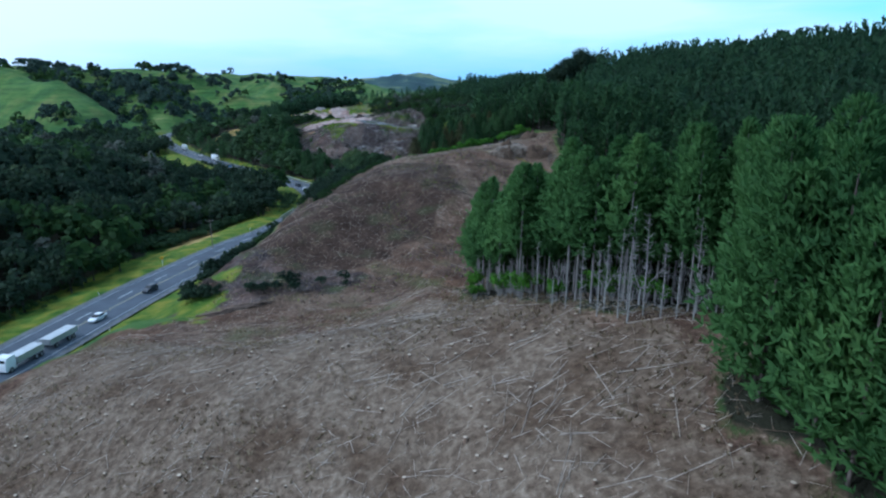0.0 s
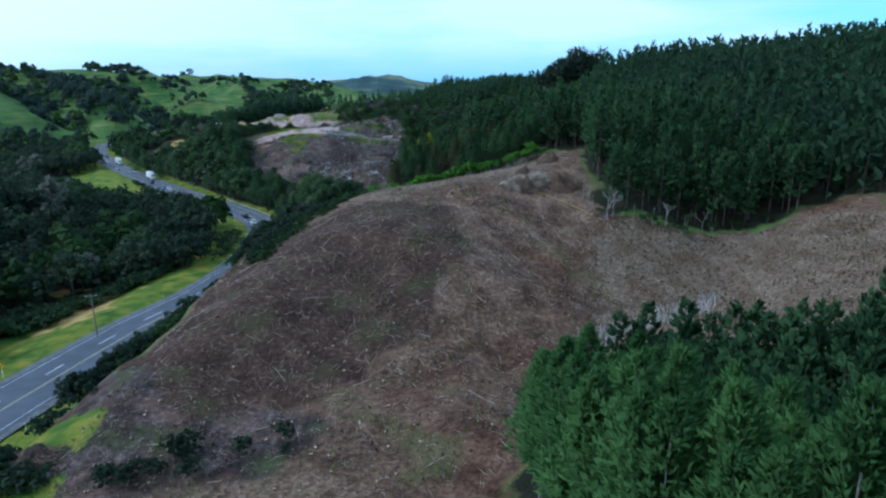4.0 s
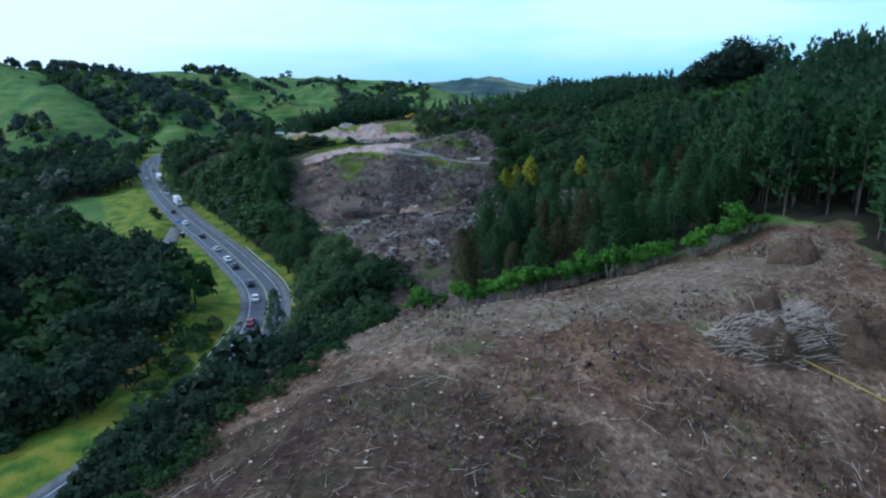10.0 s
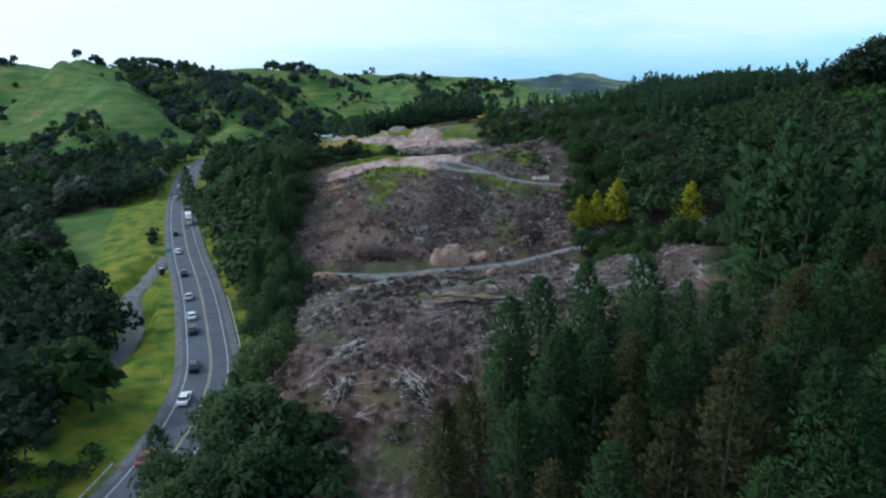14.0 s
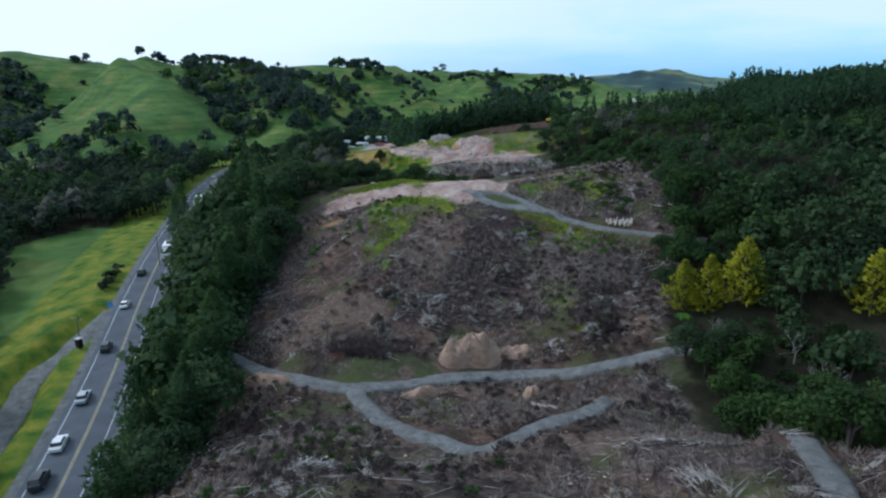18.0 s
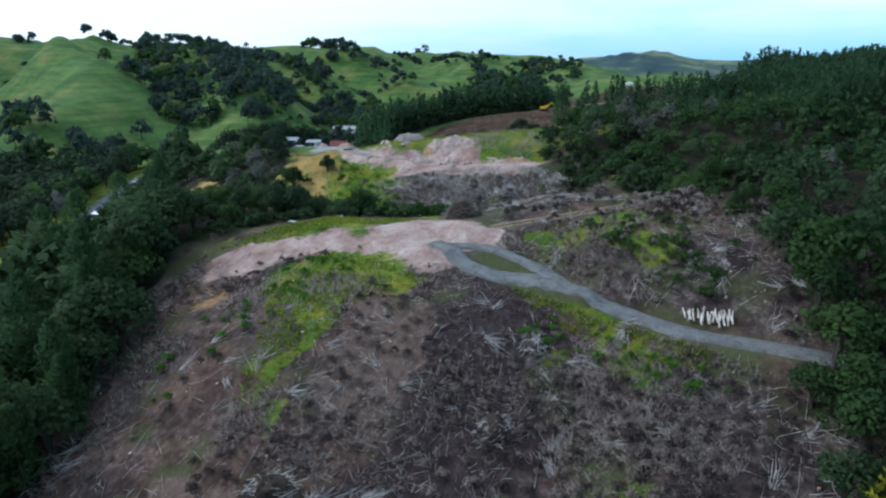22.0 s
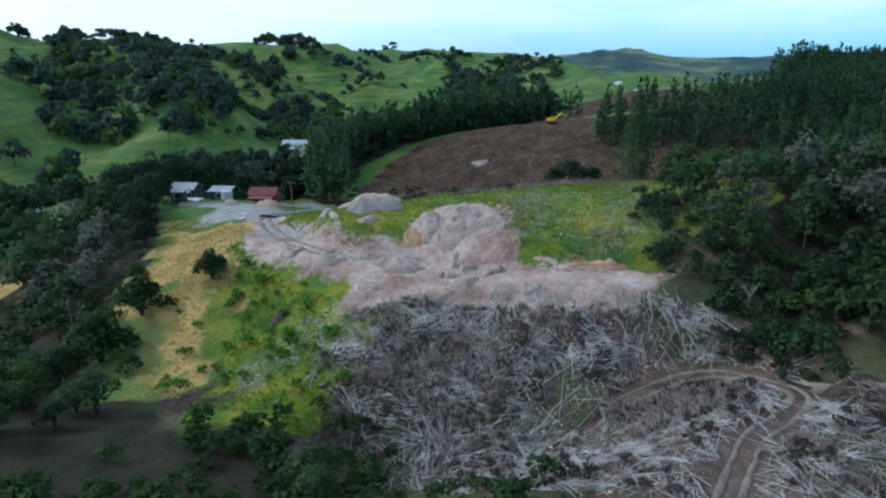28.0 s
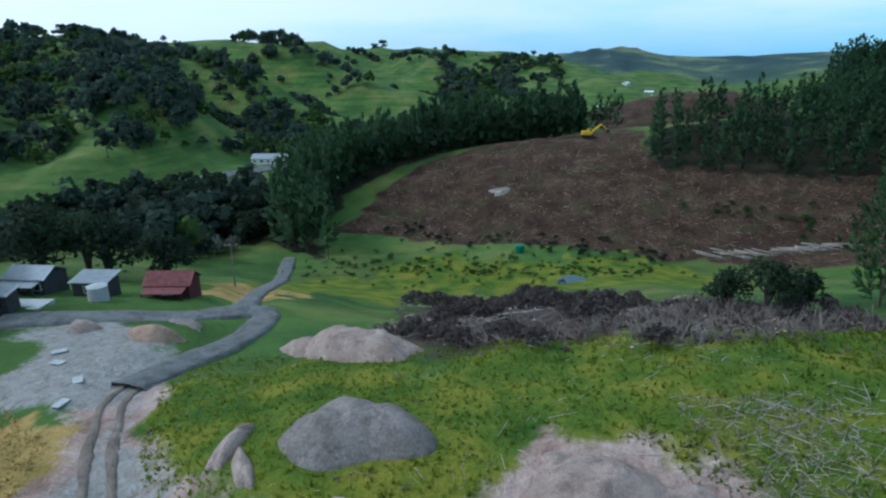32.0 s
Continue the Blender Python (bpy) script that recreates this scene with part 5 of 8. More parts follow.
def marker_post(x, y, sign):
    top = thing("road_sign" if sign else "marker_post", Matrix.Translation((x, y, float(land([x], [y])[0]))), "yellow diamond warning sign on a white post" if sign else "white roadside marker post", "sign" if sign else "marker post", "roadside posts")
    part("post", box(bmesh.new(), (0.09, 0.09, 2.4 if sign else 1.1), (0, 0, 1.1 if sign else 0.5), 0.01), WHITE, top)
    if sign:
        bm = box(bmesh.new(), (0.85, 0.04, 0.85), (0, -0.07, 0), 0.015)
        bmesh.ops.rotate(bm, verts=bm.verts, matrix=Matrix.Rotation(radians(45), 3, "Y"))
        bmesh.ops.translate(bm, verts=bm.verts, vec=(0, 0, 2.4))
        part("plate", bm, YELLOW, top, "yellow diamond plate")
        part("symbol", box(bmesh.new(), (0.12, 0.02, 0.45), (0, -0.1, 2.4), 0.004), BLACK, top)
    else:
        part("reflector", box(bmesh.new(), (0.1, 0.1, 0.16), (0, 0, 0.92), 0.006), YELLOW, top)


for y, o, s in ((164, 8.6, True), (206, 8.0, False), (262, -7.2, True), (272, -7.0, True), (281, -6.8, True), (290, -6.6, True), (300, 7.6, False), (140, 8.6, False), (120, -9.0, False), (150, -9.0, False), (330, -6.6, False)):
    px_, py_, _ = on_road(y, o)
    marker_post(px_, py_, s)


def power_pole(x, y, h=9.5, turn=0.3):
    top = thing("power_pole", Matrix.Translation((x, y, float(land([x], [y])[0]))) @ Matrix.Rotation(turn, 4, "Z"), "weathered wooden power pole with a cross arm", "power pole", "power poles")
    part("pole", tube(bmesh.new(), (0, 0, -0.6), (0, 0, h), 0.16, 0.10, 8), POST_WOOD, top)
    part("cross_arm", box(bmesh.new(), (2.2, 0.11, 0.13), (0, 0.1, h - 0.5), 0.01), POST_WOOD, top)
    for dx in (-0.95, -0.35, 0.95):
        part("insulator", tube(bmesh.new(), (dx, 0.1, h - 0.44), (dx, 0.1, h - 0.2), 0.06, 0.04, 6), WHITE, top)


for x_, y_, h_ in ((-72, 184, 9.5), (-85, 291, 8.5), (-146, 398, 9), (-197, 478, 9), (-148, 553, 8), (-61, 352, 4.5), (-122, 353, 8)):
    power_pole(x_, y_, h_)
bin_top = thing("roadside_bin", Matrix.Translation((-117.5, 349.5, 49.6)), "black roadside litter bin at the layby entrance", "bin")
part("bin_body", box(bmesh.new(), (1.0, 1.0, 1.9), (0, 0, 0.95), 0.06), BLACK, bin_top)
part("bin_lid", box(bmesh.new(), (1.1, 1.1, 0.12), (0, 0, 1.96), 0.03), STEEL, bin_top)
sign_top = thing("blue_sign", Matrix.Translation((-128, 366, 49.6)), "blue information sign on two posts by the layby", "sign")
for dx in (-0.7, 0.7):
    part("post", box(bmesh.new(), (0.1, 0.1, 2.2), (dx, 0, 1.1), 0.01), POST_WOOD, sign_top)
part("panel", box(bmesh.new(), (2.0, 0.06, 1.0), (0, -0.08, 1.9), 0.02), BLUE, sign_top)

# ---------------------------------------------------------------- vehicles
GLASS = material("tinted_glass", 0.08, 0.6)[0]
GLASS.node_tree.nodes["Principled BSDF"].inputs["Base Color"].default_value = (0.015, 0.018, 0.022, 1)
TYRE = plain("tyre_rubber", (0.02, 0.02, 0.02), 0.85, grain=0.2)
RIM = plain("alloy", (0.5, 0.5, 0.5), 0.35, 0.9, 0.05)
LAMP_RED = plain("tail_lamp_red", (0.35, 0.01, 0.01), 0.3, grain=0.05)
LAMP_CLEAR = plain("head_lamp_clear", (0.75, 0.76, 0.75), 0.2, grain=0.03)


def lofted(sections, taper=0.86):
    """A body from cross sections (x, half width, low, high), pulled in at the top."""
    bm = bmesh.new()
    rings = []
    for x, w, lo, hi in sections:
        mid = lo + (hi - lo) * 0.6
        rings.append([bm.verts.new(p) for p in ((x, -w * 0.94, lo), (x, -w, mid), (x, -w * taper, hi), (x, w * taper, hi), (x, w, mid), (x, w * 0.94, lo))])
    for a, b in zip(rings[:-1], rings[1:]):
        for k in range(6):
            bm.faces.new((a[k], a[(k + 1) % 6], b[(k + 1) % 6], b[k]))
    bm.faces.new(rings[0][::-1])
    bm.faces.new(rings[-1])
    bmesh.ops.recalc_face_normals(bm, faces=bm.faces)
    return bm


def wheel(top, x, y, r=0.33, w=0.22):
    t_ = part("wheel", tube(bmesh.new(), (x, y - w / 2, r), (x, y + w / 2, r), r, r, 14), TYRE, top)
    s = 1 if y > 0 else -1
    part("rim", tube(bmesh.new(), (x, y + s * (w / 2 - 0.02), r), (x, y + s * (w / 2 + 0.015), r), r * 0.62, r * 0.58, 10), RIM, t_)


def car(paint, label, suv=False):
    top = thing("car", Matrix(), label, "car", "traffic on the highway")
    h = 0.25 if suv else 0.0
    part("body", lofted([(-2.15, 0.72, 0.38, 0.78 + h), (-2.0, 0.86, 0.26, 0.92 + h), (-0.9, 0.9, 0.22, 0.95 + h), (0.9, 0.9, 0.22, 0.93 + h), (1.85, 0.85, 0.26, 0.78 + h * 0.8), (2.15, 0.7, 0.36, 0.66 + h * 0.6)], 0.95), paint, top)
    rear = -1.95 if suv else -1.6
    part("cabin_glass", lofted([(rear, 0.72, 0.9 + h, 0.96 + h), (rear + 0.35, 0.76, 0.9 + h, 1.38 + h), (0.25, 0.76, 0.9 + h, 1.40 + h), (1.05, 0.74, 0.88 + h, 0.95 + h)], 0.8), GLASS, top, "dark tinted windows")
    part("roof", lofted([(rear + 0.38, 0.6, 1.36 + h, 1.42 + h), (-0.4, 0.64, 1.38 + h, 1.47 + h), (0.22, 0.6, 1.37 + h, 1.42 + h)], 0.9), paint, top)
    for x, y in ((-1.35, -0.8), (-1.35, 0.8), (1.35, -0.8), (1.35, 0.8)):
        wheel(top, x, y)
    for y in (-0.6, 0.6):
        part("tail_lamp", box(bmesh.new(), (0.08, 0.3, 0.14), (-2.1, y, 0.74 + h), 0.02), LAMP_RED, top, "red tail lamp")
        part("headlight", box(bmesh.new(), (0.12, 0.34, 0.14), (2.05, y, 0.62 + h * 0.6), 0.02), LAMP_CLEAR, top, "clear headlight")
    return top


def truck(paint, load, label, trailer=True):
    top = thing("truck", Matrix(), label, "truck", "traffic on the highway")
    part("cab", lofted([(6.6, 1.1, 0.5, 2.9), (6.9, 1.22, 0.5, 3.05), (8.5, 1.22, 0.5, 3.0), (8.9, 1.15, 0.5, 2.0), (9.0, 1.1, 0.55, 1.5)], 0.93), paint, top)
    part("windscreen", box(bmesh.new(), (0.08, 1.9, 0.85), (8.82, 0, 2.2), 0.02), GLASS, top, "dark windscreen")
    part("chassis", box(bmesh.new(), (9.0, 0.9, 0.3), (4.2, 0, 0.85), 0.03), BLACK, top)
    part("deck", box(bmesh.new(), (6.2, 2.45, 1.3 if load else 2.7), (3.2, 0, 1.7 if load else 2.4), 0.06), WHITE if not load else STEEL, top, "pale load bed")
    for x in (0.9, 2.1, 7.9):
        for y in (-1.05, 1.05):
            wheel(top, x, y, 0.5, 0.32)
    if trailer:
        part("trailer_deck", box(bmesh.new(), (7.4, 2.45, 1.2 if load else 2.6), (-5.2, 0, 1.65 if load else 2.35), 0.06), WHITE if not load else STEEL, top, "pale trailer")
        part("drawbar", box(bmesh.new(), (2.2, 0.2, 0.2), (-0.9, 0, 0.9), 0.02), BLACK, top)
        for x in (-7.6, -6.4, -3.0):
            for y in (-1.05, 1.05):
                wheel(top, x, y, 0.5, 0.32)
    return top


def paint_of(name, colour):
    return plain(name, colour, 0.3, 0.0, 0.06, 2, 0.6)


CARS = [car(paint_of("car_white", (0.78, 0.79, 0.80)), "white hatchback driving on the highway"), car(paint_of("car_dark", (0.03, 0.035, 0.045)), "dark grey wagon driving on the highway", True),
        car(paint_of("car_silver", (0.42, 0.44, 0.46)), "silver car driving on the highway"), car(paint_of("car_red", (0.22, 0.02, 0.03)), "dark red car driving on the highway")]
used = set()
for y, side, k in ((276, 1, 3), (292, 1, 0), (303, 1, 1), (318, 1, 1), (325, 1, 0), (336, 1, 2), (352, 1, 1), (371, 1, 0), (391, 1, 1), (430, -1, 0), (447, 1, 2), (474, 1, 0), (500, -1, 1), (528, 1, 0), (125, -1, 0), (144, -1, 1), (232, -1, 2)):
    x_, y_, a_ = on_road(y, 2.3 if side > 0 else -2.6)
    m_ = Matrix.Translation((x_, y_, float(road_level(x_, y_)) + 0.07)) @ Matrix.Rotation(a_ + (0 if side > 0 else math.pi), 4, "Z")
    if k in used:
        copy_thing(CARS[k], m_)
    else:
        CARS[k].matrix_basis = m_
        used.add(k)
trucks = [truck(paint_of("truck_white", (0.76, 0.77, 0.78)), True, "white truck and trailer with low grey load beds"), truck(paint_of("truck_cream", (0.7, 0.69, 0.64)), False, "white box truck and trailer on the bend", False)]
for (y, side), tr in zip(((108, -1), (470, -1)), trucks):
    x_, y_, a_ = on_road(y, -3.2)
    tr.matrix_basis = Matrix.Translation((x_, y_, float(road_level(x_, y_)) + 0.07)) @ Matrix.Rotation(a_ + math.pi, 4, "Z")
x_, y_, a_ = on_road(408, -2.6)
copy_thing(trucks[1], Matrix.Translation((x_, y_, float(road_level(x_, y_)) + 0.07)) @ Matrix.Rotation(a_ + math.pi, 4, "Z"))

# ---------------------------------------------------------------- spoil heaps, clay faces, ponds
def ground_at(x, y):
    return float(land(np.array([float(x)]), np.array([float(y)]))[0])


def heap(name, x, y, rx, ry, h, turn, mat, label, category="heap", seed=1, rough=0.16, sharp=1.35):
    """A tipped heap: a lumpy dome that follows the ground and sinks into it at the rim."""
    rings, seg = 16, 44
    c, s = math.cos(turn), math.sin(turn)
    u = np.repeat(np.arange(rings + 1) / rings, seg)
    a = np.tile(np.arange(seg) / seg * 2 * math.pi, rings + 1)
    k = 1 + 0.12 * np.sin(3 * a + seed) + 0.07 * np.sin(5 * a + 2 * seed)
    lx, ly = u * rx * k * np.cos(a), u * ry * k * np.sin(a)
    wx, wy = x + lx * c - ly * s, y + lx * s + ly * c
    z0 = ground_at(x, y)
    lump = 1.3 * rough * fbm(wx + seed * 31, wy, 2.6, 4)
    top = h * (1 - u ** (1.5 * sharp)) ** 1.1 * (1 + lump * 1.6) + 0.5 * rough * h * (1 - u) * vnoise(wx, wy + seed * 17, 0.7) + 0.3 * min(rough, 0.6) * (1 - u ** 4) * fbm(wx, wy + seed * 7, 1.1, 3)
    v = np.stack([wx - x, wy - y, land(wx, wy) - z0 + top - 0.7 * u ** 6 - 0.05], 1)
    q = np.arange((rings + 1) * seg).reshape(rings + 1, seg)
    n = np.roll(q, -1, 1)
    f = np.stack([q[:-1], q[1:], n[1:], n[:-1]], -1).reshape(-1, 4)
    return solid(name, tri_mesh(name, v, f, mat, True), None, label, category, m=Matrix.Translation((x, y, z0)))


heap("gravel_mound", -97.0, 493.4, 5.2, 3.5, 2.0, 0.12, SPOIL_GREY, "grey gravel heap on the grassy hilltop", seed=2)
heap("clay_ridge", -104.4, 491.6, 0.9, 3.2, 0.8, 0.1, SPOIL, "low pale clay ridge beside the gravel heap", seed=3)
heap("clay_ridge", -102.2, 489.6, 0.7, 2.4, 0.7, 0.75, SPOIL, "low pale clay ridge beside the gravel heap", seed=4)
heap("clay_hump", -105.5, 510.6, 9.0, 3.2, 2.6, -0.32, SPOIL, "long pinkish clay heap behind the grassy hilltop", seed=5)
heap("clay_hump", -127.5, 511.0, 3.4, 1.7, 1.5, 0.1, BANK_CLAY, "small orange clay heap beside the gravel yard", seed=6)
heap("clay_hump", -136.5, 511.0, 2.0, 1.4, 1.0, 0.4, SPOIL, "low pinkish clay heap in the gravel yard", seed=7)
heap("rubble_bank", -129.0, 517.5, 5.0, 1.4, 0.8, -0.5, SPOIL_GREY, "low grey rubble along the yard's edge", seed=8, rough=0.5)
heap("clay_mound", -82.0, 489.4, 6.6, 5.4, 0.8, 0.5, SPOIL, "broad eroded clay mound with rough hollows", seed=9, rough=0.9)
heap("clay_cone", -86.4, 487.6, 2.7, 2.6, 1.7, -0.35, SPOIL, "steep pale clay cone at the mound's edge", seed=10, rough=0.35)
heap("orange_clay_slip", -87.8, 485.7, 1.9, 1.6, 0.95, -0.35, ORANGE_CLAY, "orange clay slip on the side of the cone", seed=21, rough=0.4)
heap("clay_hummock", -94.0, 480.0, 2.6, 1.5, 0.5, 0.2, SPOIL, "rough clay hummock below the track", seed=11, rough=0.5)
heap("clay_hummock", -87.5, 478.8, 3.6, 1.8, 0.8, 0.1, SPOIL, "rough clay hummock below the track", seed=12, rough=0.5)
heap("clay_hummock", -95.6, 487.6, 2.0, 0.9, 0.6, 0.3, SPOIL, "pale clay patch on the grass", seed=13, rough=0.4)
heap("clay_lip", -67, 482.6, 6.0, 0.9, 0.45, -0.08, SPOIL, "pale clay lip along the cut bench", seed=14, rough=0.9)
heap("clay_lip", -61.0, 483.0, 1.2, 0.7, 0.9, 0.0, BANK_CLAY, "orange clay knob at the end of the bench", seed=15, rough=0.3)
heap("clay_bank", -62.5, 482.7, 4.6, 0.7, 0.9, 0.1, ORANGE_CLAY, "orange cut clay face behind the bench", seed=24, rough=0.4)
heap("clay_bank", -38.0, 359.4, 5.8, 2.6, 3.6, 0.48, BANK_CLAY, "pale orange clay bank above the gravel track", seed=16, rough=0.32, sharp=1.9)
heap("clay_bank", -31.5, 362.6, 4.0, 1.6, 2.0, 0.42, BANK_CLAY, "crumbled clay bank above the gravel track", seed=17, rough=0.4)
heap("clay_bank", -66, 343.0, 5.0, 1.1, 1.0, 0.05, BANK_CLAY, "low clay edge below the gravel track", seed=18, rough=0.4)
heap("clay_bank", -41, 346.5, 4.0, 1.0, 0.9, 0.6, BANK_CLAY, "low clay edge below the gravel track", seed=19, rough=0.4)
heap("clay_bank", -26, 351.5, 1.6, 1.6, 1.6, 0.0, BANK_CLAY, "crumbled clay lump below the track", seed=20, rough=0.5)
for i, (hx, hy, hs) in enumerate(((-60, 414, 1.2), (-78, 476, 1.8), (-82, 474.5, 1.6), (-70, 476.5, 1.6), (-90, 474, 1.8), (-97, 478, 1.8), (-104, 480, 1.6))):
    heap("clay_clod", hx, hy, hs * 1.4, hs * 0.8, 0.28, i * 0.7, SPOIL, "rough pinkish clay spread on the platform", seed=30 + i, rough=0.9)

crng = np.random.RandomState(77)
for i in range(14):
    hx, hy = crng.uniform(-89, -75), crng.uniform(475, 495)
    heap("clay_clod", hx, hy, crng.uniform(0.6, 1.5), crng.uniform(0.5, 1.0), crng.uniform(0.15, 0.32), crng.uniform(0, 3), SPOIL, "rough clod of tipped clay on the mound", seed=60 + i, rough=0.9)

WATER = material("pond_water", 0.04, 0.5)[0]
WATER.node_tree.nodes["Principled BSDF"].inputs["Base Color"].default_value = (0.03, 0.045, 0.05, 1)
bump_node(WATER.node_tree, WATER.node_tree.nodes["Principled BSDF"], noise_node(WATER.node_tree, 3.0, 2), 0.05, 0.02)


def pond(x, y, rx, ry, label, seed):
    bm = bmesh.new()
    ring = [bm.verts.new((rx * (1 + 0.2 * math.sin(2 * a + seed)) * math.cos(a), ry * (1 + 0.15 * math.sin(3 * a)) * math.sin(a), 0)) for a in np.linspace(0, 2 * math.pi, 28, endpoint=False)]
    bm.faces.new(ring)
    zs = land(np.array([x + rx, x - rx, x, x, x]), np.array([y, y, y + ry, y - ry, y]))
    solid("pond", bm, WATER, label, "pond", kind="structure", m=Matrix.Translation((x, y, float(np.median(zs)) + 0.12)))


pond(-91, 588, 2.6, 4.0, "small pond reflecting the pale sky", 1)
pond(-45.2, 436.4, 1.5, 1.2, "small bluish puddle on cut ground", 2)

# ---------------------------------------------------------------- logs, slash heaps, sticks
def log_mesh(length, r0, r1, seed):
    rng = np.random.RandomState(seed)
    k = 5
    zs = np.linspace(0, length, k)
    bend = rng.normal(0, 0.02 * length, 2)
    p = np.stack([zs - length / 2, bend[0] * np.sin(zs / length * 3.1), bend[1] * np.sin(zs / length * 3.1)], 1)
    v, f = limb(p, np.linspace(r0, r1, k), 7)
    n = len(v)
    v = np.vstack([v, p[:1], p[-1:]])
    ring = np.arange(7)
    caps = np.concatenate([np.stack([np.full(7, n), np.roll(ring, -1), ring], 1), np.stack([np.full(7, n + 1), ring + n - 7, np.roll(ring, -1) + n - 7], 1)])
    return v, np.vstack([f, caps])


LOG_MATS = [plain("log_grey", (0.33, 0.29, 0.25), 0.9, grain=0.35, scale=1.5), plain("log_brown", (0.14, 0.10, 0.075), 0.9, grain=0.4, scale=1.5), plain("log_bleached", (0.55, 0.50, 0.44), 0.9, grain=0.3, scale=1.5)]


def log_pile(name, line, count, length, radius, mat, label, cross, seed, tilt=0.0, layers=2):
    """Logs laid side by side along a line, pointing across it."""
    rng = np.random.RandomState(seed)
    meshes = [tri_mesh("log", *log_mesh(length * k, radius * (0.8 + 0.4 * k % 1), radius * 0.6, seed + i), mat) for i, k in enumerate((0.75, 0.9, 1.0, 1.1, 1.25))]
    p = spline(line, 0.5)
    x0, y0 = p[0]
    z0 = ground_at(x0, y0)
    top = thing(name, Matrix.Translation((x0, y0, z0)), label, "log pile")
    q = p[rng.randint(0, len(p), count)] + rng.normal(0, 0.25, (count, 2))
    a = cross + rng.normal(0, 0.16, count)
    dx, dy = np.cos(a) * length * 0.45, np.sin(a) * length * 0.45
    ze, zf, zm = land(q[:, 0] + dx, q[:, 1] + dy), land(q[:, 0] - dx, q[:, 1] - dy), land(q[:, 0], q[:, 1])
    zc = np.maximum(0.5 * (ze + zf), zm) + radius * (0.7 + 1.7 * (np.arange(count) % layers)) + rng.uniform(0, 0.15, count)
    for i in range(count):
        ob = part("log", meshes[rng.randint(5)], None, top)
        ob.matrix_basis = Matrix.Translation((q[i, 0] - x0, q[i, 1] - y0, zc[i] - z0)) @ Matrix.Rotation(a[i], 4, "Z") @ Matrix.Rotation(-math.atan2(ze[i] - zf[i], length * 0.9) - tilt, 4, "Y")
    return top


log_pile("pole_row", [(23, 160), (30, 164), (37, 169), (44, 173.5), (50, 175), (56, 177)], 200, 6.5, 0.065, LOG_MATS[0], "long row of thin felled poles laid up the slope", 1.15, 61, 0.0, 3)
log_pile("log_pile", [(-46, 115), (-42, 117), (-38, 119.5)], 22, 6.5, 0.17, LOG_MATS[1], "dark brown stacked logs at the gully's mouth", 0.35, 62)
log_pile("log_stack", [(-21.8, 399.2), (-17.2, 398.9)], 24, 1.6, 0.10, LOG_MATS[2], "short bleached logs stacked beside the track", 1.7, 63, 0.0, 3)
log_pile("log_pile", [(-19, 284.8), (-14, 284.4)], 6, 6.0, 0.22, LOG_MATS[1], "few dark logs lying on the brush ground", 0.1, 64)
log_pile("log_pile", [(-15, 293.5), (-13, 296)], 16, 4.0, 0.10, LOG_MATS[0], "tangled grey logs on the brush ground", 2.4, 65, 0.2, 3)
log_pile("log_pile", [(-22, 343.5), (-23.5, 346)], 12, 3.0, 0.12, LOG_MATS[0], "small stack of grey logs below the track", 2.2, 66, 0.1, 3)
log_pile("log_pile", [(-42.5, 466.5), (-39.5, 464), (-37, 458), (-35, 454)], 70, 3.2, 0.06, LOG_MATS[0], "grey poles along the rim of the dirt loop", 2.3, 67, 0.0, 2)
log_pile("log_pile", [(-98, 480.5), (-95, 479.5)], 22, 2.4, 0.05, LOG_MATS[0], "bleached driftwood-like branches on the clay apron", 0.8, 68, 0.2, 3)
log_pile("log_pile", [(-60, 625), (-40, 630), (-28, 632)], 46, 7.0, 0.12, LOG_MATS[0], "felled pale logs lying on the far cutover", -0.25, 69, 0.0, 2)
log_pile("log_pile", [(-120, 652), (-117, 650)], 8, 5.0, 0.2, LOG_MATS[2], "small pile of pale logs on the far cutover", 0.5, 70)


def slash_heap(x, y, rx, ry, h, turn, label, mat, sticks_n, seed, dark):
    """A heap of raked branches: a lumpy core with many sticks shot through it."""
    rng = np.random.RandomState(seed)
    core = heap("brush_mound", x, y, rx, ry, h, turn, dark, label, "slash heap", seed, 0.6, 1.9)
    z0 = ground_at(x, y)
    a, u = rng.uniform(0, 6.28, sticks_n), np.sqrt(rng.uniform(0, 1, sticks_n))
    lx, ly = u * rx * np.cos(a), u * ry * np.sin(a)
    px_, py_ = lx * math.cos(turn) - ly * math.sin(turn), lx * math.sin(turn) + ly * math.cos(turn)
    base = np.stack([px_, py_, land(px_ + x, py_ + y) - z0 + h * (1 - u ** 2.85) ** 1.1 * 0.98], 1)
    d = np.stack([np.cos(turn) + rng.normal(0, 0.6, sticks_n), np.sin(turn) + rng.normal(0, 0.6, sticks_n), rng.normal(0.12, 0.25, sticks_n)], 1)
    d *= (rng.uniform(0.8, 2.6 if rx < 5 else 4.0, sticks_n) / np.linalg.norm(d, axis=1))[:, None]
    part("branch_tangle", tri_mesh("branch_tangle", *prisms(base - d * 0.4, base + d * 0.6, rng.uniform(0.018, 0.046, sticks_n)), mat), None, core, "jumbled dry branches")


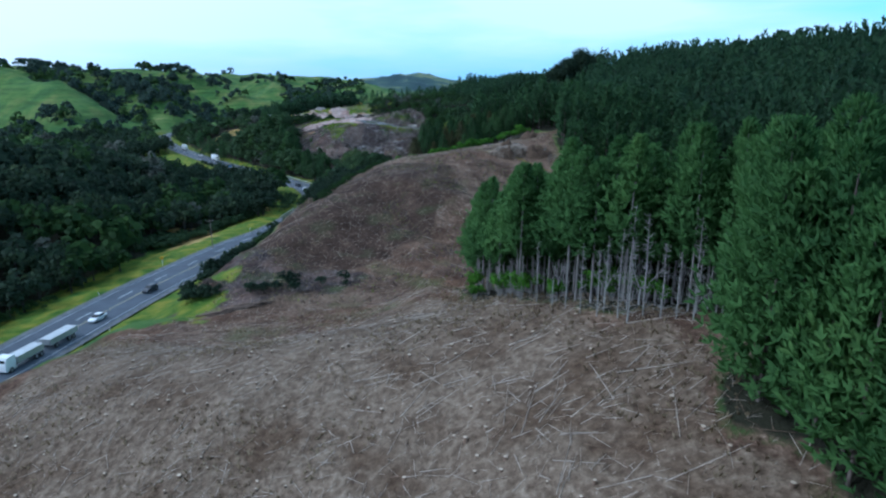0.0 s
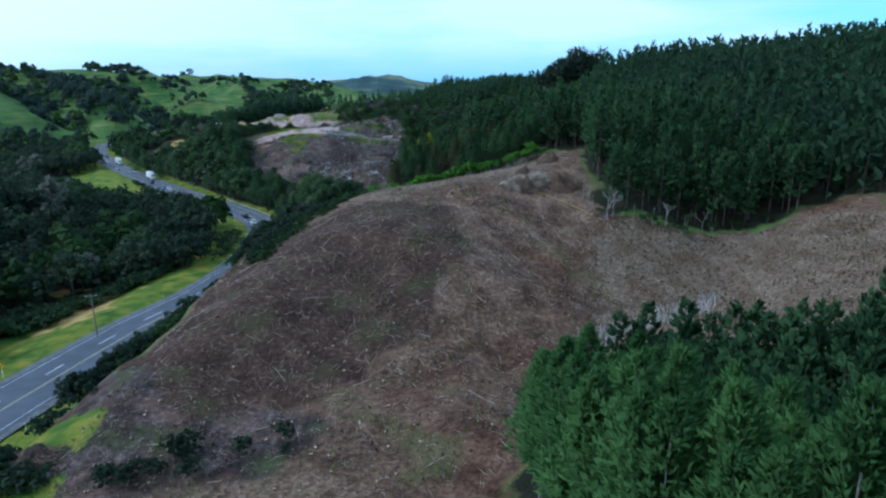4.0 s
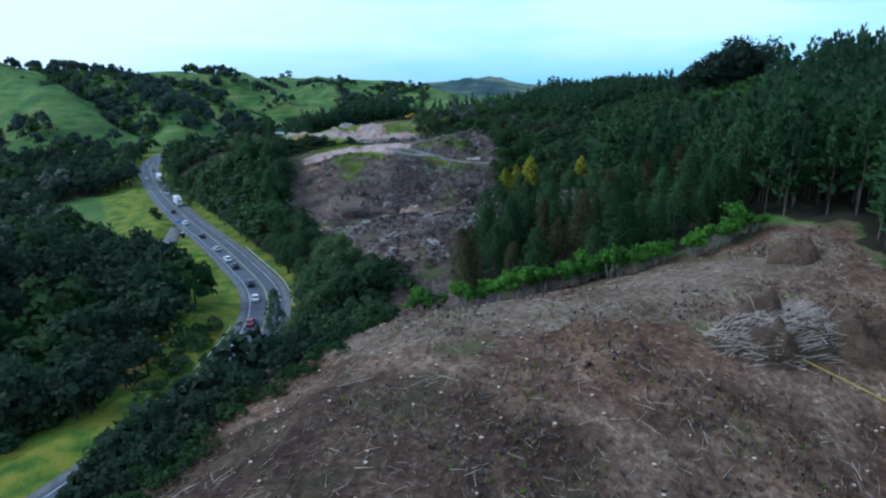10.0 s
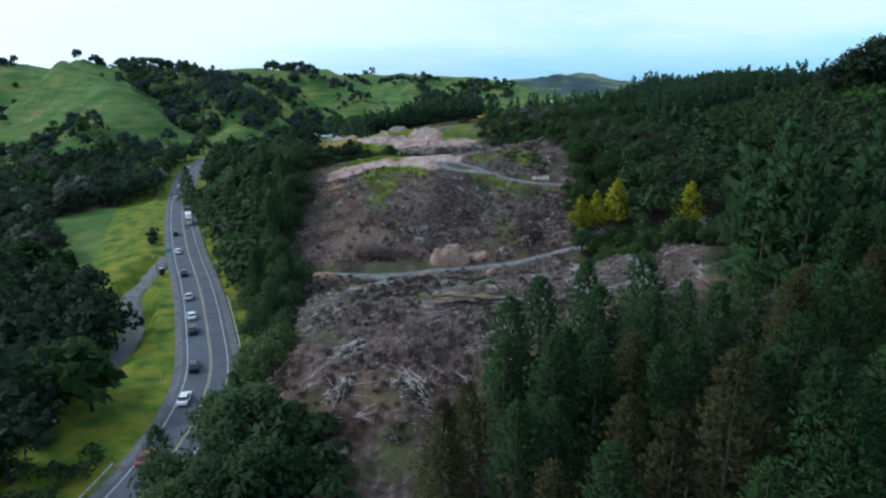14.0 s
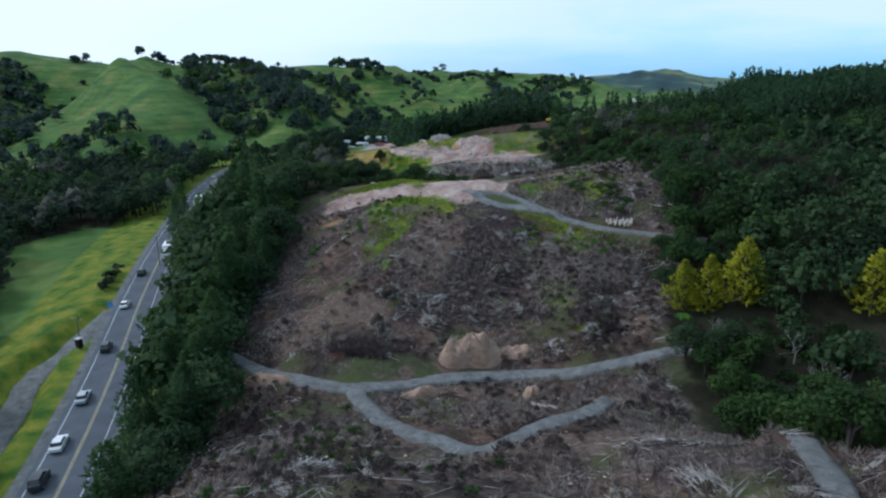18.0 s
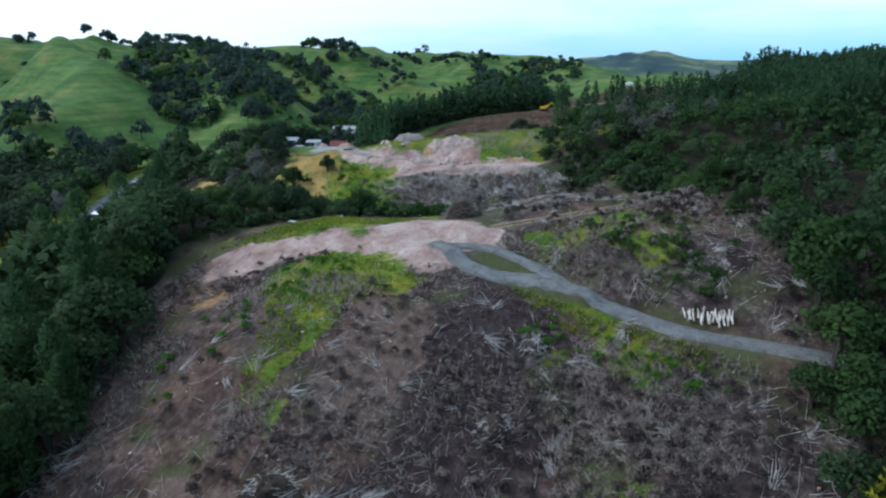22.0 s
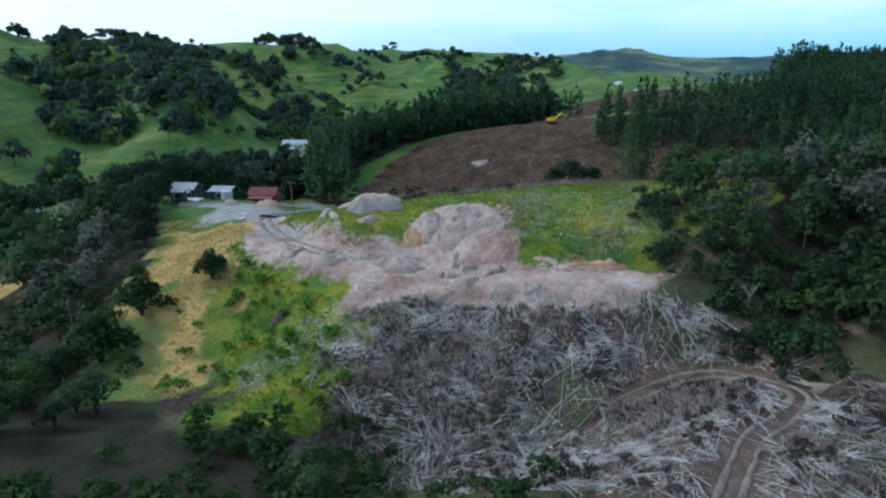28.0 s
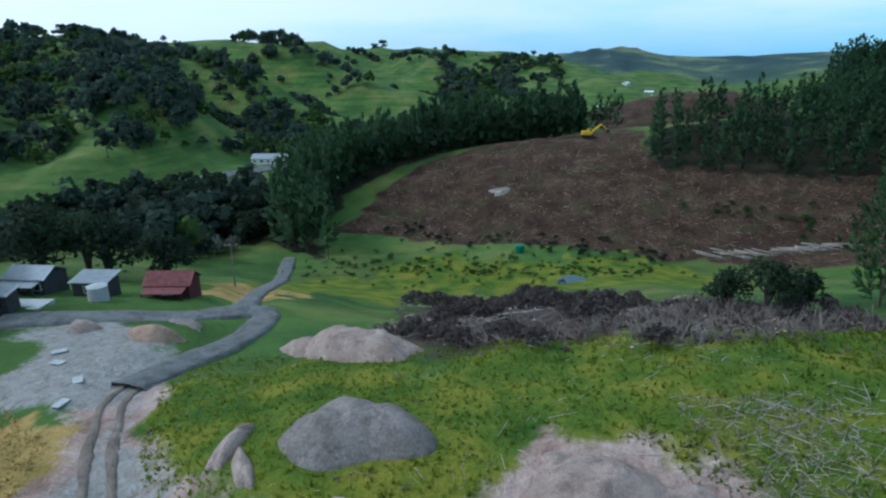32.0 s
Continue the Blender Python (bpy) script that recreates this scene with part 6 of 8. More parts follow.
def prisms(a, b, r):
    """Three-sided sticks from a to b."""
    d = b - a
    d = d / (np.linalg.norm(d, axis=1)[:, None] + 1e-9)
    s = np.cross(d, [[0.31, 0.17, 0.93]])
    s /= np.linalg.norm(s, axis=1)[:, None] + 1e-9
    t = np.cross(d, s)
    ring = [s * math.cos(k) + t * math.sin(k) for k in (0.0, 2.1, 4.2)]
    v = np.stack([a + q * r[:, None] for q in ring] + [b + q * (r * 0.5)[:, None] for q in ring], 1).reshape(-1, 3)
    k = np.arange(len(a))[:, None] * 6
    f = np.concatenate([k + t3 for t3 in ([0, 1, 4], [0, 4, 3], [1, 2, 5], [1, 5, 4], [2, 0, 3], [2, 3, 5])], 1).reshape(-1, 3)
    return v, f


BROWN_CORE = gravel_material("slash_core_brown", (0.05, 0.033, 0.022), (0.15, 0.10, 0.065))
WOOD_GREY_HEAP = plain("bleached_branches", (0.47, 0.44, 0.415), 0.9, grain=0.4, scale=0.7)
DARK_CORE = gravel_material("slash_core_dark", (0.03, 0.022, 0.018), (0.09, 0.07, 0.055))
slash_heap(23.5, 217, 7.6, 4.0, 2.9, 0.3, "big dark heap of raked branches on the knoll", WOOD, 620, 81, BROWN_CORE)
slash_heap(33, 217.5, 5.5, 3.6, 1.9, -0.2, "dark slash heap before the pine wall", WOOD_BROWN, 300, 82, BROWN_CORE)
slash_heap(33, 236, 4.5, 3.0, 1.5, 0.9, "brown branches heaped on the knoll's crest", WOOD_BROWN, 220, 83, BROWN_CORE)
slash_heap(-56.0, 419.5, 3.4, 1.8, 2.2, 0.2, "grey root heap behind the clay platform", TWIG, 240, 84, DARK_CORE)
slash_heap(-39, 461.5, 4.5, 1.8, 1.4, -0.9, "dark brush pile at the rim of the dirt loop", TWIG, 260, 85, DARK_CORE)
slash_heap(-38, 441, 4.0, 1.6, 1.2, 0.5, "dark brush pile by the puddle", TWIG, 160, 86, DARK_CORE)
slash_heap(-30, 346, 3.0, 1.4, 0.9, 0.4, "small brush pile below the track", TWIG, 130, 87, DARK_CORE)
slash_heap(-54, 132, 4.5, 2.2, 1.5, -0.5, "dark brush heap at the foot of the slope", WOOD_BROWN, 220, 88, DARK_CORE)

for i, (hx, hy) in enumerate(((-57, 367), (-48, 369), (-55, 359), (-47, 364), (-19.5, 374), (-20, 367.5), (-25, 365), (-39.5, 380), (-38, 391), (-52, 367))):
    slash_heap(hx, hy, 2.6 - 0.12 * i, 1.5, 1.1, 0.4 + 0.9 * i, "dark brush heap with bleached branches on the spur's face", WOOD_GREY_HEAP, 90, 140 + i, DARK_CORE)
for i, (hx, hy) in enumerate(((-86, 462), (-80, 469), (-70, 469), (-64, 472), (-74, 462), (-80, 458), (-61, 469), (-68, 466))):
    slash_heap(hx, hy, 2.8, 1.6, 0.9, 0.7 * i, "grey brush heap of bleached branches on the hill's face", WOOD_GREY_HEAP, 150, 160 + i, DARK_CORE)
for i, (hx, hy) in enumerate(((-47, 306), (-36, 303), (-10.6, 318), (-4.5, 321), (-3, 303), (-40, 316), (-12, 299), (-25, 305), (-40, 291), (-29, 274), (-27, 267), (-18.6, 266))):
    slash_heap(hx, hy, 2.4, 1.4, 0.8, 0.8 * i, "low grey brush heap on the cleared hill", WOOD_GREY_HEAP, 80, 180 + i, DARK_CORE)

ROPE = plain("yellow_rope", (0.65, 0.50, 0.04), 0.6, grain=0.1)
ra, rb = np.array([[24.5, 214.6, 0]]), np.array([[37.5, 205.0, 0]])
rp = ra + (rb - ra) * np.linspace(0, 1, 9)[:, None]
rp[:, 2] = land(rp[:, 0], rp[:, 1]) + 0.45
solid("yellow_rope", tri_mesh("yellow_rope", *limb(rp, [0.04] * 9, 5), ROPE), None, "taut yellow rope pegged down the slope", "rope")

# ---------------------------------------------------------------- farm buildings and far houses
ROOF_GREY = plain("corrugated_grey_roof", (0.30, 0.33, 0.36), 0.4, 0.5, 0.12, 1.5)
ROOF_CLEAR = plain("pale_roof_sheet", (0.72, 0.76, 0.80), 0.35, 0.1, 0.08, 1.5)
ROOF_RED = plain("rusty_red_roof", (0.16, 0.05, 0.05), 0.6, 0.2, 0.3, 1.5)
WALL_RED = plain("faded_red_board", (0.11, 0.03, 0.035), 0.8, grain=0.3, scale=2)
WALL_DARK = plain("dark_stained_board", (0.05, 0.05, 0.055), 0.8, grain=0.3, scale=2)
WALL_WHITE = plain("white_weatherboard", (0.72, 0.71, 0.68), 0.7, grain=0.08, scale=2)
ROOF_PINK = plain("faded_pink_roof", (0.50, 0.24, 0.20), 0.6, 0.1, 0.2, 1.5)
CONCRETE = plain("concrete", (0.42, 0.43, 0.43), 0.9, grain=0.2)


def ridged(w, d, z, rise, thick, ribs):
    """Two sloping roof sheets with standing ribs."""
    sheets = []
    for s in (-1, 1):
        bm = bmesh.new()
        slope = math.atan2(rise, d / 2)
        ln = math.hypot(rise, d / 2) + 0.35
        box(bm, (w + 0.6, ln, thick), (0, 0, 0), 0.01)
        for k in range(ribs):
            box(bm, (0.05, ln, 0.05), (-w / 2 + (k + 0.5) * w / ribs, 0, thick / 2 + 0.02))
        bmesh.ops.transform(bm, verts=bm.verts, matrix=Matrix.Translation((0, s * (d / 4 + 0.08), z + rise / 2)) @ Matrix.Rotation(-s * slope, 4, "X"))
        sheets.append(bm)
    return sheets


def house(name, x, y, w, d, h, rise, turn, wall, roof, label, category, windows=2, mono=False, lean=None):
    top = thing(name, Matrix.Translation((x, y, ground_at(x, y))) @ Matrix.Rotation(turn, 4, "Z"), label, category)
    bm = bmesh.new()
    box(bm, (w, d, h + 1.2), (0, 0, h / 2 - 0.6), 0.02)
    part("walls", bm, wall, top)
    if mono:
        bm = bmesh.new()
        box(bm, (w + 0.7, d + 0.7, 0.12), (0, 0, 0), 0.01)
        for k in range(12):
            box(bm, (0.06, d + 0.7, 0.05), (-w / 2 + (k + 0.5) * w / 12, 0, 0.08))
        bmesh.ops.transform(bm, verts=bm.verts, matrix=Matrix.Translation((0, 0, h + 0.35)) @ Matrix.Rotation(math.atan2(rise, d), 4, "X"))
        part("roof", bm, roof, top)
    else:
        gable = bmesh.new()
        for s in (-1, 1):
            vs = [gable.verts.new((s * (w / 2 - 0.02), yy, zz)) for yy, zz in ((-d / 2, h), (d / 2, h), (0, h + rise))]
            gable.faces.new(vs if s > 0 else vs[::-1])
        part("gable", gable, wall, top)
        for bm in ridged(w, d, h, rise, 0.12, 14):
            part("roof", bm, roof, top)
    for s in (-1, 1):
        for k in range(windows):
            wx = -w / 2 + (k + 0.5) * w / windows
            win = part("window", box(bmesh.new(), (min(1.6, w / windows * 0.6), 0.1, 1.1), (wx, s * (d / 2 + 0.02), h * 0.58), 0.02), WALL_WHITE, top, "white framed window")
            part("pane", box(bmesh.new(), (min(1.4, w / windows * 0.5), 0.04, 0.9), (wx, s * (d / 2 + 0.08), h * 0.58)), GLASS, win, "dark glass pane")
    part("door", box(bmesh.new(), (0.95, 0.08, 2.0), (w * 0.12, -d / 2 - 0.03, 1.0), 0.01), WALL_DARK, top)
    if lean:
        bm = bmesh.new()
        box(bm, (w * 0.92, lean, 0.1), (0, 0, 0), 0.01)
        bmesh.ops.transform(bm, verts=bm.verts, matrix=Matrix.Translation((0, -d / 2 - lean / 2 + 0.1, h - 0.35)) @ Matrix.Rotation(0.16, 4, "X"))
        part("lean_to_roof", bm, roof, top)
        for k in (-0.44, 0.0, 0.44):
            part("lean_to_post", box(bmesh.new(), (0.14, 0.14, h + 0.4), (w * k, -d / 2 - lean + 0.3, h / 2 - 0.75), 0.01), WALL_DARK, top)
    return top


house("barn", -141.5, 530.5, 6.0, 4.0, 2.2, 1.3, 0.30, WALL_RED, ROOF_RED, "dark red board barn with a rusty red roof", "barn", 1, False, 2.2)
house("shed", -149.5, 525.5, 4.6, 3.2, 2.2, 0.5, 0.25, WALL_DARK, ROOF_GREY, "dark open shed with a flat grey roof", "shed", 1, True)
house("farmhouse", -158.0, 524.0, 5.6, 4.6, 2.5, 1.1, 0.2, WALL_DARK, ROOF_GREY, "dark farmhouse with grey corrugated roof sheets", "house", 3, False, 2.0)
house("shed", -152.0, 514.5, 2.6, 2.2, 2.0, 0.4, 0.3, WALL_DARK, ROOF_GREY, "small dark shed beside the gravel yard", "shed", 1, True)
house("house", -250, 731, 17, 9, 3.0, 1.8, 0.25, WALL_WHITE, ROOF_GREY, "white bungalow with a grey roof on the pasture", "house", 5)
house("house", -103, 1050, 14, 9, 4.5, 2.5, 0.4, WALL_WHITE, ROOF_CLEAR, "white house far down the valley", "house", 4)
house("house", 28, 362.5, 9, 6.5, 3.0, 1.8, 0.7, WALL_WHITE, ROOF_PINK, "house with a faded pink roof among the bush", "house", 3)
house("shed", -238, 481, 10, 7, 3.2, 1.4, -0.4, WALL_WHITE, ROOF_CLEAR, "white shed at the edge of a paddock", "shed", 2)
house("house", -262, 470, 12, 8, 3.2, 1.8, 0.5, WALL_WHITE, ROOF_GREY, "white house among valley trees", "house", 3)
house("shed", -128, 238, 8, 5, 3.0, 1.0, 0.9, WALL_WHITE, ROOF_CLEAR, "pale roofed shed hidden in the valley bush", "shed", 2)
house("house", -143, 247, 12, 7, 3.4, 1.6, 0.5, WALL_WHITE, ROOF_GREY, "grey roofed house hidden in the valley bush", "house", 3)
house("long_shed", -258, 320, 26, 10, 9.0, 1.5, 0.5, WALL_WHITE, ROOF_CLEAR, "long pale shed rising above the bush", "shed", 5)
for i, (hx, hy) in enumerate(((-60, 1190), (-38, 1200), (-10, 1185), (15, 1210), (-85, 1230), (45, 1225), (-30, 1260))):
    house("house", hx, hy, 9 + 2 * (i % 3), 7, 2.6, 1.4, 0.3 * i, WALL_WHITE, (ROOF_CLEAR, ROOF_GREY)[i % 2], "pale village house far down the valley", "house", 4)

tank = thing("water_tank", Matrix.Translation((-145.2, 521.6, ground_at(-145.2, 521.6))), "pale grey round concrete water tank beside the shed", "water tank")
part("tank_wall", tube(bmesh.new(), (0, 0, -0.3), (0, 0, 2.0), 1.2, 1.2, 24), CONCRETE, tank)
part("tank_lid", tube(bmesh.new(), (0, 0, 2.0), (0, 0, 2.25), 1.24, 0.4, 24), CONCRETE, tank)
trough = thing("green_tank", Matrix.Translation((-107.3, 620, ground_at(-107.3, 620))), "small dark green plastic tank in the wet meadow", "water tank")
GREEN_PLASTIC = plain("green_plastic", (0.02, 0.16, 0.09), 0.5, grain=0.1)
part("tank_wall", tube(bmesh.new(), (0, 0, -0.2), (0, 0, 1.9), 1.3, 1.25, 20), GREEN_PLASTIC, trough)
part("tank_lid", tube(bmesh.new(), (0, 0, 1.9), (0, 0, 2.2), 1.25, 0.5, 20), GREEN_PLASTIC, trough)
slab = thing("concrete_slab", Matrix.Translation((-151.5, 517.0, ground_at(-151.5, 517.0))), "bare concrete slab in front of the sheds", "slab")
part("slab_top", box(bmesh.new(), (5.0, 3.2, 0.5), (0, 0, -0.02), 0.03, 0.25), CONCRETE, slab)

# yellow excavator on the far cutover
DIGGER = plain("machine_yellow", (0.72, 0.47, 0.02), 0.45, grain=0.12)
dg = thing("excavator", Matrix.Translation((-95, 685, ground_at(-95, 685))) @ Matrix.Rotation(0.25, 4, "Z"), "yellow excavator standing on the far cutover crest", "excavator")
for s in (-1, 1):
    part("track", box(bmesh.new(), (4.2, 0.6, 0.9), (0, s * 1.2, 0.45), 0.2), BLACK, dg, "black crawler track")
part("house_body", box(bmesh.new(), (3.2, 2.6, 1.3), (-0.6, 0, 1.75), 0.15), DIGGER, dg)
cab = part("cab", box(bmesh.new(), (1.5, 1.1, 1.6), (0.9, 0.75, 2.2), 0.1), DIGGER, dg)
part("cab_window", box(bmesh.new(), (1.1, 1.14, 0.9), (0.98, 0.75, 2.5), 0.04), GLASS, cab, "dark cab window")
part("boom", tube(bmesh.new(), (0.9, -0.3, 1.7), (4.2, -0.3, 4.6), 0.34, 0.28, 6), DIGGER, dg)
part("arm", tube(bmesh.new(), (4.1, -0.3, 4.7), (6.6, -0.3, 2.8), 0.26, 0.2, 6), DIGGER, dg)
part("bucket", box(bmesh.new(), (0.9, 1.1, 0.9), (6.7, -0.3, 2.3), 0.12), BLACK, dg)

# red fence tape and gate by the track fork, small white and dark bits of litter on the platform
GATE = plain("gate_red", (0.28, 0.07, 0.05), 0.6, grain=0.2)
gate = thing("red_gate", Matrix.Translation((-57.5, 348.6, ground_at(-57.5, 348.6))) @ Matrix.Rotation(0.5, 4, "Z"), "dull red bar gate standing by the track fork", "gate")
for dz in (0.3, 0.6, 0.9, 1.2):
    part("gate_bar", tube(bmesh.new(), (-1.4, 0, dz), (1.4, 0, dz), 0.04, 0.04, 6), GATE, gate)
for dx in (-1.4, 1.4):
    part("gate_post", tube(bmesh.new(), (dx, 0, -0.3), (dx, 0, 1.4), 0.09, 0.09, 6), POST_WOOD, gate)
for i, (bx, by) in enumerate(((-84, 413), (-76, 415), (-47, 444), (-126, 500.5), (-131, 503), (-133, 505), (-124, 497))):
    solid("sheet_scrap", box(bmesh.new(), (1.3, 0.8, 0.1), (0, 0, 0.1), 0.03), CONCRETE, "pale scrap sheet lying on the ground", "scrap", "scrap sheets", m=Matrix.Translation((bx, by, ground_at(bx, by))) @ Matrix.Rotation(i * 0.8, 4, "Z"))

# ---------------------------------------------------------------- shrubs and single trees
def shrub_parts(rng, h, leaves, size, stems=7):
    """A shrub with pale bare stems below a flat-topped leafy crown."""
    st, cs, os_ = [], [], []
    each = leaves // stems
    for k in range(stems):
        a = rng.uniform(0, 6.28)
        r = rng.uniform(0.1, 0.42) * h
        c = np.array([r * math.cos(a), r * math.sin(a), h * rng.uniform(0.62, 0.9)])
        st.append(limb([(0.12 * c[0], 0.12 * c[1], -0.3), (0.5 * c[0], 0.5 * c[1], 0.4 * h), tuple(c)], [0.035, 0.028, 0.012], 4))
        d = rng.normal(0, 1, (each, 3))
        d /= np.linalg.norm(d, axis=1)[:, None]
        cs.append(c + d * np.array([0.22, 0.22, 0.16]) * h * rng.uniform(0.4, 1.1, (each, 1)))
        os_.append(d + [0, 0, 0.5])
    return join(st), cards(rng, np.vstack(cs), np.vstack(os_), np.full(each * stems, size))


prng = np.random.RandomState(71)
SHRUBS = [shrub_parts(prng, 3.6, 210, 0.24) for _ in range(5)]
LOW_SHRUBS = [(limb([(0, 0, -.3), (0.1, 0, 1.4)], [.06, .02], 3), bush_parts(prng, 2.2, 1.5, 96, 0.25, 0.12, 6)[1]) for _ in range(5)]


def along(line, n, spread, seed):
    rng = np.random.RandomState(seed)
    p = spline(line, 0.5)
    q = p[rng.randint(0, len(p), n)] + rng.normal(0, spread, (n, 2))
    return q[:, 0], q[:, 1]


x, y = along([(-18, 239), (-8, 241.5), (4, 243.5), (16, 245.5), (26, 248.5), (35, 254)], 62, 1.1, 72)
plant_each("bright_shrub", SHRUBS, x, y, sizes(len(x), 0.65, 1.25, 73), 74, (BARK_GREY, LEAF_BRIGHT), "bright green shrub with pale bare stems", "shrub", "shrub row behind the knoll", ("stem", "foliage"))
x, y = along([(5, 96), (5, 90), (9, 76), (13, 67), (19, 60.5), (24, 55)], 22, 0.9, 75)
plant_each("bright_shrub", SHRUBS, x, y, sizes(len(x), 0.45, 0.95, 76), 77, (BARK_GREY, LEAF_BRIGHT), "yellow-green shrub at the foot of the pines", "shrub", "shrubs at the pine edge", ("stem", "foliage"))
x, y = along([(40, 206), (52, 203), (66, 206), (84, 207)], 20, 1.2, 78)
plant_each("bright_shrub", SHRUBS, x, y, sizes(len(x), 0.4, 0.85, 79), 80, (BARK_GREY, LEAF_MID), "green shrub at the foot of the pine wall", "shrub", "shrubs at the pine wall", ("stem", "foliage"))
# dark scrub on the bank above the highway and in the gullies
for line, n, sp, seed, leaf, lo, hi, label in (([(-48, 254), (-44, 242), (-42, 230), (-44, 218), (-47, 206)], 220, 2.0, 91, LEAF_DARK, 1.5, 3.2, "tall dark scrub on the bank above the highway"),
                                               ([(-50, 206), (-53, 194), (-56, 182), (-59.5, 170), (-63.5, 158)], 170, 1.7, 90, LEAF_DARK, 0.9, 2.2, "dark scrub on the bank above the highway"),
                                               ([(-46, 240), (-47, 216), (-50, 200), (-54, 184), (-60, 166)], 150, 2.2, 89, LEAF_MID, 0.5, 1.5, "mid-green scrub and fern on the bank above the highway"),
                                               ([(-30, 252), (-38, 246), (-44, 256), (-50, 270)], 46, 3.0, 92, LEAF_DARK, 0.9, 2.2, "dark scrub in the gully below the knoll"),
                                               ([(-58, 150), (-58, 132), (-48, 126), (-36, 128), (-24, 134)], 44, 1.7, 93, LEAF_DARK, 0.6, 1.5, "dark scrub at the foot of the slope"),
                                               ([(-92, 196), (-88, 214), (-82, 226), (-78, 244), (-76, 262), (-86, 284)], 60, 2.2, 94, LEAF_MID, 0.6, 1.5, "green scrub along the highway verge"),
                                               ([(-100, 120), (-96, 146), (-94, 170)], 30, 2.2, 95, LEAF_MID, 0.6, 1.3, "green scrub along the highway verge"),
                                               ([(-100, 310), (-104, 318), (-112, 326), (-96, 300)], 22, 0.8, 96, LEAF_DARK, 0.4, 0.8, "dark hedge beside the layby"),
                                               ([(-141, 376), (-148, 385), (-157, 397)], 24, 0.8, 97, LEAF_DARK, 0.5, 1.3, "dark hedge along the paddock"),
                                               ([(-36, 300), (-46, 322), (-24, 312), (-10, 306), (-60, 338)], 50, 4.5, 98, LEAF_MID, 0.25, 0.6, "low green regrowth among the brush"),
                                               ([(-80, 376), (-74, 390), (-68, 400), (-72, 384)], 46, 2.4, 99, LEAF_BRIGHT, 0.25, 0.6, "bright green regrowth on the spur's face"),
                                               ([(-40, 394), (-28, 391.5), (-18, 389)], 34, 1.2, 100, LEAF_BRIGHT, 0.25, 0.55, "bright green regrowth below the track"),
                                               ([(-92, 466), (-98, 460), (-104, 456), (-108, 474), (-90, 458)], 54, 2.6, 101, LEAF_BRIGHT, 0.3, 0.7, "bright green regrowth on the hill's flank"),
                                               ([(-150, 630), (-120, 626), (-90, 624), (-70, 622)], 60, 3.0, 103, LEAF_DARK, 0.4, 0.9, "dark scrub line at the foot of the cutover"),
                                               ([(-40, 640), (-30, 645), (-60, 645)], 26, 4.0, 104, LEAF_MID, 0.4, 1.0, "green regrowth on the far cutover"),
                                               ([(-12, 420), (-20, 432), (-26, 448), (-30, 470), (-36, 486), (-44, 478)], 150, 3.5, 105, LEAF_MID, 0.4, 1.2, "green scrub beside the slash slope"),
                                               ([(-37, 184), (-36, 196), (-34, 206), (-29, 213), (-25, 221), (-22, 230)], 130, 2.0, 127, LEAF_MID, 0.3, 0.9, "green scrub and fern on the knoll's flank"),
                                               ([(-40, 190), (-39, 202), (-35, 212), (-30, 220), (-27, 230)], 120, 2.0, 128, LEAF_DARK, 0.5, 1.3, "dark scrub on the knoll's flank"),
                                               ([(-21, 236), (-27, 241), (-29, 249), (-27, 256), (-33, 262)], 110, 2.3, 129, LEAF_BUSH, 0.7, 2.0, "dark scrub filling the gully behind the knoll"),
                                               ([(-101, 407), (-88, 415), (-76, 422), (-70, 430)], 90, 1.6, 130, LEAF_BUSH, 0.4, 1.1, "dark scrub behind the clay platform"),
                                               ([(-150, 590), (-130, 600), (-110, 606), (-90, 604), (-76, 610)], 260, 7.0, 136, LEAF_MID, 0.25, 0.6, "green rushes on the wet meadow"),
                                               ([(-34, 414), (-26, 408), (-20, 404), (-24, 412)], 60, 2.2, 137, LEAF_MID, 0.25, 0.7, "green regrowth on the slope above the track"),
                                               ([(-1, 365), (5, 362), (11, 365), (16, 369), (4, 369)], 60, 1.8, 138, LEAF_MID, 0.4, 1.1, "light green shrubs round the leafless trees"),
                                               ([(-99, 186), (-92, 205), (-87, 218), (-80, 230), (-75, 243)], 150, 2.6, 139, LEAF_BUSH, 0.6, 1.9, "dark scrub leaning over the highway verge"),
                                               ([(-57, 228), (-60, 238), (-62, 246), (-65, 258), (-69, 274)], 120, 2.2, 140, LEAF_BUSH, 0.5, 1.5, "dark scrub over the grassy verge"),
                                               ([(-57, 496), (-54, 488), (-50, 482), (-45, 475), (-41, 468)], 90, 1.8, 126, LEAF_BUSH, 0.4, 1.3, "dark scrub where the hilltop grass ends"),
                                               ([(-36, 486), (-34, 500), (-32, 474), (-24, 458), (-16, 444), (-10, 430)], 170, 3.0, 119, LEAF_DARK, 0.6, 1.7, "dark scrub at the bush edge"),
                                               ([(-100, 428), (-88, 434), (-72, 431), (-64, 438), (-78, 446), (-94, 444)], 170, 4.0, 106, LEAF_MID, 0.4, 1.3, "dark scrub in the gully between the spurs"),
                                               ([(-120, 462), (-128, 470), (-140, 470), (-160, 462), (-150, 480)], 60, 5.0, 107, LEAF_MID, 0.6, 1.6, "mixed scrub on the rough grass"),
                                               ([(-206, 594), (-196, 597), (-182, 601)], 34, 1.3, 108, LEAF_GREY, 1.5, 2.3, "pale grey-green hedge behind the barn")):
    x, y = along(line, n, sp, seed)
    m = nearest(x, y, ROAD_LINE)[0] > 8.6
    x, y = x[m], y[m]
    if not len(x):
        continue
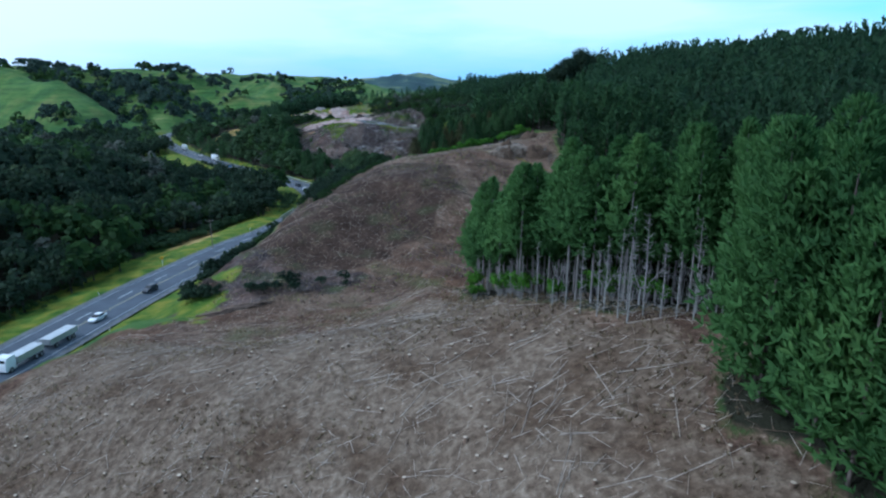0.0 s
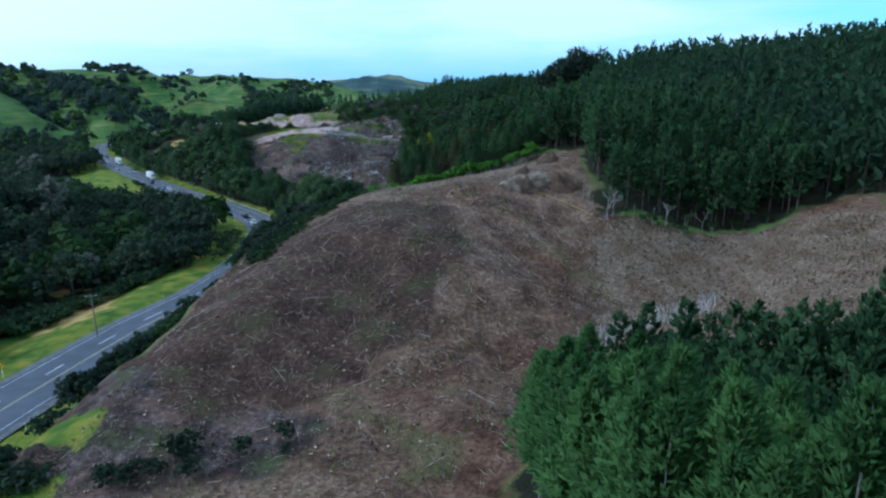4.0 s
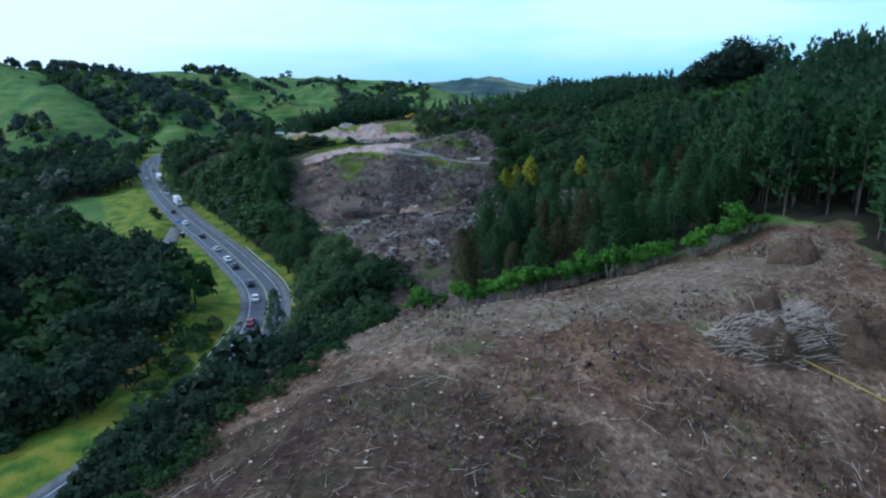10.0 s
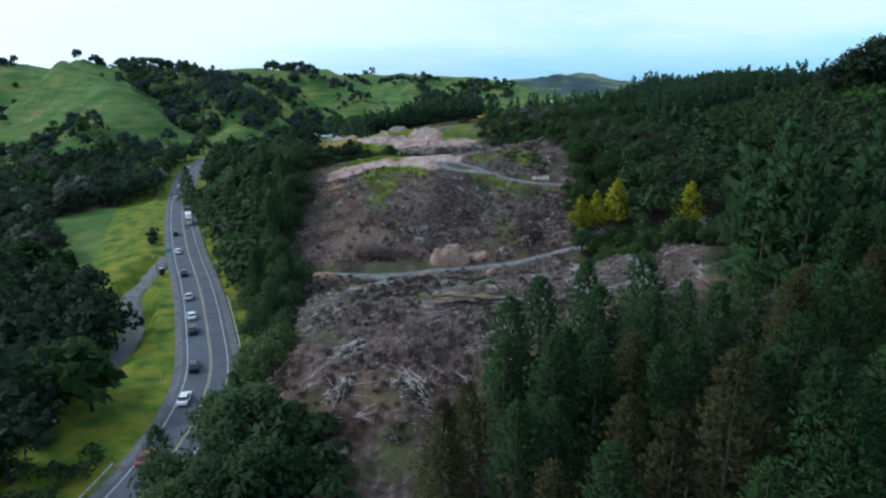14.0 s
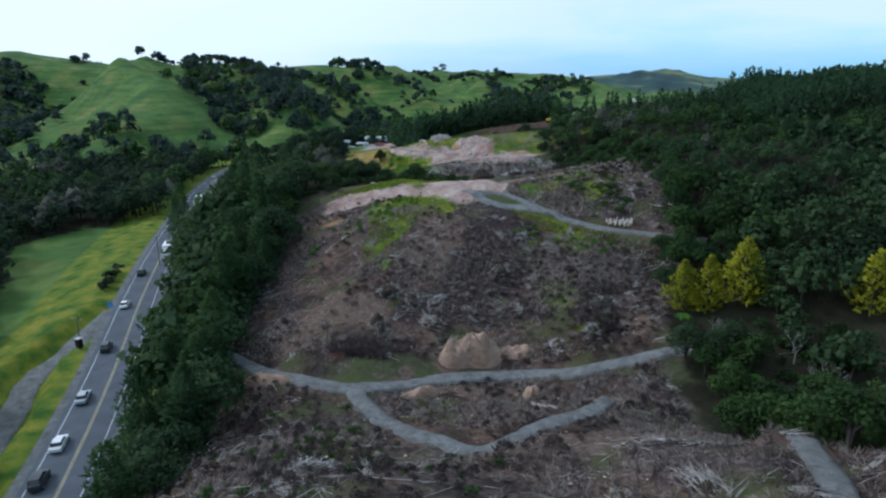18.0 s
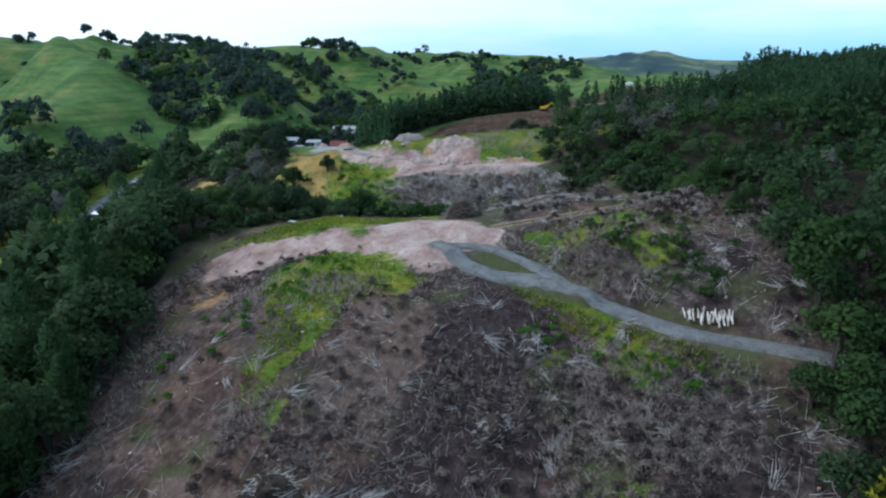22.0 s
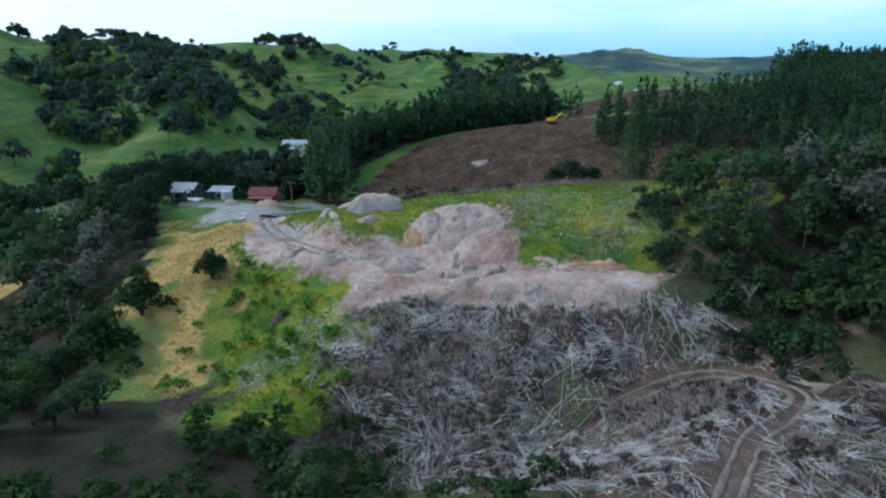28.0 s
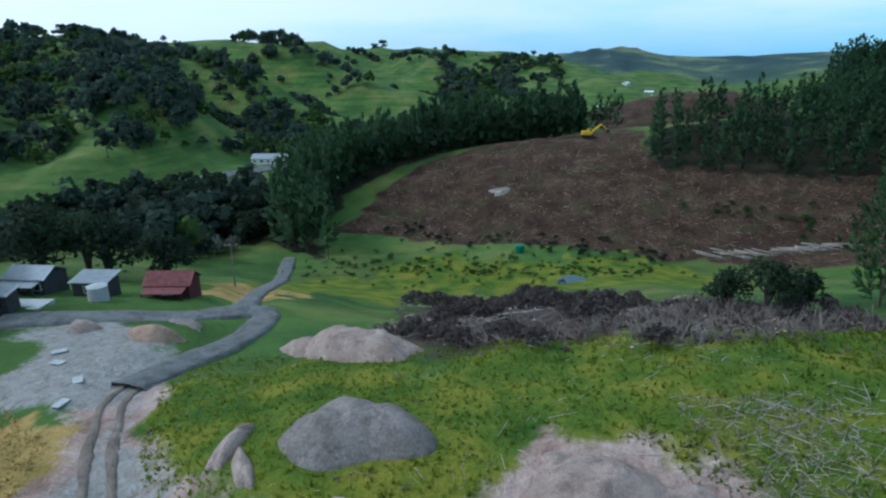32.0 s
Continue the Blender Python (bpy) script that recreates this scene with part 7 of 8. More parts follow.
    wood("scrub", LOW_SHRUBS, x, y, sizes(len(x), lo, hi, seed), seed + 1, (BARK_DARK, leaf), label)

GOLDEN = [pine_parts(prng, 7, 0.02, 520, 4, 0.075, 2.3) for _ in range(3)]
ROUND = [bush_parts(prng, 6, 3.2, 1950, 0.21, 0.15, 13) for _ in range(3)]
plant_each("golden_conifer", GOLDEN, np.array([-6.4, 2.6, 20.3, -2.6]), np.array([376.0, 378.2, 377.0, 376.2]), np.array([1.3, 1.65, 1.6, 1.3]), 111, (BARK, LEAF_GOLD), "golden yellow conifer glowing among dark bush", "conifer", "golden conifers")
plant_each("round_bush", ROUND, np.array([-113.8, -121.5, -121.0, -131.0]), np.array([475.2, 469.5, 461.5, 479.0]), np.array([0.72, 0.95, 1.25, 0.5]), 112, (BARK_DARK, LEAF_MID), "dark rounded bush on golden grass", "bush", "bushes on the golden slope")
plant_each("tall_tree", BUSHES, np.array([84.0, 95, 105, 114, 124, 110, 90, 87, 99, 107, 117, 93, 102]), np.array([487.0, 484, 486, 489, 494, 496, 493, 482, 480, 481, 484, 488, 491]), np.array([1.9, 2.8, 2.8, 2.6, 2.5, 2.8, 2.2, 1.2, 1.5, 1.5, 1.6, 1.7, 1.9]), 113, (BARK_DARK, LEAF_DARK), "tall dark spreading tree on the ridge", "tree", "ridge trees")
plant_each("farm_tree", BUSHES, np.array([-162.0, -170, -158, -175, -70, -67, -73, -168, -161, -170, -166, -152, -156, -148, -143, -137]), np.array([540.0, 535, 548, 548, 520, 524, 522, 514, 505, 506, 520, 506, 513, 499, 494, 488]), np.array([1.3, 1.5, 1.2, 1.4, 0.6, 0.6, 0.5, 1.1, 0.9, 1.2, 1.2, 0.9, 0.8, 0.9, 0.8, 0.6]), 114, (BARK_DARK, LEAF_DARK), "dark rounded tree beside the farmyard", "tree", "farm trees")
plant_each("lone_pine", LEAFY, np.array([-59.0, -170.0, -158, -146, -92, -104, -112, -118, -52, -49, -55, -45, -84, -90, -97]), np.array([527.0, 432.0, 418, 407, 366, 380, 396, 410, 268, 280, 292, 262, 352, 362, 374]), np.array([1.0, 1.1, 1.0, 0.9, 1.1, 1.0, 1.0, 0.9, 0.7, 0.75, 0.7, 0.55, 0.9, 1.0, 1.05]), 115, (BARK, NEEDLES), "dark conifer standing above the bush", "conifer", "conifers above the highway")


def bare_tree(rng, h):
    """A leafless pale tree: forked branches down to twigs."""
    out = []

    def grow_branch(p, d, l, r, depth):
        q = p + d * l
        out.append(limb([p, (p + q) / 2 + rng.normal(0, 0.04 * l, 3), q], [r, r * 0.8, r * 0.6], 4 if depth < 2 else 3))
        if depth == 4:
            return
        for _ in range(3):
            e = d + rng.normal(0, 0.42, 3) + [0, 0, 0.18]
            grow_branch(q, e / np.linalg.norm(e), l * rng.uniform(0.6, 0.8), r * 0.58, depth + 1)
    grow_branch(np.array([0, 0, -0.3]), np.array([0, 0, 1.0]), h * 0.28, 0.02 * h, 0)
    return join(out)


BARE = [tri_mesh("bare_tree", *bare_tree(prng, 6.5), BARK_GREY) for _ in range(4)]
for i, (bx, by, bs) in enumerate(((9.5, 367, 1.1), (2.4, 367.5, 0.8), (-1.7, 370.5, 0.8), (11.2, 359.5, 1.1), (5.0, 353, 0.9), (13, 362, 1.0), (41, 204.6, 1.5), (55, 203, 1.2), (66, 207, 1.0), (38, 212, 0.7), (36, 216, 0.7), (13, 66, 0.9), (17, 60.5, 1.0), (20, 58.5, 1.1),
                                  (-50, 470, 0.7), (-46, 478, 0.7), (-135, 470, 0.9), (-140, 462, 0.8), (24, 372, 1.0), (30, 350, 0.9), (-205, 590, 1.3), (-185, 596, 1.3), (-57, 300, 0.8), (-48, 276, 0.7))):
    ob = solid("bare_tree", BARE[i % 4], None, "leafless pale grey tree with fine twigs", "bare tree", "leafless trees", m=Matrix.Translation((bx, by, ground_at(bx, by))) @ Matrix.Rotation(i * 1.3, 4, "Z") @ Matrix.Scale(bs, 4))


def fern_fronds(rng, h):
    fr = []
    for k in range(14):
        a = k * 0.4488 + rng.uniform(-0.1, 0.1)
        l = rng.uniform(1.3, 1.9)
        t = np.linspace(0, 1, 9)
        mid = np.stack([np.cos(a) * l * t, np.sin(a) * l * t, h + 0.55 * l * t * (1.1 - 1.5 * t)], 1)
        w = 0.28 * np.sin(np.pi * (0.08 + 0.9 * t))
        side = np.array([-math.sin(a), math.cos(a), 0])
        v = np.concatenate([mid - side * w[:, None] - [0, 0, 0.06], mid, mid + side * w[:, None] - [0, 0, 0.06]])
        n = 9
        f = [(i, i + n, i + 1 + n) for i in range(n - 1)] + [(i, i + 1 + n, i + 1) for i in range(0, n - 1, 1)] + [(i + n, i + 2 * n, i + 1 + 2 * n) for i in range(n - 1)] + [(i + n, i + 1 + 2 * n, i + 1 + n) for i in range(n - 1)]
        fr.append((v, np.array(f)))
    return join(fr)


FERN = [(limb([(0, 0, -0.3), (0.05, 0, h)], [0.12, 0.09], 6), fern_fronds(prng, h)) for h in (1.6, 2.2)]
fern_x = np.array([-24.0, -20, -27, -16, -34, 1, 4, -6, -9, -38])
fern_y = np.array([452.0, 446, 462, 438, 476, 366, 362, 372, 428, 484])
plant_each("tree_fern", FERN, fern_x, fern_y, sizes(10, 0.8, 1.2, 3), 117, (BARK_DARK, LEAF_BRIGHT), "green tree fern with arching fronds", "tree fern", "tree ferns on the bush edge", ("trunk", "fronds"))

# light shrubs in the clearing below the ridge trees
x, y = along([(84, 474), (92, 462), (98, 452), (106, 470), (112, 480)], 46, 4.5, 121)
wood("clearing_shrubs", SHRUBS, x, y, sizes(len(x), 0.9, 1.6, 122), 123, (BARK_GREY, LEAF_BRIGHT), "bright green shrubs in a clearing below the ridge trees")


def dead_pine(rng, h):
    """A dead young pine: a thin straight pole with short bare twigs all the way up."""
    out = [limb([(0, 0, -0.3), (0.1, 0, h * 0.5), (0.05, 0.15, h)], [0.085, 0.06, 0.015], 5)]
    for k in range(95):
        u = rng.uniform(0.06, 0.98)
        a, l = rng.uniform(0, 6.28), rng.uniform(0.5, 1.25) * (1.15 - u * 0.75)
        p = np.array([0.1 * u, 0.1 * u, u * h])
        q = p + [l * math.cos(a), l * math.sin(a), l * rng.uniform(0.1, 0.7)]
        out.append(limb([p, (p + q) / 2 + [0, 0, -0.06], q], [0.026, 0.018, 0.008], 3))
    return join(out)


DEAD = [tri_mesh("dead_pine", *dead_pine(prng, h), BARK_GREY) for h in (8.0, 9.5, 10.5)]
for i, (bx, by, bs) in enumerate(((17.4, 53.8, 1.0), (19.1, 54.6, 1.05), (14.0, 58.4, 0.7), (23.6, 53.4, 0.95), (26.0, 53.2, 1.1), (30.2, 55.2, 0.9), (12.0, 63, 0.6), (9.5, 70, 0.6), (7.5, 77, 0.6), (21.5, 52.5, 0.8), (27.5, 49.0, 1.0), (16, 57, 0.75),
                                  (15.2, 56.4, 0.85), (16.9, 55.2, 0.95), (18.2, 56.8, 1.0), (20.4, 53.6, 0.9), (22.6, 51.4, 1.0), (24.8, 51.9, 0.85), (25.4, 55.0, 1.0), (28.6, 52.0, 0.95), (29.0, 54.4, 0.85), (31.4, 51.8, 0.9), (13.0, 61.0, 0.7), (10.8, 66.4, 0.7), (8.6, 73.6, 0.65), (6.4, 84.0, 0.6), (5.6, 92.0, 0.6),
                                  (38.3, 208, 0.45), (42.4, 204.6, 0.62), (46.8, 202.8, 0.5), (36.4, 210.6, 0.5), (37.2, 212.5, 0.5), (52, 203.5, 0.45), (60, 204, 0.5))):
    solid("dead_pine", DEAD[i % 3], None, "dead grey young pine with bare twigs at the stand's edge", "dead tree", "dead pines", m=Matrix.Translation((bx, by, ground_at(bx, by))) @ Matrix.Rotation(i * 1.7, 4, "Z") @ Matrix.Scale(bs, 4))

x, y = scatter(BRUSH[6], 1.9, 131, lambda a, b: fbm(a, b, 9) > -0.12)
wood("dead_scrub", LOW_SHRUBS, x, y, sizes(len(x), 0.35, 0.95, 132), 133, (BARK_DARK, LEAF_PURPLE), "purple-brown dead scrub filling the hollow")

# ---------------------------------------------------------------- slash, stumps, brush and grass that nobody could count
def spots(poly, n, seed, keep=None):
    rng = np.random.RandomState(seed)
    p = np.array(poly, float)
    lo, hi = p.min(0), p.max(0)
    xs, ys = [], []
    while sum(map(len, xs)) < n:
        x, y = rng.uniform(lo[0], hi[0], n * 2), rng.uniform(lo[1], hi[1], n * 2)
        m = inside(x, y, poly)
        for line, half_width in TRACK_LINES.values():
            lo_t, hi_t = line[:, :2].min(0) - 3, line[:, :2].max(0) + 3
            if hi_t[0] > lo[0] and lo_t[0] < hi[0] and hi_t[1] > lo[1] and lo_t[1] < hi[1]:
                m &= nearest(x, y, line)[0] > half_width + 0.4
        if keep is not None:
            m &= keep(x, y)
        xs.append(x[m])
        ys.append(y[m])
    return np.concatenate(xs)[:n], np.concatenate(ys)[:n]


def sticks(name, poly, n, lo, hi, thick, mat, label, seed, grain=None, spread=1.6, lift=0.05, clump=0.0):
    rng = np.random.RandomState(seed)
    x, y = spots(poly, n, seed, (lambda a, b: fbm(a, b, 12) + rng.uniform(-0.4, 0.4, a.shape) > clump) if clump else None)
    l = rng.uniform(0, 1, n) ** 2.2 * (hi - lo) + lo
    a = (grain if grain is not None else 0.0) + rng.normal(0, spread, n)
    dx, dy = np.cos(a) * l / 2, np.sin(a) * l / 2
    up = rng.uniform(0, 0.35, n) * np.minimum(l, 1.2) * 0.5
    p = np.stack([x - dx, y - dy, land(x - dx, y - dy) + lift], 1)
    q = np.stack([x + dx, y + dy, land(x + dx, y + dy) + lift + up], 1)
    return tagged(new(name, tri_mesh(name, *prisms(p, q, np.full(n, thick) * rng.uniform(0.5, 1.4, n) * (0.6 + 0.4 * l / hi)), mat)), label, "debris", kind="stuff")


def tufts(name, poly, n, size, count, mat, label, seed, clump=0.0, thin=0.16, up=1.2):
    rng = np.random.RandomState(seed)
    x, y = spots(poly, n, seed, lambda a, b: ((fbm(a, b, 10) + rng.uniform(-0.3, 0.3, a.shape) > clump) | (clump == 0.0)) & ~(inside(a, b, CLAY_PLATFORM) | inside(a, b, CLAY_MOUND) | inside(a, b, CLAY_DRIVE)))
    c = np.stack([x, y, land(x, y) - 0.03], 1)
    out = np.stack([rng.normal(0, 0.6, n), rng.normal(0, 0.6, n), np.full(n, up)], 1)
    v, f = sprays(rng, c, out, size * rng.uniform(0.5, 1.5, n), count, thin)
    v[:, 3:] = v[:, 3:] * 0.15 + [[0, 0, 0.9]]
    return tagged(new(name, tri_mesh(name, v, f, mat)), label, "ground cover", kind="stuff")


def stumps(poly, n, seed, label):
    rng = np.random.RandomState(seed)
    x, y = spots(poly, n, seed)
    r, h = rng.uniform(0.09, 0.19, n), rng.uniform(0.12, 0.3, n)
    a = np.arange(7) * 2 * np.pi / 7
    z = land(x, y)
    low = np.stack([x[:, None] + 1.25 * r[:, None] * np.cos(a), y[:, None] + 1.25 * r[:, None] * np.sin(a), (z - 0.2)[:, None] + 0 * a], -1)
    top = np.stack([x[:, None] + r[:, None] * np.cos(a), y[:, None] + r[:, None] * np.sin(a), (z + h)[:, None] + 0 * a], -1)
    mid = np.stack([x, y, z + h + 0.015], -1)[:, None]
    k = np.arange(n)[:, None] * 14
    i, j = np.arange(7), (np.arange(7) + 1) % 7
    side = np.concatenate([(k[:, None, :] + np.stack([i, j, j + 7], 1)).reshape(-1, 3), (k[:, None, :] + np.stack([i, j + 7, i + 7], 1)).reshape(-1, 3)])
    ob = thing("stumps", Matrix(), label, "stumps", kind="stuff")
    part("stump_bark", tri_mesh("stump_bark", np.concatenate([low, top], 1).reshape(-1, 3), side, WOOD_BROWN), None, ob)
    k = np.arange(n)[:, None] * 8
    cap = (k[:, None, :] + np.stack([i, j, np.full(7, 7)], 1)).reshape(-1, 3)
    part("cut_faces", tri_mesh("cut_faces", np.concatenate([top + [0, 0, 0.008], mid], 1).reshape(-1, 3), cap, CUT), None, ob, "pale sawn faces")


WOOD_GREY = plain("grey_branches", (0.43, 0.405, 0.385), 0.9, grain=0.4, scale=0.7)
CUT = plain("fresh_cut_wood", (0.50, 0.41, 0.30), 0.8, grain=0.15)
STRAW = foliage("dry_grass", (0.16, 0.12, 0.075), (0.34, 0.27, 0.17), patch=0.2)
DRY_TWIG = foliage("dry_brush_twigs", (0.13, 0.104, 0.092), (0.35, 0.30, 0.265), patch=0.12)
DARK_TWIG = foliage("dark_brush_twigs", (0.055, 0.043, 0.042), (0.15, 0.12, 0.115), patch=0.15)
GRASS = foliage("green_grass", (0.080, 0.150, 0.018), (0.22, 0.26, 0.028), patch=0.12)
GOLD_GRASS = foliage("golden_grass", (0.28, 0.21, 0.07), (0.48, 0.36, 0.14), patch=0.2)

near_cut, knoll_cut = [(-60, 20), (-58, 100), (-50, 118), (4, 118), (4, 90), (24, 54), (22, 20)], [(-50, 120), (-48, 200), (-36, 226), (20, 243), (42, 250), (40, 206), (96, 204), (100, 176), (60, 146), (10, 134), (0, 120)]
sticks("felled_stems", near_cut, 300, 1.0, 4.6, 0.045, WOOD, "bleached felled stems on the cleared slope", 201, 0.35, 1.0)
sticks("slash_sticks", near_cut, 5600, 0.3, 2.2, 0.028, WOOD, "bleached sticks strewn over the cleared slope", 202, 0.4, 1.2)
sticks("slash_sticks", near_cut, 4200, 0.3, 2.2, 0.029, WOOD_BROWN, "brown sticks strewn over the cleared slope", 203, 0.4, 1.2)
sticks("felled_stems", [(2, 92), (22, 56), (18, 30), (-6, 36), (-10, 62)], 130, 1.5, 6.0, 0.05, WOOD, "long bleached stems lying beside the pine stand", 204, 0.5, 0.8)
sticks("slash_sticks", knoll_cut, 8000, 0.25, 1.8, 0.029, WOOD, "pale sticks strewn over the knoll", 205, 1.3, 1.2)
sticks("slash_sticks", knoll_cut, 8500, 0.3, 2.2, 0.030, WOOD_BROWN, "brown sticks strewn over the knoll", 206, 1.4, 0.8)
sticks("felled_stems", knoll_cut, 300, 1.0, 4.5, 0.043, WOOD, "bleached stems lying on the knoll", 207, 0.6, 1.0)
stumps(knoll_cut, 620, 208, "sawn stumps with pale faces on the knoll")
stumps(near_cut, 420, 209, "sawn stumps with pale faces on the cleared slope")
tufts("dry_grass", near_cut, 5200, 0.38, 3, STRAW, "dry straw-coloured grass on the cleared slope", 210, 0.05)
tufts("dry_grass", knoll_cut, 6500, 0.36, 3, STRAW, "dry straw-coloured grass on the knoll", 211, 0.08)
tufts("green_regrowth", knoll_cut, 1600, 0.35, 3, GRASS, "sparse green regrowth on the knoll", 212, 0.3)
tufts("brown_needles", knoll_cut, 6000, 0.42, 3, DARK_TWIG, "brown dead needles and twigs on the knoll", 213, 0.05)
def branch_fans(name, poly, n, lo, hi, thick, mat, label, seed, clump=0.0):
    """Bundles of bleached branches that lie spread like fans where a felled crown was dragged."""
    rng = np.random.RandomState(seed)
    x, y = spots(poly, n, seed, lambda a, b: fbm(a + 40, b, 14) + rng.uniform(-0.25, 0.25, a.shape) > clump)
    each = 11
    way = np.repeat(rng.uniform(0, 6.28, n), each) + rng.normal(0, 0.38, n * each)
    l = rng.uniform(lo, hi, n * each)
    x, y = np.repeat(x, each) + rng.normal(0, 0.25, n * each), np.repeat(y, each) + rng.normal(0, 0.25, n * each)
    q = np.stack([x + np.cos(way) * l, y + np.sin(way) * l], 1)
    a3 = np.stack([x, y, land(x, y) + 0.06], 1)
    b3 = np.stack([q[:, 0], q[:, 1], land(q[:, 0], q[:, 1]) + rng.uniform(0.1, 0.75, n * each)], 1)
    return tagged(new(name, tri_mesh(name, *prisms(a3, b3, thick * rng.uniform(0.5, 1.3, n * each)), mat)), label, "debris", kind="stuff")


for i, (poly, n, m_) in enumerate(((BRUSH[2], 5200, 0.12), (BRUSH[3], 4200, 0.15), (BRUSH[4], 2200, 0.15), (BRUSH[5], 3400, 0.12), (BRUSH[6], 2600, 0.02))):
    tufts("dry_brush", poly, int(n * 0.5), 0.6, 5, DRY_TWIG, "grey-brown dead brush covering cleared ground", 220 + i, m_, 0.06, 0.9)
    tufts("dark_brush", poly, n // 4, 0.7, 5, DARK_TWIG, "dark dead brush covering cleared ground", 230 + i, 0.22, 0.1, 0.8)
    tufts("brush_tangle", poly, int(n * 0.25), 1.1, 8, DRY_TWIG, "tangled grey branches heaped in low mounds", 235 + i, 0.28, 0.026, 0.55)
    sticks("brush_sticks", poly, int(n * 0.45), 0.4, 2.6, 0.028, WOOD_GREY, "bleached sticks among the dead brush", 240 + i, 0.9, 1.4, clump=0.1)
    branch_fans("branch_fans", poly, int(n * 0.022), 0.9, 2.8, 0.036, WOOD_GREY, "fans of bleached branches on the cleared slope", 245 + i, 0.0)
    stumps(poly, 90, 250 + i, "sawn stumps with pale faces in the brush")
    if i < 4:
        for leaf, gap, cut, label in ((LEAF_PURPLE, 2.1, 0.05, "dark purple-brown lumps of dead scrub"), (DRY_TWIG, 2.3, 0.12, "grey-brown lumps of dead scrub")):
            x, y = scatter(poly, gap, 320 + i, lambda a, b: (fbm(a + 300 * cut, b, 13) > cut) & ~(inside(a, b, CLAY_PLATFORM) | inside(a, b, CLAY_MOUND)))
            for line, half_width in TRACK_LINES.values():
                m = nearest(x, y, line)[0] > half_width + 1.2
                x, y = x[m], y[m]
            wood("dead_scrub", LOW_SHRUBS, x, y, sizes(len(x), 0.22, 0.55, 330 + i), 340 + i, (BARK_DARK, leaf), label)
branch_fans("branch_fans", BRUSH[5], 150, 1.0, 3.6, 0.045, WOOD_GREY, "fans of bleached branches on the hill's face", 262, -0.2)
sticks("felled_stems", BRUSH[5], 420, 1.2, 5.0, 0.05, WOOD_GREY, "bleached stems lying on the hill's face", 263, 2.0, 0.8)
sticks("felled_stems", BRUSH[2], 160, 1.5, 6.0, 0.05, WOOD_GREY, "bleached stems lying on the brush slope", 264, 0.5, 1.0)
sticks("felled_stems", BRUSH[3], 140, 1.0, 4.0, 0.045, WOOD_GREY, "bleached stems lying on the spur's face", 265, 1.6, 0.7)
for i, (poly, n) in enumerate(((LUSH[7], 500), ([(-100, 470), (-92, 467), (-86, 456), (-94, 453), (-100, 460)], 800))):
    sticks("brush_sticks", poly, n, 0.3, 1.6, 0.026, WOOD_GREY, "grey sticks scattered over grass", 350 + i, 0.9, 1.4, clump=0.2)
    tufts("dry_brush", poly, n, 0.45, 5, DRY_TWIG, "patches of grey dead twigs on the grass", 355 + i, 0.25, 0.06, 0.7)
sticks("brush_sticks", BRUSH[5], 2600, 0.5, 3.0, 0.032, WOOD_GREY, "bleached branches piled on the hill's face", 261, 1.2, 0.8)
tufts("meadow_grass", LUSH[7], 12000, 0.24, 3, GRASS, "lush grass on the hilltop", 270)
tufts("meadow_tussocks", LUSH[7], 1500, 0.36, 5, GRASS, "green tussocks on the hilltop", 278, 0.12, 0.12, 1.0)
tufts("meadow_grass", LUSH[6], 3000, 0.3, 3, GRASS, "lush grass on the hill's flank", 271)
tufts("meadow_grass", LUSH[0], 1500, 0.4, 3, GRASS, "lush grass on the spur's face", 272)
tufts("meadow_grass", LUSH[9], 1500, 0.34, 3, GRASS, "lush grass behind the platform", 273)
tufts("meadow_grass", LUSH[10], 1200, 0.34, 3, GRASS, "lush grass below the track", 279)
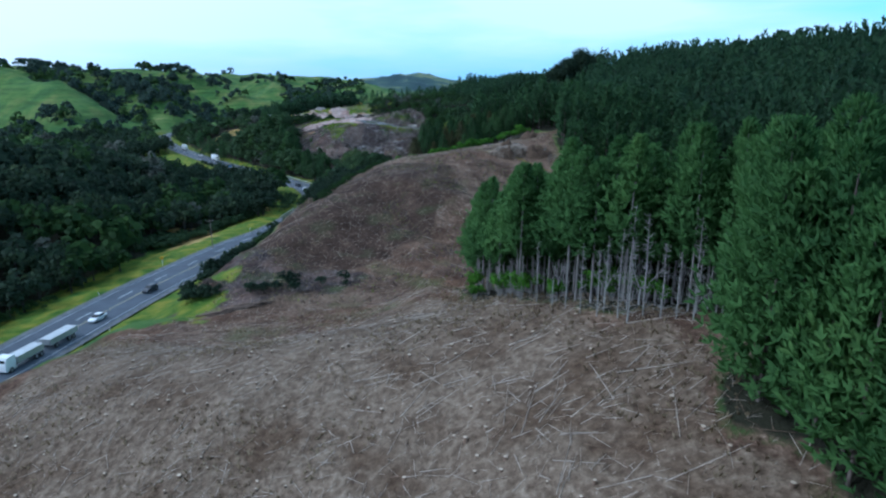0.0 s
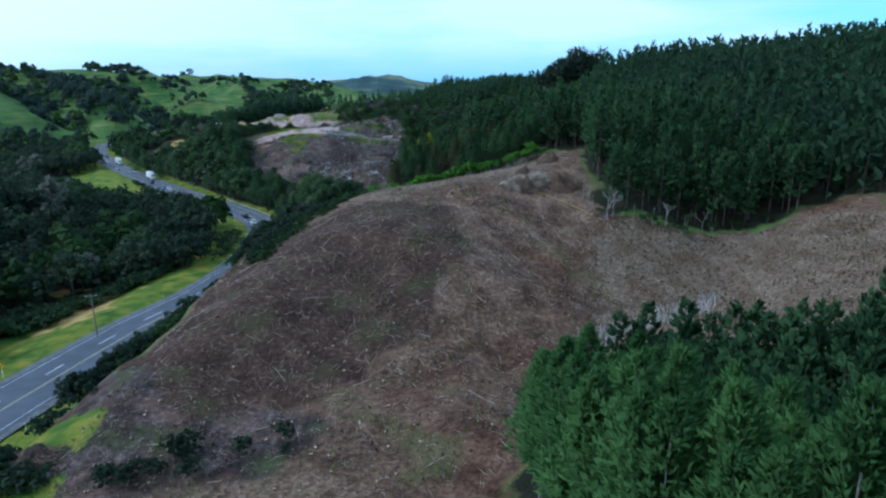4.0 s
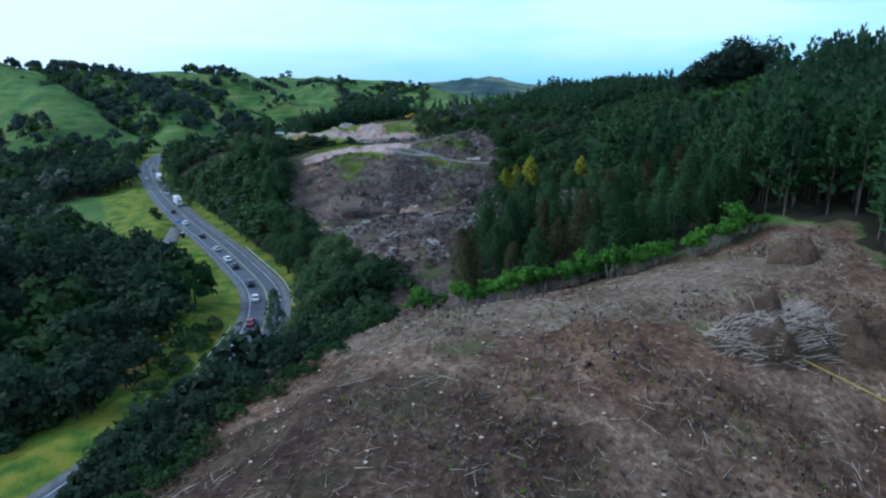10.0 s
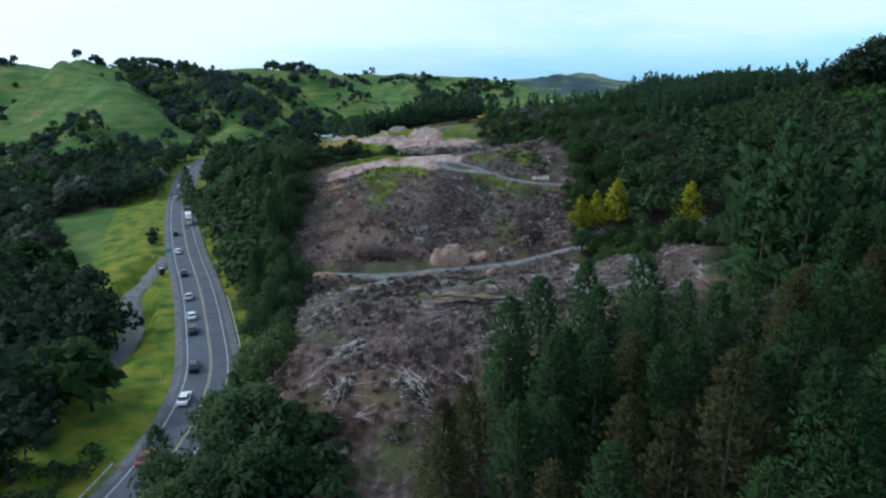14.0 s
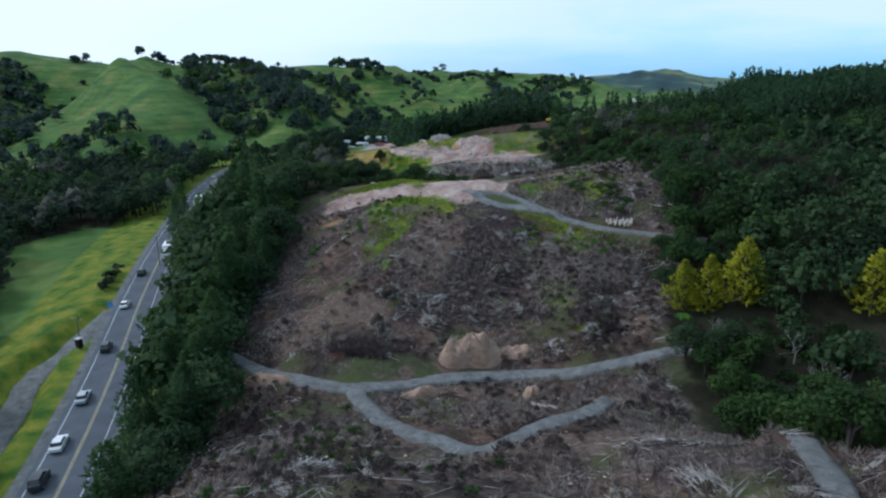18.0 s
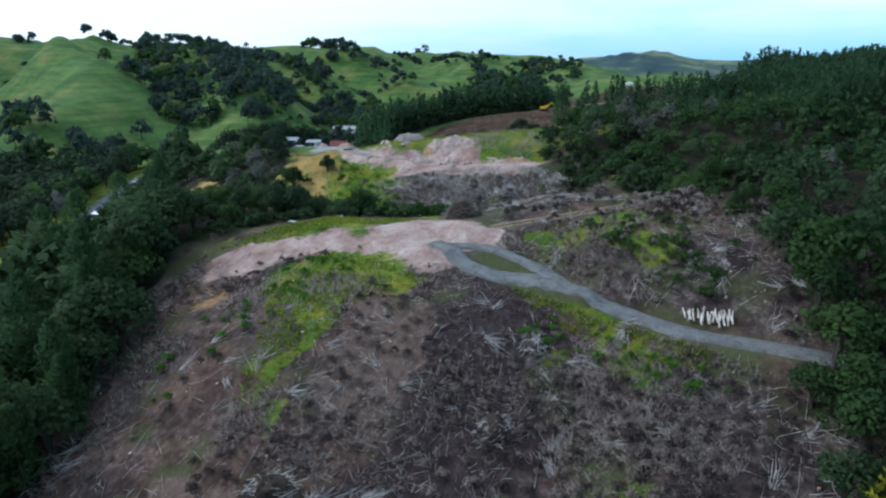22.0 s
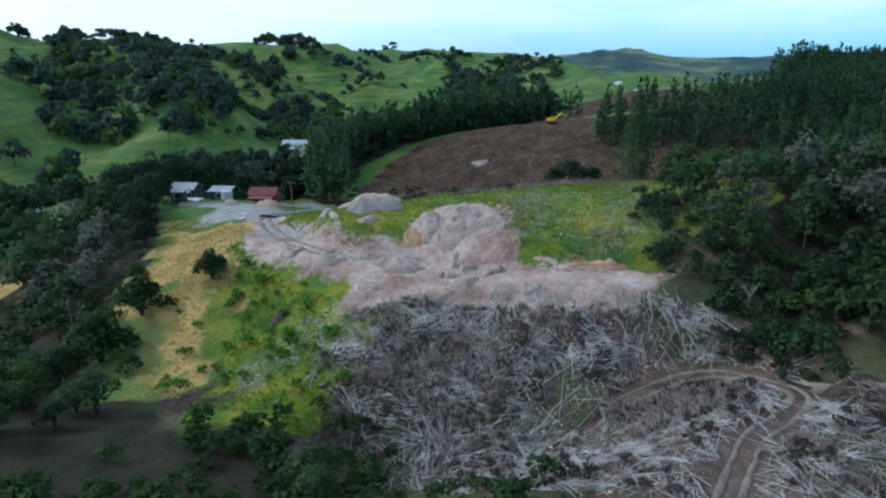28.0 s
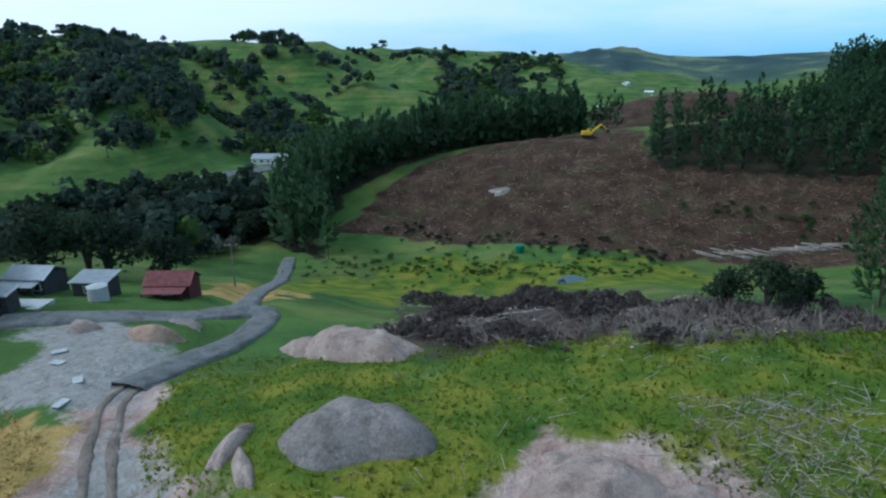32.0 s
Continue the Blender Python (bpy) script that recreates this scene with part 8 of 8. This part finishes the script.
tufts("golden_grass", GOLD[0], 4000, 0.26, 3, GOLD_GRASS, "tall golden grass on the slope", 274)
sticks("slash_sticks", [(-78, 486), (-52, 484), (-44, 500), (-60, 506), (-76, 500)], 1100, 0.4, 2.0, 0.028, WOOD_GREY, "pale sticks scattered on the grassy hilltop", 275, 0.5, 1.4)
sticks("slash_sticks", SLASH[1], 1500, 0.5, 2.6, 0.035, WOOD, "pale slash on the far cutover", 276, 0.2, 1.0)
sticks("slash_sticks", CLAY[1], 320, 0.3, 1.6, 0.025, WOOD_BROWN, "brown sticks on bare clay", 277, 0.2, 1.6)
for i, (poly, n) in enumerate((([(-78, 486), (-70, 487), (-70, 502), (-79, 500)], 700), ([(-64, 486), (-54, 486), (-52, 494), (-62, 496)], 420))):
    sticks("slash_sticks", poly, n, 0.3, 1.4, 0.02, WOOD, "fine pale sticks strewn on thin grass", 280 + i, 0.5, 1.6)
    tufts("dry_brush", poly, n, 0.3, 4, DRY_TWIG, "grey dead twigs on thin grass", 284 + i, 0.0, 0.06, 0.7)
tufts("meadow_grass", LUSH[3], 400, 0.35, 3, GRASS, "green regrowth beside the dirt track", 290)
pale_face = [(-34, 394), (-20, 391), (-16, 382), (-22, 372), (-32, 372), (-34, 384)]
tufts("dry_brush", pale_face, 2200, 0.6, 5, DRY_TWIG, "pale grey dead brush on the spur's face", 294, 0.0, 0.05, 0.8)
for i, poly in enumerate(SHADED_BRUSH):
    tufts("brush_tangle", poly, 420, 1.1, 9, DARK_TWIG, "dark dead branches heaped in the gully", 295 + i, 0.0, 0.03, 0.6)
    sticks("brush_sticks", poly, 260, 0.5, 2.6, 0.03, WOOD_GREY, "pale sticks on dark dead brush", 301 + i, 0.9, 1.4)
side_slope = [(40, 204), (96, 204), (108, 174), (62, 148), (48, 168), (38, 190)]
tufts("dry_grass", side_slope, 3800, 0.42, 3, STRAW, "pale dry grass on the slope beside the pine wall", 311, 0.0)
sticks("slash_sticks", side_slope, 900, 0.4, 2.2, 0.026, WOOD, "pale sticks on the slope beside the pine wall", 312, 0.4, 1.2)
